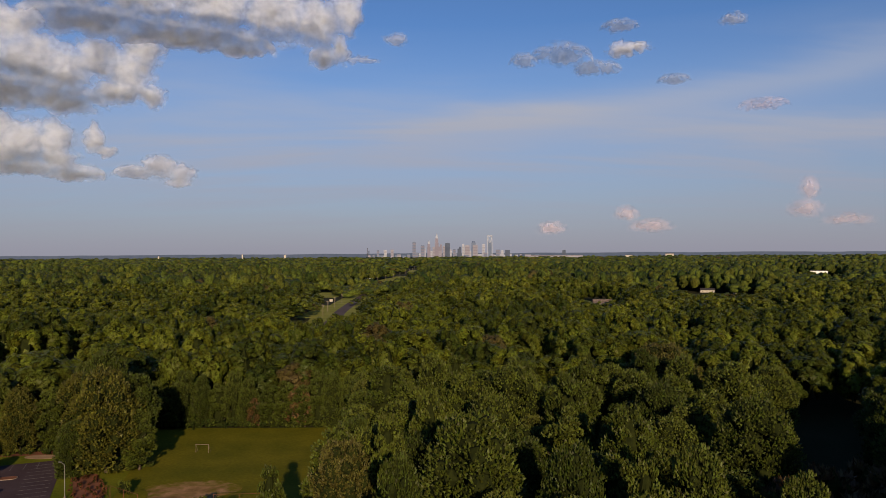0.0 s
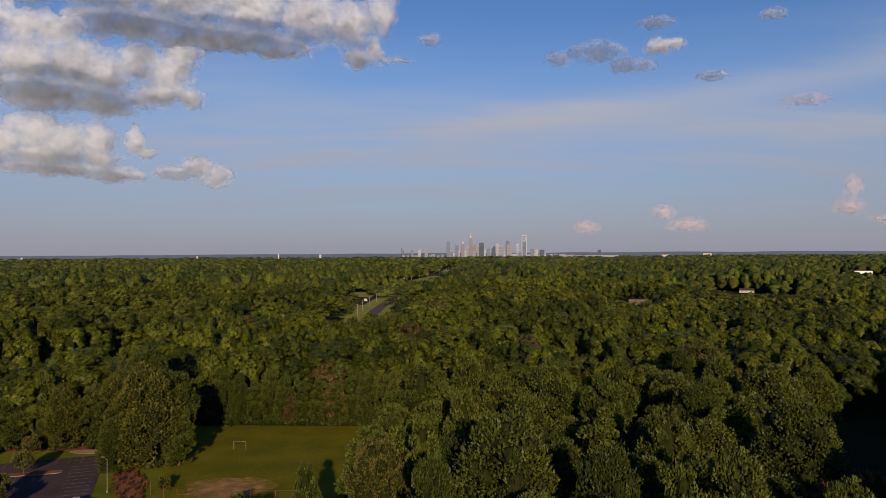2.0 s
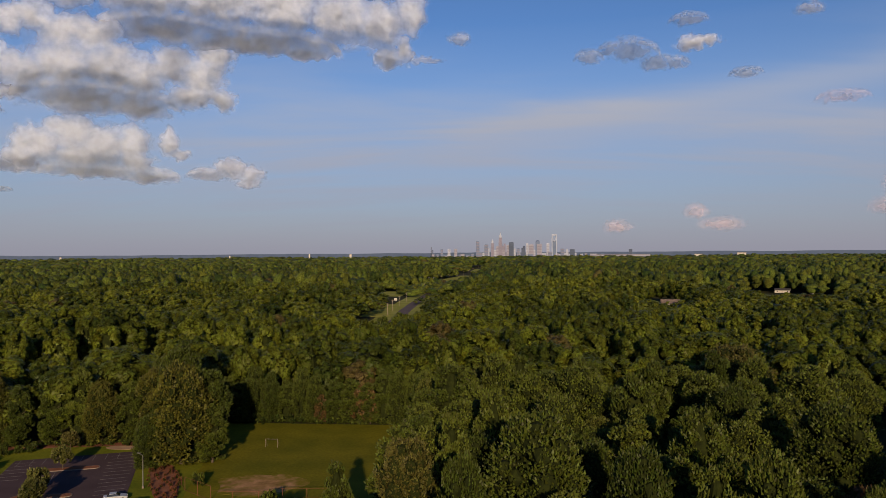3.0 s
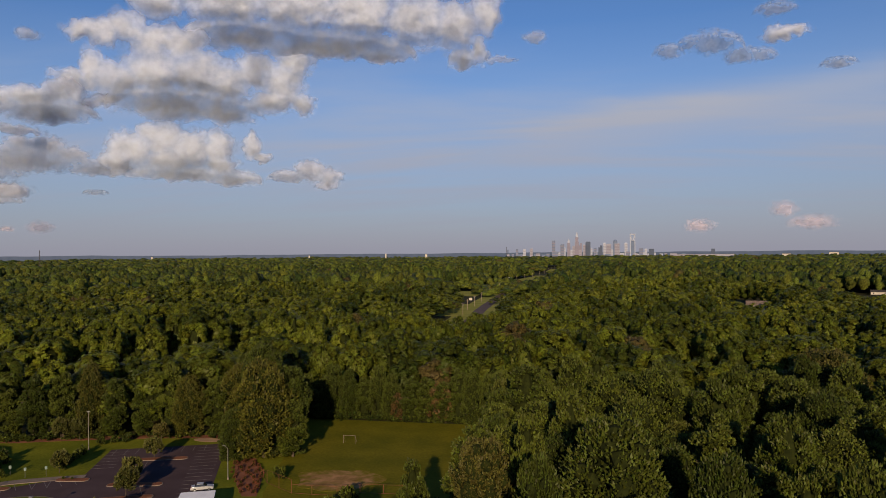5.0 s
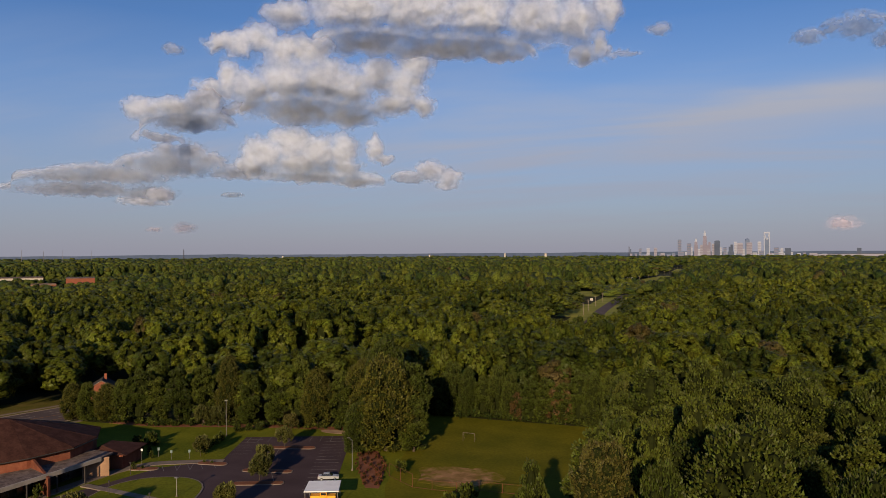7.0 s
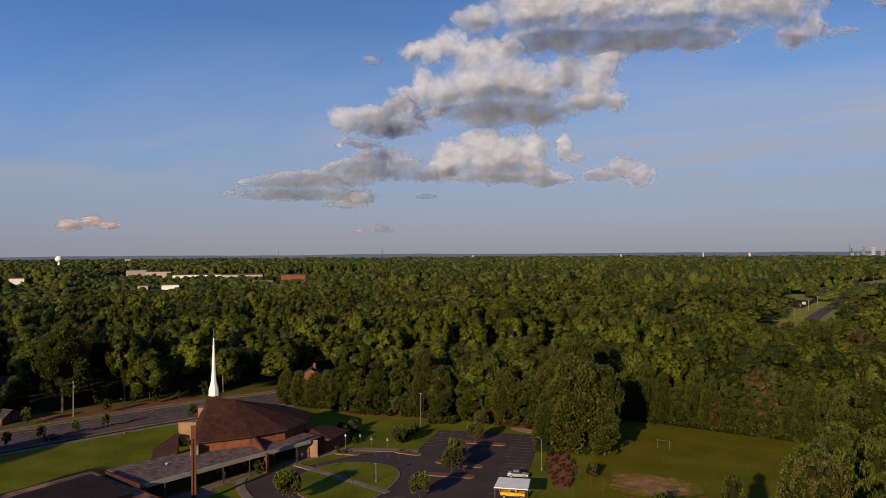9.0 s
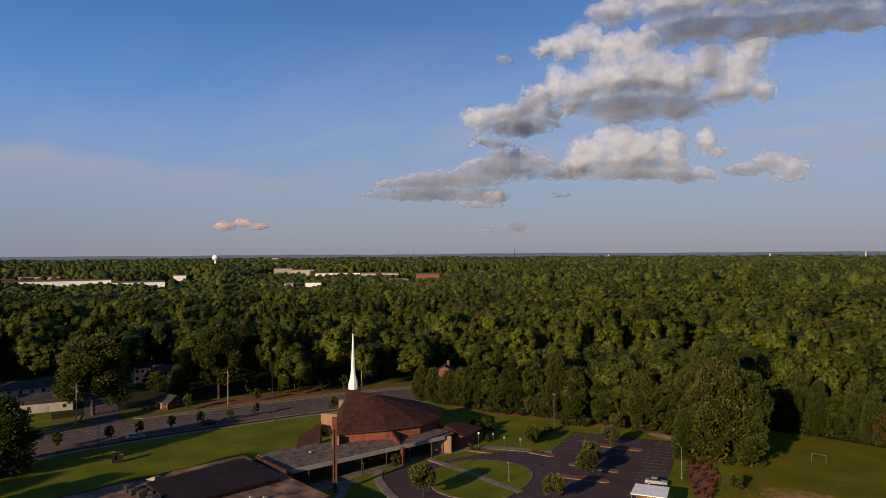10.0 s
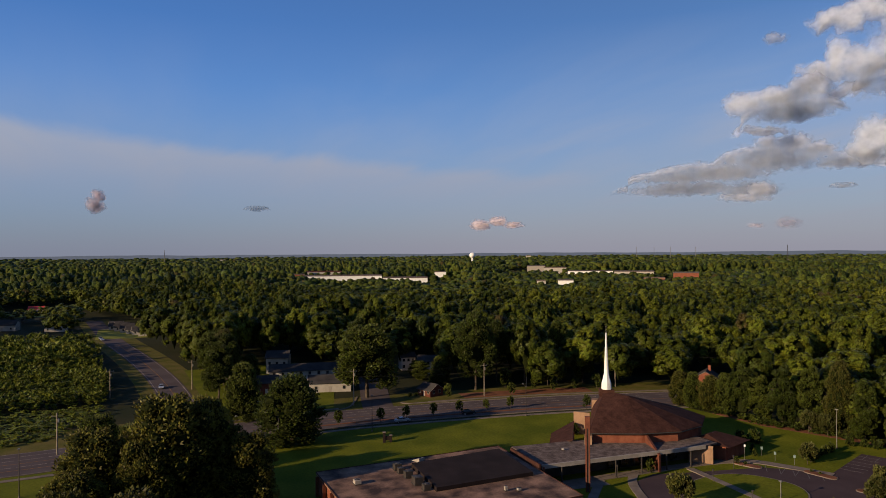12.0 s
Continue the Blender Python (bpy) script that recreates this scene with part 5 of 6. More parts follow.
# ---- church ----
def build_church():
    ob = thing("church", Matrix(), "low brick church with a faceted brown shingle roof and white spire", "church")
    eave = [(-141.7, 100.6), (-136.0, 111.8), (-133.6, 121.3), (-135.8, 130.0), (-143.0, 138.0), (-155.0, 139.5), (-165.0, 130.0), (-164.0, 117.5)]
    inner = [(x + (-151.5 - x) * 0.05, y + (119 - y) * 0.05) for x, y in eave]
    part("wall", prism(inner, 0, 6.9), BRICK, ob)
    # the roof: a fan of facets up to a short crest
    bm = bmesh.new()
    crest = [bm.verts.new((-153.2, 113.8, 14.0)), bm.verts.new((-147.6, 116.4, 13.4))]
    low_, top = [bm.verts.new((x, y, 6.75)) for x, y in eave], [bm.verts.new((x, y, 7.05)) for x, y in eave]
    pick = [0, 1, 1, 1, 1, 0, 0, 0]
    n = len(eave)
    for i in range(n):
        j = (i + 1) % n
        bm.faces.new((low_[i], low_[j], top[j], top[i]))
        if pick[i] == pick[j]:
            bm.faces.new((top[i], top[j], crest[pick[i]]))
        else:
            bm.faces.new((top[i], top[j], crest[pick[j]], crest[pick[i]]))
    bm.faces.new(low_[::-1])
    roof = part("roof", bm, SHINGLE, ob, "brown shingle roof of broad facets")
    for i in range(3):
        a, b = Vector((*eave[i], 6.82)), Vector((*eave[i + 1], 6.82))
        out = Vector((b.y - a.y, a.x - b.x, 0)).normalized() * 0.1
        part("gutter", tube(a + out, b + out, 0.13, 0.13, 6), DARKSTEEL, roof)
    for i in range(n):
        a, b = Vector((*eave[i], 7.05)), Vector(((-153.2, 113.8, 14.0), (-147.6, 116.4, 13.4))[pick[i]])
        part("ridge_cap", tube(a + Vector((0, 0, 0.02)), b + Vector((0, 0, 0.0)), 0.03, 0.03, 5), SHINGLE, roof)
    # crest block and spire
    crest_block = part("crest_block", prism([(-155.2, 113.4), (-152.9, 112.0), (-150.6, 115.0), (-152.4, 116.2)], 12.6, 14.35), SHINGLE, ob)
    spire = new("spire")
    spire.parent = ob
    bm = bmesh.new()
    last = None
    for z, r in ((14.3, 1.3), (16.0, 1.24), (17.2, 0.86), (18.5, 0.62), (20.5, 0.5), (28.9, 0.15)):
        ring = [bm.verts.new((-152.95 + r * math.cos(i * math.tau / 8 + 0.3), 114.25 + r * math.sin(i * math.tau / 8 + 0.3), z)) for i in range(8)]
        if last:
            for i in range(8):
                bm.faces.new((last[i], last[(i + 1) % 8], ring[(i + 1) % 8], ring[i]))
        else:
            bm.faces.new(ring[::-1])
        last = ring
    bm.faces.new(last)
    bpy.data.objects.remove(spire)
    spire = part("spire", bm, WHITE, ob, "slim white tapering spire")
    part("finial", tube((-152.95, 114.25, 28.9), (-152.95, 114.25, 31.0), 0.08, 0.05, 6), STEEL, spire)
    # the low gravel roof in front, over a covered walk
    front = [(-131.4, 81.3), (-128.5, 124.0), (-129.2, 128.2), (-137.5, 128.6), (-139.0, 118.0), (-145.5, 99.0), (-147.2, 82.8)]
    flat = part("flat_roof", prism(front, 4.15, 4.5), GRAVEL, ob, "flat roof of pale gravel")
    part("fascia", prism([(-131.2, 81.3), (-128.4, 124.0), (-128.75, 124.0), (-131.55, 81.3)], 3.75, 4.62), TRIM, flat, "pale roof edge")
    # dark colour in place of brick stands in for shade under the roof
    part("shaded_back_wall", prism([(-136.5, 81.8), (-134.0, 124.5), (-134.4, 124.6), (-136.9, 81.8)], 0, 4.14), DARKSTEEL, ob)
    # end wall added to keep the sun out of the covered walk
    part("added_walk_end", prism([(-136.9, 81.4), (-131.0, 81.4), (-131.0, 81.75), (-136.9, 81.75)], 0, 4.14), BRICK, ob)
    for i in range(6):
        t = (i + 0.5) / 6
        x, y = -131.0 + 2.7 * t, 82.5 + 40.5 * t
        part("column", boxm(x - 0.12, x + 0.12, y - 0.12, y + 0.12, 0.05, 3.74), DARKSTEEL, ob)
    for i in range(6):
        y = 101 + i * 3.4
        x = -136.2 + 2.5 * (y - 82) / 42 - 0.14 + 0.35
        part("window", boxm(x, x + 0.08, y, y + 2.2, 0.4, 3.2), GLASS, ob)
    part("end_wall", prism([(-131.9, 122.0), (-127.7, 125.5), (-128.0, 125.9), (-132.2, 122.4)], 0, 4.3), TANBRICK, ob, "sunlit tan brick end wall")
    # fin that stands against the drum
    part("fin", prism([(-137.2, 113.2), (-128.4, 110.2), (-128.4, 110.75), (-137.2, 113.75)], 0.05, [6.9, 3.9, 3.9, 6.9]), RUST, ob, "sloping red-brown fin beside the entrance")
    # lower roofs at both sides
    side = [(-144.5, 98.0), (-160.0, 109.0), (-159.5, 101.5), (-149.5, 94.5)]
    part("side_wall", prism([(x * 0.995 - 0.7, y * 0.995 + 0.5) for x, y in side], 0, 2.4), TANBRICK, ob)
    part("side_roof", prism(side, [4.8, 4.8, 2.4, 2.4], [5.2, 5.2, 2.8, 2.8]), SHINGLE, ob, "low brown shingle lean-to roof")
    part("corner_pier", prism([(-143.6, 101.0), (-141.4, 99.2), (-140.4, 100.6), (-142.6, 102.4)], 0, 6.6), TANBRICK, ob, "tan brick corner pier")
    part("rear_wall", prism([(-166.5, 113.4), (-163.0, 116.2), (-162.6, 115.8), (-166.1, 113.0)], 0, 6.0), TANBRICK, ob, "tan brick rear wall")
    part("upper_rear_wall", prism([(-164.5, 118.0), (-162.5, 116.4), (-159.5, 119.0), (-161.5, 121.0)], 6.9, 9.6), TANBRICK, ob)
    bm = bmesh.new()
    c = [(-137.2, 126.8), (-127.2, 130.0), (-130.6, 140.5), (-140.6, 137.3)]
    b = [bm.verts.new((x, y, 3.5)) for x, y in c]
    t = [bm.verts.new((-134.9, 130.6, 5.1)), bm.verts.new((-136.2, 134.6, 5.1))]
    for f in ((b[0], b[1], t[0]), (b[1], b[2], t[1], t[0]), (b[2], b[3], t[1]), (b[3], b[0], t[0], t[1]), b[::-1]):
        bm.faces.new(f)
    part("entrance_roof", bm, SHINGLE, ob, "brown hipped entrance roof")
    part("entrance_wall", prism([(-136.4, 127.9), (-128.6, 130.4), (-131.3, 139.0), (-139.1, 136.5)], 0, 3.3), BRICK, ob)
    return ob


build_church()


def build_hall():
    ob = thing("parish_hall", Matrix(), "long flat-roofed brick hall with a patched brown roof", "hall")
    plan = [(-147.5, 36.5), (-149.0, 80.2), (-112.0, 78.2), (-110.0, 36.0)]
    part("wall", prism([(x + (-130 - x) * 0.02, y + (58 - y) * 0.02) for x, y in plan], 0, 4.1), BRICK, ob)
    roof = part("roof", prism(plan, 4.1, 4.5), MEMBRANE, ob, "stained brown and grey flat roof")
    for i in range(4):
        a, b = Vector((*plan[i], 4.5)), Vector((*plan[(i + 1) % 4], 4.5))
        part("roof_edge", tube(a, b, 0.12, 0.12, 4), SHINGLE, roof)
    part("raised_roof", prism([(-141.5, 55.5), (-143.5, 77.5), (-126.2, 76.0), (-125.6, 54.3)], 4.5, [5.6, 5.6, 5.3, 5.3]), DARKROOF, ob, "dark raised roof section")
    part("parapet", prism([(-144.0, 80.6), (-130.0, 79.8), (-130.0, 80.2), (-144.0, 81.0)], 4.1, 5.3), SHINGLE, ob, "low brown parapet")
    for i in range(6):
        x = -146 + i * 5.6
        part("pilaster", boxm(x, x + 0.5, 36.0, 36.6, 0, 4.1), RUST, ob)
    return ob


build_hall()


def build_pylon():
    ob = thing("cross_pylon", pose(-124.3, 88.0, 0.05, 0, 0, 54), "tall rust-brown steel pylon standing before the church", "pylon")
    for sx in (-0.32, 0.32):
        part("post", boxm(sx - 0.17, sx + 0.17, -0.3, 0.3, 0, 13.2, 0.04), RUST, ob)
    part("head", boxm(-0.55, 0.55, -0.34, 0.34, 13.2, 15.7, 0.06), RUST, ob)
    part("web", boxm(-0.2, 0.2, -0.12, 0.12, 0, 13.2), DARKSTEEL, ob)


build_pylon()


# ---- lot, walks, islands ----
def ring(cx, cy, rx, ry, n=20, a0=0.0):
    return [(cx + rx * math.cos(a0 + i * math.tau / n), cy + ry * math.sin(a0 + i * math.tau / n)) for i in range(n)]


def capsule(a, b, r, n=7):
    """The outline of a rounded strip from a to b."""
    a, b = Vector(a), Vector(b)
    t = math.atan2(b.y - a.y, b.x - a.x)
    out = []
    for c, s in ((b, -math.pi / 2), (a, math.pi / 2)):
        out += [(c.x + r * math.cos(t + s + i * math.pi / n), c.y + r * math.sin(t + s + i * math.pi / n)) for i in range(n + 1)]
    return out


def grow(pts, d):
    cx, cy = sum(p[0] for p in pts) / len(pts), sum(p[1] for p in pts) / len(pts)
    return [(x + (x - cx) / math.hypot(x - cx, y - cy) * d, y + (y - cy) / math.hypot(x - cx, y - cy) * d) for x, y in pts]


LOOP = smooth_line([(-120.5, 113), (-121.5, 120), (-119.0, 126), (-113.5, 129.3), (-107.5, 129.6), (-102.0, 125.5), (-98.0, 116), (-97.5, 108), (-106.0, 103), (-115.5, 106), (-120.5, 113)], 3)[:-1]
island = thing("traffic_island", Matrix(), "grassy island inside the drop-off loop with concrete kerb", "traffic island")
part("kerb", prism(grow(LOOP, 0.2), -0.2, 0.20), CONCRETE, island)
part("turf", prism(grow(LOOP, -0.15), 0.0, 0.23), GRASS, island)
for a, b in (((-106.5, 157.6), (-96.6, 160.7)), ((-100.6, 139.3), (-91.3, 141.5)), ((-96.9, 130.4), (-88.6, 133.8)), ((-114.3, 140.6), (-109.2, 141.4)), ((-126.0, 131.5), (-122.0, 133.0))):
    ob = thing("traffic_island", Matrix(), "narrow kerbed parking island with mulch", "traffic island", "parking islands")
    part("kerb", prism(capsule(a, b, 1.25), -0.1, 0.21), CONCRETE, ob)
    part("mulch", prism(capsule(a, b, 1.05), 0.0, 0.24), MULCH, ob)
WALK = smooth_line([(-131.0, 82), (-130.9, 94), (-130.3, 107), (-129.8, 120), (-128.4, 129.5), (-125.5, 135.6), (-118.5, 139.8), (-110.4, 143.4)], 4)
slab("walkway", strip(WALK, 1.5, -1.4), 0.16, CONCRETE, "pale concrete walkway along the church front", "walkway")
slab("walkway_2", strip([(-127.5, 118.3), (-96.8, 115.2)], 0.9, -0.9), 0.27, CONCRETE, "pale concrete path across the grassy island", "walkway")
slab("walkway_3", strip(smooth_line([(-131.6, 106.5), (-128.2, 102.6), (-124.0, 99.4), (-118.0, 96.4), (-112, 94)], 4), 1.0, -1.0), 0.17, CONCRETE, "curved pale concrete path beside the drive", "walkway")
slab("walkway_4", strip([(-129.5, 95.0), (-116.0, 82.0)], 1.0, -1.0), 0.15, CONCRETE, "pale concrete path to the hall", "walkway")
slab("patio", [(-131.0, 95.5), (-131.6, 84.5), (-127.2, 84.0), (-126.2, 95.0)], 0.12, CONCRETE, "pale concrete apron before the covered walk", "patio")
slab("infield", [(-53.5 + 9.5 * (1 + 0.14 * math.sin(3 * a) + 0.07 * math.sin(5 * a + 1)) * math.cos(a), 151 + 8.0 * (1 + 0.12 * math.sin(2 * a + 1) + 0.08 * math.sin(7 * a)) * math.sin(a)) for a in [i * math.tau / 40 for i in range(40)]], 0.08, BARE, "worn bare infield dirt on the sports field", "infield")
slab("bare_patch", ring(-99, 177.6, 4.5, 1.8), 0.075, DIRT, "bare dirt patch at the edge of the lot", "dirt")
slab("bare_patch_2", [(-84, 162.5), (-79, 164), (-75.5, 158), (-70, 148), (-66.5, 138), (-69.5, 137.5), (-74, 144), (-79, 153)], 0.06, MULCH, "reddish bare strip beside the parking lot", "dirt")

markings = bpy.data.objects["parking_lot"]


def stripe(a, b, w=0.12, z=0.085, name="stall_line", parent=None, paint=None):
    a, b = Vector(a), Vector(b)
    s = Vector((-(b - a).y, (b - a).x)).normalized() * w / 2
    return part(name, prism([tuple(a + s), tuple(b + s), tuple(b - s), tuple(a - s)], z - 0.012, z), paint or PAINT, parent or markings)


for i in range(22):
    e = Vector((-92.0, 172.2)) + Vector((0.394, -0.919)) * (i * 2.75)
    stripe(e + Vector((-0.919, -0.394)) * 0.4, e + Vector((-0.919, -0.394)) * 6.2)
for i in range(9):
    e = Vector((-117.5, 164.6)) + Vector((0.928, 0.371)) * (i * 2.75)
    stripe(e, e + Vector((0.371, -0.928)) * 5.0)
for i in range(6):
    e = Vector((-118.0, 162.0)) + Vector((0.35, -0.937)) * (i * 2.75)
    stripe(e, e + Vector((0.937, 0.35)) * 5.0)
for i in range(6):
    e = Vector((-124.6, 134.4)) + Vector((0.86, 0.50)) * (i * 2.9)
    stripe(e, e + Vector((0.72, -0.69)) * 5.0)
    if i in (2, 3):
        stripe(e + Vector((1.2, 0.7)), e + Vector((0.72, -0.69)) * 5.0)
stripe((-103.6, 156.7), (-96.8, 141.8))
stripe((-94.0, 139.2), (-90.0, 134.2))
for i in range(7):
    e = Vector((-96.0, 113.0)) + Vector((0.40, -0.92)) * (i * 2.75)
    stripe(e, e + Vector((0.92, 0.40)) * 5.0)

# lines on the roads
ROADS = bpy.data.objects["road"]
near_part = [p for p in ROAD if -70 < p[1] < 200]
for off in (10.2, 6.9, 3.4, 0.2, -2.9, -5.8, -10.2):
    line = offset_line(near_part, off)
    for k, (a, b) in enumerate(zip(line[:-1], line[1:])):
        a, b = Vector(a), Vector(b)
        if off in (0.2, -5.8):
            stripe(a, b, 0.24, 0.075, "centre_line", ROADS, YELLOWPAINT)
        elif abs(off) > 10:
            stripe(a, b, 0.2, 0.075, "edge_line", ROADS, ROADPAINT)
        else:
            n = max(1, int((b - a).length / 9))
            for i in range(n):
                p = a + (b - a) * (i / n)
                stripe(p, p + (b - a).normalized() * 3, 0.22, 0.075, "lane_dash", ROADS, ROADPAINT)
for off in (4.9, 0.1, -4.9):
    line = offset_line(STREET[3:30], off)
    for a, b in zip(line[:-1], line[1:]):
        stripe(a, b, 0.22, 0.08, "edge_line", bpy.data.objects["road_2"], YELLOWPAINT if off == 0.1 else ROADPAINT)
corner = smooth_line([(-224.5, 84.5), (-222.2, 86.0), (-221.5, 90), (-220.0, 100)], 4)
slab("kerb_3", strip(corner, 0.5, -0.5), 0.2, CONCRETE, "rounded pale kerb at the street corner", "kerb")
slab("kerb_4", strip(smooth_line([(-222.5, 62), (-225, 66.5), (-232, 70.5), (-240, 74)], 4), 0.3, -0.3), 0.2, CONCRETE, "pale kerb at the street corner", "kerb")
slab("pavement_3", strip([p for p in ROAD if 22 < p[1] < 64], 14.4, 13.0), 0.14, CONCRETE, "pale concrete pavement before the houses", "pavement")
slab("yard_2", [(-262, 25), (-262, 72), (-328, 72), (-328, 24)], 0.036, GRASS, "green lawn between the street and the trees", "lawn")
slab("yard", [(-225, 24), (-226, 62), (-262, 72), (-262, 26)], 0.035, GRASS, "green yard in front of the houses", "lawn")

# ---- small trees and shrubs ----
def shrub_master(name, rngs, h, w, base, leaves, size, lobes, label, category, material=None):
    ob = thing(name, Matrix(), label, category)
    bm = bmesh.new()
    r0 = max(0.05, h * 0.016)
    add_tube(bm, (0, 0, -0.1), (0, 0, h * 0.75), r0, r0 * 0.3, 6)
    for i in range(4):
        add_tube(bm, (0, 0, base + 0.1 * h), (w * 0.3 * math.cos(i * 1.6), w * 0.3 * math.sin(i * 1.6), base + h * 0.35), r0 * 0.5, r0 * 0.15, 5)
    part("trunk", bm, BARK, ob)
    leaf, dark, dark_f = leaf_cloud(rngs, h, w, base, lobes, leaves, size * 1.25, 0.7, True)
    n = len(leaf) // 3
    crown = mesh_ob("crown", leaf, np.arange(n * 3).reshape(n, 3).tolist(), material or LEAF, ob)
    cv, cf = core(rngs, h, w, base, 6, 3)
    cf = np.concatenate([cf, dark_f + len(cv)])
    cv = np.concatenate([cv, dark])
    mesh_ob("inner_crown_shade", cv, cf.tolist(), CROWN_SHADE, crown)
    return ob


srng = np.random.default_rng(77)


def row(master, places, first_h):
    """Copies of a small tree at places (x, y, height); the master takes the first."""
    for i, (x, y, h) in enumerate(places):
        ob = master if i == 0 else copy_thing(master, Matrix())
        s = h / first_h
        ob.matrix_basis = pose(x, y, 0.02, 0, 0, (i * 77) % 360)
        ob.scale = (s, s, s)


row(shrub_master("tree", srng, 7, 5.6, 2.3, 4200, 0.26, 26, "young olive-green tree in the parking lot", "tree", LEAF_OLIVE),
    [(-109, 99, 6.8), (-88.8, 115.7, 5.6), (-92.8, 132.8, 6.0), (-97.4, 141.2, 5.8), (-103.1, 158.6, 5.6), (-110.6, 173.5, 5.2), (-118.5, 145.2, 5.2), (-139, 171, 6), (-134, 172, 6)], 7)
row(shrub_master("sapling", srng, 4.6, 2.6, 1.2, 900, 0.2, 16, "small dark street tree in the road median", "tree"),
    [(-201.4, 69.2, 4.4), (-201.6, 77.5, 4.4), (-202.0, 86.6, 4.2), (-201.6, 95, 4.4), (-200.8, 104, 4.0), (-200.6, 112.5, 4.2), (-188.6, 133.2, 5.0), (-203, 57, 4.6)], 4.6)
row(shrub_master("sapling", srng, 5.0, 3.0, 0.8, 1000, 0.2, 18, "young green tree on the mulched bank", "tree"),
    [(-223.9, 101.4, 5.4), (-219.7, 123.8, 4.8), (-225.0, 136.2, 5.0), (-219.5, 140.9, 4.0), (-218.2, 149.3, 5), (-216.6, 157.3, 6), (-230, 145, 9), (-232, 128, 8)], 5)
row(shrub_master("shrub", srng, 2.2, 2.4, 0.1, 700, 0.16, 14, "rounded leafy green garden shrub", "shrub"),
    [(-119.5, 147.5, 2.0), (-120.5, 150.5, 2.0), (-121.5, 153.5, 2.2), (-122.6, 156.5, 2.2), (-123.6, 159.5, 2.4), (-125, 168.5, 2.4), (-122.5, 170.5, 2.2), (-120, 172, 2.2), (-138.6, 150.2, 3.4), (-138.5, 146, 2.6), (-141, 148, 2.8),
     (-136, 149, 2.2), (-232, 93, 1.6), (-233, 91, 1.4), (-66.5, 149.3, 3.0), (-164.5, 111.5, 3.6), (-114, 141, 0.8), (-112, 141.2, 0.7), (-124.5, 132.2, 0.9), (-48, 131, 3.5), (-46, 136, 4.0), (-28, 131, 4.4), (-34, 140, 4)], 2.2)
row(shrub_master("shrub", srng, 3.6, 2.3, 0.05, 1100, 0.14, 18, "dense dark clipped shrub against the church", "shrub"), [(-129.6, 108.6, 3.4), (-126.0, 131.0, 2.0), (-128.5, 139.5, 2.2), (-131.5, 142.0, 2.4)], 3.6)
row(shrub_master("shrub", srng, 2.0, 2.8, 0.05, 500, 0.2, 10, "red-leaved brush beside the lot", "shrub", LEAF_RED),
    [(-80.5 + 11.5 * f + side * 3.6, 161.5 - 22 * f + 1.2 * math.sin(i * 3.7), 0.5 + 0.45 * ((i * 7) % 5) / 4)
     for i, (f, side) in enumerate(((k + 0.5) / 40, math.sin(k * 2.4) * (1 - 0.3 * k / 40)) for k in range(40))], 2.0)
row(shrub_master("tree", srng, 10, 7.0, 1.0, 4200, 0.40, 30, "low rust-tinged tree in a shaded gap of the woods", "tree", LEAF_RUST),
    [(r * math.sin(radians(a)), r * math.cos(radians(a)), h) for a, r, h in ((24.6, 126, 14), (26.6, 121, 11), (28.4, 130, 16), (30.4, 125, 14), (32.2, 133, 17), (27.4, 138, 10), (30.4, 142, 14), (25.4, 146, 11), (32.6, 122, 13))], 10)
row(shrub_master("tree", srng, 12, 5.0, 1.0, 2200, 0.42, 24, "reddened tree at the edge of the sports field", "tree", LEAF_RUST), [(-54.5, 206.4, 9), (-43, 206.5, 12), (-40, 207, 11)], 12)


# ---- poles, lamps, wires ----
def utility_pole(x, y, h, turn=90):
    ob = thing("utility_pole", pose(x, y, 0, 0, 0, turn), "grey timber utility pole with a crossarm", "utility pole", "utility poles")
    part("pole", tube((0, 0, -0.3), (0, 0, h), 0.19, 0.12, 8), WOOD, ob)
    part("crossarm", boxm(-1.25, 1.25, 0.12, 0.24, h - 0.9, h - 0.75), WOOD, ob)
    for sx in (-1.1, 0, 1.1):
        part("insulator", tube((sx, 0.18, h - 0.75), (sx, 0.18, h - 0.5), 0.06, 0.04, 6), TRIM, ob)
    part("transformer", tube((0.35, 0, h - 2.4), (0.35, 0, h - 1.5), 0.24, 0.24, 8), STEEL, ob)


POLES = [(-225.3, 29.5, 13), (-227.5, 69, 12), (-221.9, 114.2, 11.5), (-216.3, 165.5, 12)]
for x, y, h in POLES + [(-280.3, 23.2, 11), (-276.5, -4.2, 10), (-204.0, -15.2, 10.5), (-249, 152.3, 13), (-232, 137, 14)]:
    utility_pole(x, y, h)


def wire(a, b, sag):
    cu = bpy.data.curves.new("power_line", "CURVE")
    cu.dimensions, cu.bevel_depth, cu.bevel_resolution = "3D", 0.022, 0
    sp = cu.splines.new("POLY")
    sp.points.add(12)
    for i in range(13):
        t = i / 12
        p = Vector(a).lerp(Vector(b), t)
        sp.points[i].co = (p.x, p.y, p.z - sag * 4 * t * (1 - t), 1)
    cu.materials.append(DARKSTEEL)
    return cu


for (x0, y0, h0), (x1, y1, h1) in zip(POLES[:-1], POLES[1:]):
    for dz in (-0.5, -2.4):
        tagged(new("power_line", wire((x0, y0, h0 + dz), (x1, y1, h1 + dz), 0.9)), "thin grey overhead cable between poles", "power line", "power lines")
for dz in (-0.5, -2.2):
    tagged(new("power_line", wire((-216.3, 165.5, 12 + dz), (-186, 236, 12 + dz), 1.0)), "thin grey overhead cable between poles", "power line", "power lines")


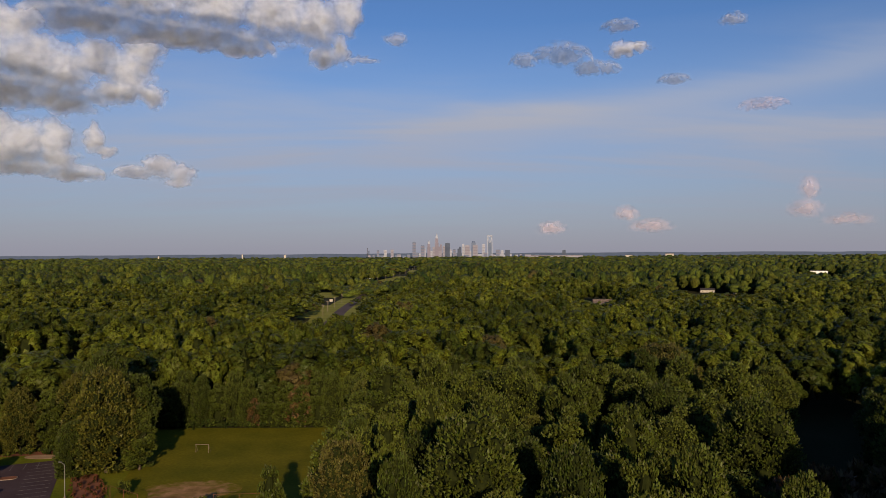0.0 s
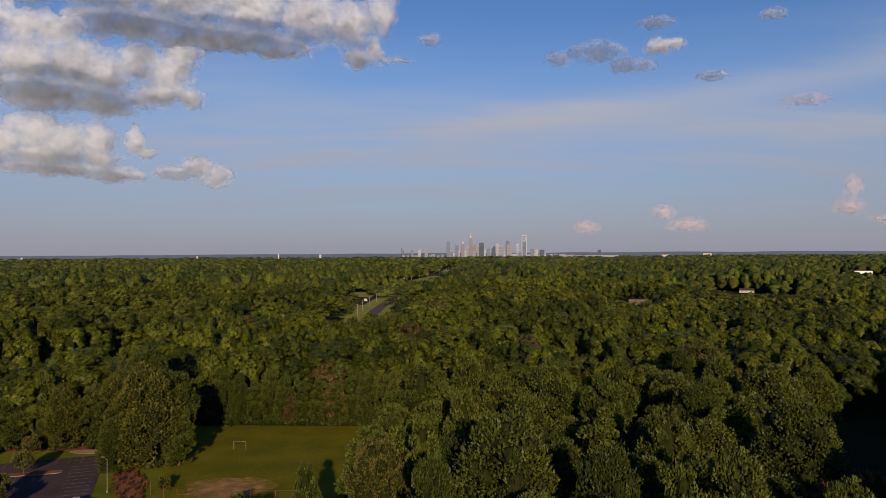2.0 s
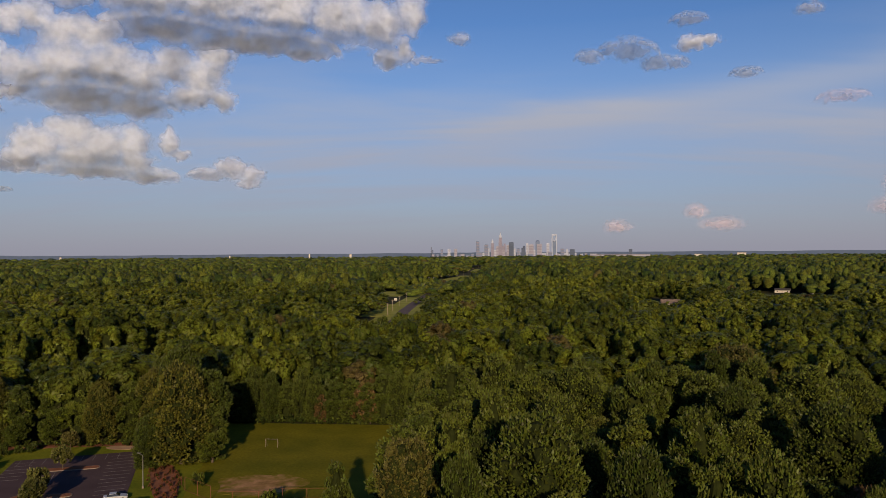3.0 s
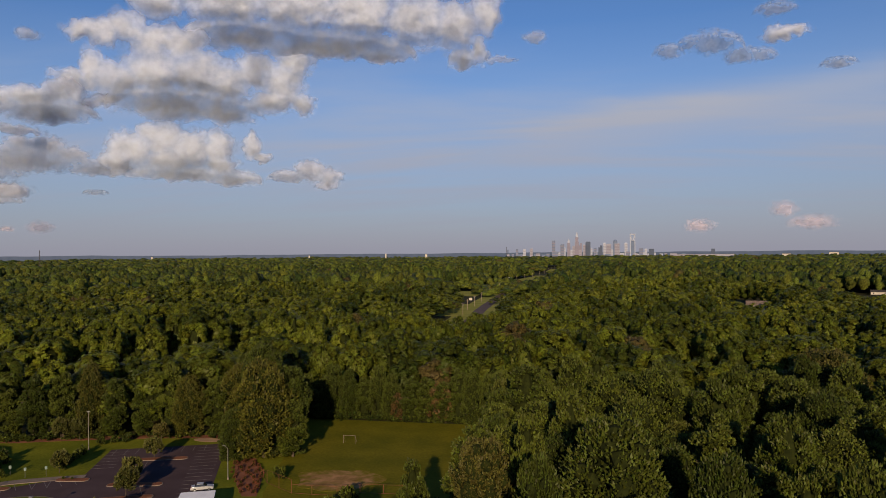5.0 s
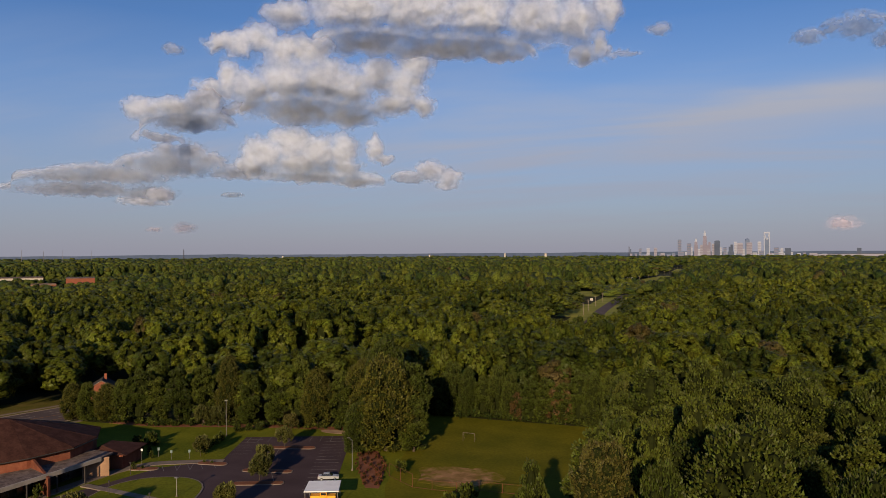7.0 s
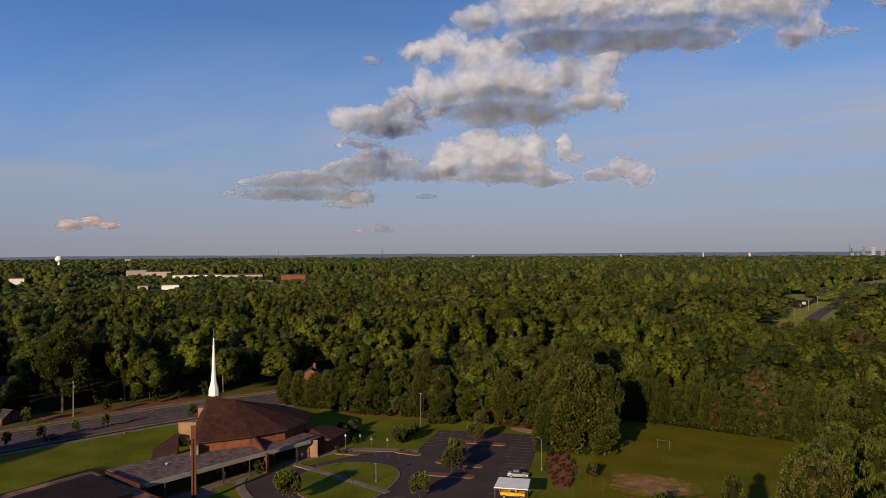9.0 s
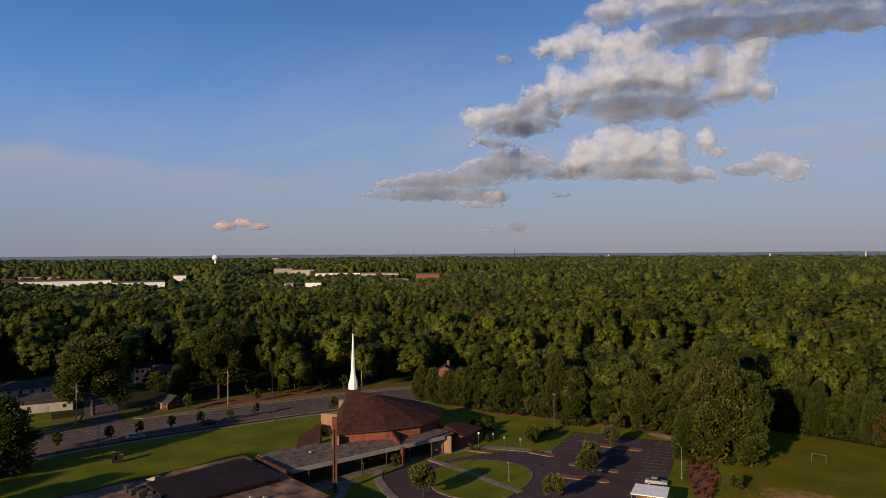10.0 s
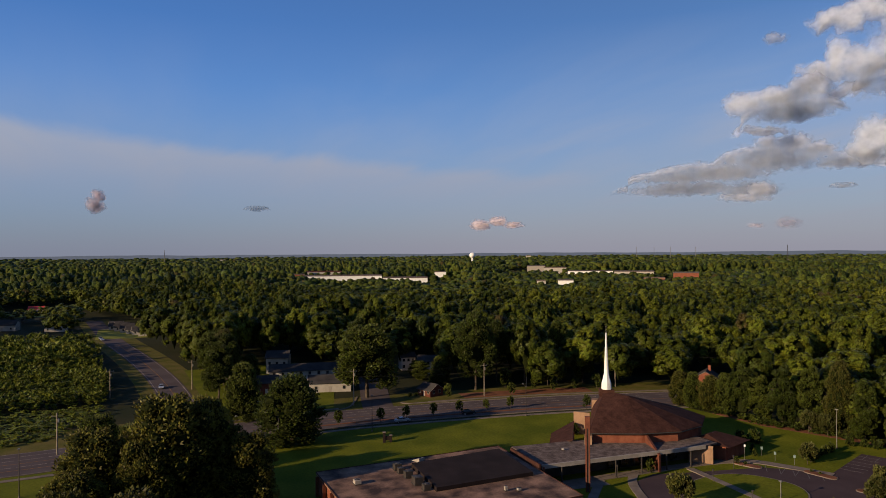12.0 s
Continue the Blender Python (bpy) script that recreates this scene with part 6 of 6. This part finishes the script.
def lamp_post(x, y, h, turn, arm, label, material=None):
    ob = thing("street_lamp", pose(x, y, 0, 0, 0, turn), label, "street lamp", "lamp posts")
    m = material or STEEL
    part("base", tube((0, 0, -0.1), (0, 0, 0.5), 0.25, 0.2, 8), CONCRETE, ob)
    part("pole", tube((0, 0, 0.5), (0, 0, h), 0.11, 0.07, 8), m, ob)
    if arm:
        part("arm", tube((0, 0, h - 0.1), (arm, 0, h + 0.35), 0.05, 0.04, 6), m, ob)
        head = boxm(arm - 0.1, arm + 0.75, -0.17, 0.17, h + 0.28, h + 0.45, 0.05)
    else:
        head = boxm(-0.4, 0.4, -0.25, 0.25, h, h + 0.22, 0.05)
    part("lamp_head", head, STEEL, ob)


lamp_post(-125.0, 163.7, 9.7, 30, 0, "tall grey parking lot lamp post")
lamp_post(-77.7, 147.3, 7.0, 160, 0.9, "grey lamp post beside the parking lot")
lamp_post(-189.9, 112, 9.0, 170, 2.2, "grey cobra-head street lamp by the road", DARKSTEEL)
lamp_post(-192.2, 63.6, 10.0, 0, 0, "dark street lamp post on the verge", DARKSTEEL)
lamp_post(-171.1, -19.7, 10.0, 0, 0, "dark street lamp post on the verge", DARKSTEEL)
lamp_post(-103.3, 119.1, 4.0, 0, 0, "short grey lamp post on the island")
for x, y in ((-129.0, 99.1), (-117.7, 115.6), (-104.2, 112.5), (-123.6, 127.6)):
    ob = thing("path_light", pose(x, y, 0.1), "slim dark path light", "path light", "path lights")
    part("post", tube((0, 0, 0), (0, 0, 2.4), 0.07, 0.06, 6), DARKSTEEL, ob)
    part("lantern", tube((0, 0, 2.4), (0, 0, 2.9), 0.16, 0.22, 6), DARKSTEEL, ob)


def sign_post(x, y, h, w, hh, turn, label, material):
    ob = thing("sign", pose(x, y, 0.05, 0, 0, turn), label, "sign", "small signs")
    part("post", tube((0, 0, 0), (0, 0, h), 0.04, 0.04, 6), STEEL, ob)
    part("panel", boxm(-w / 2, w / 2, -0.06, -0.03, h - hh, h, 0.005), material, ob)


for x, y in ((-128.1, 141.4), (-123.5, 140.6), (-119.6, 142.4)):
    sign_post(x, y, 2.3, 0.5, 0.7, 40, "small blue-green parking sign on a post", SIGNBLUE)
sign_post(-126.0, 133.6, 4.2, 0.4, 0.5, 40, "tall thin post with a small sign", WHITE)
ob = thing("sign", pose(-225.2, 30.9, 0.05, 0, 0, 85), "white roadside board sign", "sign")
part("panel", boxm(-0.7, 0.7, -0.08, 0.08, 0.4, 2.2, 0.02), WHITE, ob)
for sx in (-0.55, 0.55):
    part("leg", boxm(sx - 0.06, sx + 0.06, -0.05, 0.05, -0.1, 0.4), WOOD, ob)
ob = thing("monument_sign", pose(-179.5, 63.4, 0.03, 0, 0, 70), "dark brick church sign with stone caps on the lawn", "sign")
part("tall_pier", boxm(-1.0, -0.3, -0.35, 0.35, 0, 2.6, 0.04), DARKROOF, ob)
part("cap", boxm(-1.12, -0.18, -0.45, 0.45, 2.6, 2.76, 0.03), CONCRETE, ob)
part("board", boxm(-0.3, 0.75, -0.12, 0.12, 0.5, 1.6, 0.02), DARKROOF, ob)
part("low_pier", boxm(0.75, 1.4, -0.35, 0.35, 0, 1.8, 0.04), DARKROOF, ob)
part("low_cap", boxm(0.63, 1.52, -0.45, 0.45, 1.8, 1.95, 0.03), CONCRETE, ob)


# ---- sports field ----
ob = thing("football_goal", pose(-60.65, 180.45, 0.05, 0, 0, -2), "white metal goal frame on the sports field", "goal")
for sx in (-1.6, 1.6):
    part("post", tube((sx, 0, 0), (sx, 0, 2.1), 0.04, 0.04, 8), CONCRETE, ob)
    part("stay", tube((sx, 0, 2.1), (sx, 1.4, 0.02), 0.025, 0.025, 6), CONCRETE, ob)
part("crossbar", tube((-1.65, 0, 2.1), (1.65, 0, 2.1), 0.04, 0.04, 8), CONCRETE, ob)
FENCE = [(-70.5, 150.0), (-68.0, 146.4), (-64.0, 143.6), (-60.1, 141.0), (-55.5, 140.8), (-50.2, 141.2), (-46.0, 143.5), (-41, 143.8), (-36, 144.2)]
ob = thing("fence", Matrix(), "chain-link field fence of brown posts and rails", "fence")
for i, (x, y) in enumerate(FENCE):
    part("post", tube((x, y, -0.1), (x, y, 3.0 if 1 <= i <= 3 else 2.0), 0.05, 0.05, 6), RUST, ob)
for (a, b, i) in zip(FENCE[:-1], FENCE[1:], range(99)):
    top = 2.9 if 1 <= i <= 2 else 1.95
    for z in (0.15, top):
        part("rail", tube((*a, z), (*b, z), 0.03, 0.03, 5), RUST, ob)


# ---- vehicles ----
def car(x, y, turn, paint, label, length=4.6):
    ob = thing("car", pose(x, y, 0.075, 0, 0, turn), label, "car")
    h, w = length / 2, 0.9
    bm = bmesh.new()
    prof = [(-h, 0.35), (-h, 0.8), (-h + 0.15, 0.95), (-h + 0.9, 1.0), (h - 1.5, 0.98), (h - 0.2, 0.82), (h, 0.65), (h, 0.35)]
    a = [bm.verts.new((px, -w, pz)) for px, pz in prof]
    b = [bm.verts.new((px, w, pz)) for px, pz in prof]
    bm.faces.new(a)
    bm.faces.new(b[::-1])
    for i in range(len(prof)):
        bm.faces.new((a[i], b[i], b[(i + 1) % len(prof)], a[(i + 1) % len(prof)]))
    bmesh.ops.bevel(bm, geom=list(bm.edges), offset=0.06, segments=2, affect="EDGES", clamp_overlap=True)
    part("body", bm, paint, ob)
    for name, z0, z1, m, ins in (("cabin", 0.96, 1.40, GLASS, 0.0), ("roof", 1.40, 1.46, paint, 0.0)):
        k = 0.14 if name == "cabin" else 0.2
        bm = bmesh.new()
        lo = [(-h + 0.75, -w + 0.1), (h - 1.35, -w + 0.1), (h - 1.35, w - 0.1), (-h + 0.75, w - 0.1)]
        hi = [(-h + 1.25, -w + 0.25), (h - 2.05, -w + 0.25), (h - 2.05, w - 0.25), (-h + 1.25, w - 0.25)]
        if name == "roof":
            lo = hi
        vs = [bm.verts.new((*p, z0)) for p in lo], [bm.verts.new((*p, z1)) for p in hi]
        bm.faces.new(vs[0][::-1])
        bm.faces.new(vs[1])
        for i in range(4):
            bm.faces.new((vs[0][i], vs[0][(i + 1) % 4], vs[1][(i + 1) % 4], vs[1][i]))
        part(name, bm, m, ob)
    for sx in (-h + 0.85, h - 0.85):
        for sy in (-w, w):
            wheel = part("wheel", tube((sx, sy - 0.1, 0.32), (sx, sy + 0.1, 0.32), 0.32, 0.32, 14), RUBBER, ob)
            part("rim", tube((sx, sy - 0.115, 0.32), (sx, sy + 0.115, 0.32), 0.19, 0.19, 10), SILVER, wheel)
    for sy in (-0.62, 0.62):
        part("headlight", boxm(h - 0.12, h + 0.015, sy - 0.18, sy + 0.18, 0.62, 0.76, 0.02), WHITE, ob)
        part("tail_light", boxm(-h - 0.015, -h + 0.1, sy - 0.16, sy + 0.16, 0.68, 0.84, 0.02), REDROOF, ob)


car(-79.6, 139.7, 25, SILVER, "silver-blue car parked in the lot")
car(-199.0, 75.2, 88, SILVER, "silver car driving on the road")
car(-199.6, 97.2, 84, BLACKCAR, "black car driving on the road")
car(-288.0, 13.0, -5, SILVER, "silver car on the side street")
car(-470, -12, 10, SILVER, "pale car parked by the row houses")
car(-462, -11, 10, SILVER, "pale car parked by the row houses")


def yellow_truck():
    ob = thing("truck", pose(-73.7, 127.3, 0.07, 0, 0, 22), "yellow truck parked under a white canopy", "truck")
    body = part("body", boxm(-2.6, 0.7, -1.0, 1.0, 0.7, 1.3, 0.06), YELLOW, ob)
    part("hood", boxm(0.7, 2.5, -0.9, 0.9, 0.7, 1.25, 0.1), YELLOW, ob)
    part("cab", boxm(-0.6, 0.8, -0.95, 0.95, 1.3, 2.0, 0.1), YELLOW, ob)
    part("windscreen", boxm(0.78, 0.84, -0.8, 0.8, 1.38, 1.9), GLASS, ob)
    for sy in (-0.96, 0.96):
        part("side_window", boxm(-0.45, 0.6, sy - 0.02, sy + 0.02, 1.4, 1.88), GLASS, ob)
    part("chassis", boxm(-2.5, 2.4, -0.8, 0.8, 0.45, 0.7), DARKSTEEL, ob)
    part("bumper", boxm(2.45, 2.65, -0.95, 0.95, 0.5, 0.75, 0.04), DARKSTEEL, ob)
    for sx in (-1.7, 1.7):
        for sy in (-0.95, 0.95):
            wheel = part("wheel", tube((sx, sy - 0.14, 0.42), (sx, sy + 0.14, 0.42), 0.42, 0.42, 14), RUBBER, ob)
            part("rim", tube((sx, sy - 0.155, 0.42), (sx, sy + 0.155, 0.42), 0.22, 0.22, 10), STEEL, wheel)


yellow_truck()
ob = thing("canopy", Matrix(), "flat white canopy roof on thin posts over a truck", "canopy")
CANOPY = [(-75.4, 122.6), (-77.9, 128.7), (-71.9, 131.3), (-69.1, 125.2)]
part("roof", prism(CANOPY, 3.05, 3.22), WHITE, ob)
for x, y in CANOPY:
    cx, cy = x + (-73.6 - x) * 0.06, y + (126.9 - y) * 0.06
    part("post", boxm(cx - 0.06, cx + 0.06, cy - 0.06, cy + 0.06, 0.03, 3.05), STEEL, ob)
for (a, b) in zip(CANOPY, CANOPY[1:] + CANOPY[:1]):
    part("edge_beam", tube((*a, 3.0), (*b, 3.0), 0.06, 0.06, 4), STEEL, ob)


# ---- houses ----
def house(x, y, turn, w, d, h, rise, wall, roof, label, windows=3, storeys=1, chimney=False, base=0.0):
    """A gabled house: ridge along its own x, the long side with the door towards its -y."""
    ob = thing("house", pose(x, y, base, 0, 0, turn), label, "house", "houses")
    a, b = w / 2, d / 2
    walls = bmesh.new()
    add_box(walls, -a, a, -b, b, 0, h)
    for sx in (-a, a - 0.2):
        v = [walls.verts.new((sx + k, py, pz)) for k in (0, 0.2) for py, pz in ((-b, h), (b, h), (0, h + rise))]
        walls.faces.new(v[:3])
        walls.faces.new(v[3:][::-1])
    part("wall", walls, wall, ob)
    for s in (-1, 1):
        bm = bmesh.new()
        run = b + 0.45
        drop = rise * 0.45 / b
        c = [(-a - 0.4, s * run, h - drop), (a + 0.4, s * run, h - drop), (a + 0.4, 0, h + rise), (-a - 0.4, 0, h + rise)]
        lo, hi = [bm.verts.new(p) for p in c], [bm.verts.new((p[0], p[1], p[2] + 0.16)) for p in c]
        bm.faces.new(lo)
        bm.faces.new(hi)
        for i in range(4):
            bm.faces.new((lo[i], lo[(i + 1) % 4], hi[(i + 1) % 4], hi[i]))
        part("roof_slope", bm, roof, ob)
    for k in range(storeys):
        z = 1.0 + k * 2.7
        for i in range(windows):
            x0 = -a + w * (i + 0.5) / windows
            if k == 0 and i == windows // 2:
                part("door", boxm(x0 - 0.5, x0 + 0.5, -b - 0.05, -b + 0.05, 0.05, 2.1), TRIM, ob)
                continue
            win = part("window", boxm(x0 - 0.55, x0 + 0.55, -b - 0.05, -b + 0.05, z, z + 1.3), TRIM, ob)
            part("pane", boxm(x0 - 0.46, x0 + 0.46, -b - 0.075, -b - 0.055, z + 0.09, z + 1.21), GLASS, win)
        for sy in (-b * 0.45, b * 0.45):
            win = part("window", boxm(a - 0.05, a + 0.05, sy - 0.5, sy + 0.5, z, z + 1.3), TRIM, ob)
            part("pane", boxm(a + 0.055, a + 0.075, sy - 0.41, sy + 0.41, z + 0.09, z + 1.21), GLASS, win)
    for sx in (-a - 0.42, a + 0.42):
        for s in (-1, 1):
            part("barge_board", tube((sx, s * (b + 0.45), h - rise * 0.45 / b + 0.05), (sx, 0, h + rise + 0.05), 0.06, 0.06, 4), TRIM, ob)
    if chimney:
        part("chimney", boxm(a * 0.2, a * 0.2 + 0.9, -b * 0.3, -b * 0.3 + 0.9, h, h + rise + 1.6), BRICK, ob)
    return ob


house(-232.5, 98.5, 18, 6.6, 6.0, 2.3, 1.9, SHADED_BRICK_REDBROWN, GREYROOF, "small red-brick house with a grey gable roof")
house(-257, 69, 75, 15, 8, 3.4, 2.2, SIDING, GREYROOF, "low white-sided house with a dark roof")
house(-276, 66, 78, 30, 9, 5.4, 2.0, SIDING, GREYROOF, "long two-storey pale apartment house with a dark roof", 9, 2)
house(-306, 60, 70, 9, 9, 6.6, 2.4, SIDING, GREYROOF, "far white two-storey gabled house", 3, 2)
house(-262, 47, 80, 8, 8, 4.2, 2.0, SHADED_BRICK_REDBROWN, GREYROOF, "red-brick house behind the trees")
house(-289, 111.5, 80, 6, 7, 5.6, 1.6, SIDING, GREYROOF, "pale house in the shade of the trees", 3, 2)
house(-277, 117, 60, 9, 8, 5.2, 1.9, SIDING, GREYROOF, "two-storey grey-roofed house in the shade", 5, 2)
house(-197, 191, 130, 8.5, 8, 4.8, 2.4, BRICK, GREYROOF, "red-brick house among tall trees", 3, 1, True)
for i in range(6):
    house(-528 + i * 9.5, -4 + i * 3.4, 82, 8.0, 9.0, 2.8, 2.8, SIDING, GREYROOF, "white gabled row house with a grey roof", 2)
house(-556, -72, 80, 16, 10, 4, 3, SIDING, GREYROOF, "pale house among far trees")
house(-535, -40, 80, 12, 9, 4, 3, SIDING, GREYROOF, "pale house among far trees")
house(-722, -69, 85, 12, 8, 3, 2.2, WHITE, REDROOF, "far white house with a bright red roof")
house(-668, 58, 85, 13, 10, 6, 3, SIDING, GREYROOF, "grey-roofed house among far trees", base=2)
house(-698, 78, 85, 13, 10, 6, 3, SIDING, GREYROOF, "grey-roofed house among far trees", base=2)
house(-122, 1180, 20, 12, 8, 3, 2.4, BRICK, WHITE, "far white-roofed house beside the road", base=2)
house(136, 615, -10, 15, 10, 6, 3, SIDING, GRAVEL, "pale-roofed house among the woods")
house(318, 865, -20, 16, 9, 3, 2, SIDING, GREYROOF, "low pale house in a far clearing")
house(345, 840, -20, 12, 9, 3, 2, SIDING, GRAVEL, "low pale house in a far clearing")
for az, r, w, d in ((9.2, 860, 34, 130), (8.9, 625, 36, 130), (6.0, 1150, 40, 60), (-21.0, 850, 50, 40), (95.4, 690, 40, 60), (90.0, 500, 60, 30)):
    p = polar(az, r)
    z = float(ground_height(np.array(p.x), np.array(p.y)))
    slab("clearing", [(p.x - w / 2, p.y - d / 2), (p.x + w / 2, p.y - d / 2), (p.x + w / 2, p.y + d / 2), (p.x - w / 2, p.y + d / 2)], z + 0.1, DRY_GRASS, "sunlit grass clearing among the woods", "lawn")
far_road = [p for p in ROAD if 560 < p[1] < 2000]
for p in far_road[::max(1, len(far_road) // 11)]:
    utility_pole(p[0] - 11, p[1], 9.5, 0)
sign_post(-110, 705, 4.5, 3, 2.4, 0, "white board sign beside the far road", SIDING)

# ---- roof machines ----
for x, y, w, d, h, label in ((-142.0, 52.5, 1.6, 1.6, 1.3, "grey roof air-conditioning unit"), (-139.5, 52.3, 1.3, 1.3, 1.1, "grey roof air-conditioning unit"), (-136.0, 52.6, 1.4, 1.6, 1.4, "grey roof air-conditioning unit"),
                             (-131.5, 52.8, 2.0, 1.8, 1.5, "grey roof air-conditioning unit"), (-127.5, 53.0, 1.4, 1.4, 1.2, "grey roof air-conditioning unit"), (-136.5, 42.0, 1.5, 1.3, 0.9, "pale roof vent box"),
                             (-120.5, 66.5, 0.6, 0.6, 0.9, "small white roof vent"), (-119.5, 68.8, 0.7, 0.7, 0.5, "small white roof vent")):
    ob = thing("roof_unit", pose(x, y, 4.5), label, "air conditioner" if "air" in label else "vent", "roof units")
    part("casing", boxm(-w / 2, w / 2, -d / 2, d / 2, 0.12, h, 0.04), TRIM if h < 1 else DARKSTEEL, ob)
    part("plinth", boxm(-w / 2 - 0.1, w / 2 + 0.1, -d / 2 - 0.1, d / 2 + 0.1, 0, 0.12), DARKSTEEL, ob)
    part("fan_guard", tube((0, 0, h), (0, 0, h + 0.08), w * 0.35, w * 0.33, 12), DARKSTEEL, ob)
ob = thing("roof_hood", pose(-144.0, 58.0, 4.5, 0, 0, 20), "tilted pale metal roof hood", "vent")
part("hood", prism([(-1.2, -0.8), (1.2, -0.8), (1.2, 0.8), (-1.2, 0.8)], 0.6, [0.7, 1.5, 1.5, 0.7]), TRIM, ob)
for sx in (-1, 1):
    part("leg", tube((sx, 0, 0), (sx, 0, 0.65), 0.06, 0.06, 5), STEEL, ob)
ob = thing("roof_dish", pose(-139.5, 92.0, 4.5), "small round roof vent on the gravel", "vent")
part("cap", tube((0, 0, 0.2), (0, 0, 0.45), 0.45, 0.3, 12), TRIM, ob)
part("stem", tube((0, 0, 0), (0, 0, 0.2), 0.15, 0.15, 8), STEEL, ob)

slab("pine_straw", [(-94, 180.5), (-116, 176.6), (-136, 170.8), (-150, 165.8), (-168, 165), (-168, 168), (-150, 169.5), (-136, 174.5), (-116, 180.5), (-95, 184)], 0.05, MULCH, "reddish pine straw under the edge of the woods", "ground")

# ---- far marks on the horizon ----
p = polar(63.63, 2300)
ob = thing("water_tower", Matrix.Translation((p.x, p.y, 8)), "far white globe-shaped water tower", "water tower")
bm = bmesh.new()
bmesh.ops.create_uvsphere(bm, u_segments=20, v_segments=12, radius=10)
for v in bm.verts:
    v.co.z = v.co.z * 0.9 + 32
part("tank", bm, WHITE, ob, smooth=True)
part("column", tube((0, 0, -8), (0, 0, 29), 4, 2.6, 12), WHITE, ob)
for az, r, top, wid, label in ((40.35, 2600, 66, 2.2, "far dark lattice mast"), (87.16, 2600, 64, 1.0, "far grey radio mast"), (6.0, 3600, 74, 4.0, "far dark lattice tower"), (50.9, 3000, 68, 0.5, "far grey radio mast"), (49.6, 3000, 64, 0.5, "far grey radio mast"), (48.4, 3000, 66, 0.5, "far grey radio mast"), (46.6, 3000, 65, 0.5, "far grey radio mast")):
    p = polar(az, r)
    ob = thing("mast", Matrix.Translation((p.x, p.y, 0)), label, "mast")
    m = STEEL if "grey" in label else DARKSTEEL
    for sx, sy in ((-1, -1), (1, -1), (0, 1)):
        part("leg", tube((sx * wid, sy * wid, 0), (sx * wid * 0.25, sy * wid * 0.25, top), 0.5, 0.4, 5), m, ob)
    for k in range(6):
        f = k / 6
        part("brace", tube((-wid * (1 - 0.75 * f), -wid, top * f), (wid * (1 - 0.75 * f), -wid * (1 - 0.7 * f), top * (f + 0.14)), 0.3, 0.3, 4), m, ob)
for az, el, r, w, hh in ((15.6, 0.0, 4000, 0.12, 16), (21.6, -0.1, 4000, 0.12, 14), (33.1, -0.12, 4000, 0.15, 14), (40.3, -0.62, 2500, 0.2, 12), (12.4, -0.05, 4000, 0.2, 12), (59.2, -0.22, 3600, 0.5, 14), (83, -0.35, 3000, 0.5, 10), (97, -1.1, 2000, 1.5, 8), (-14.5, -0.2, 4000, 0.7, 12)):
    stand(az, el - 0.09, r, w * 0.8, hh, 30, SIDING, "small white far building near the horizon")
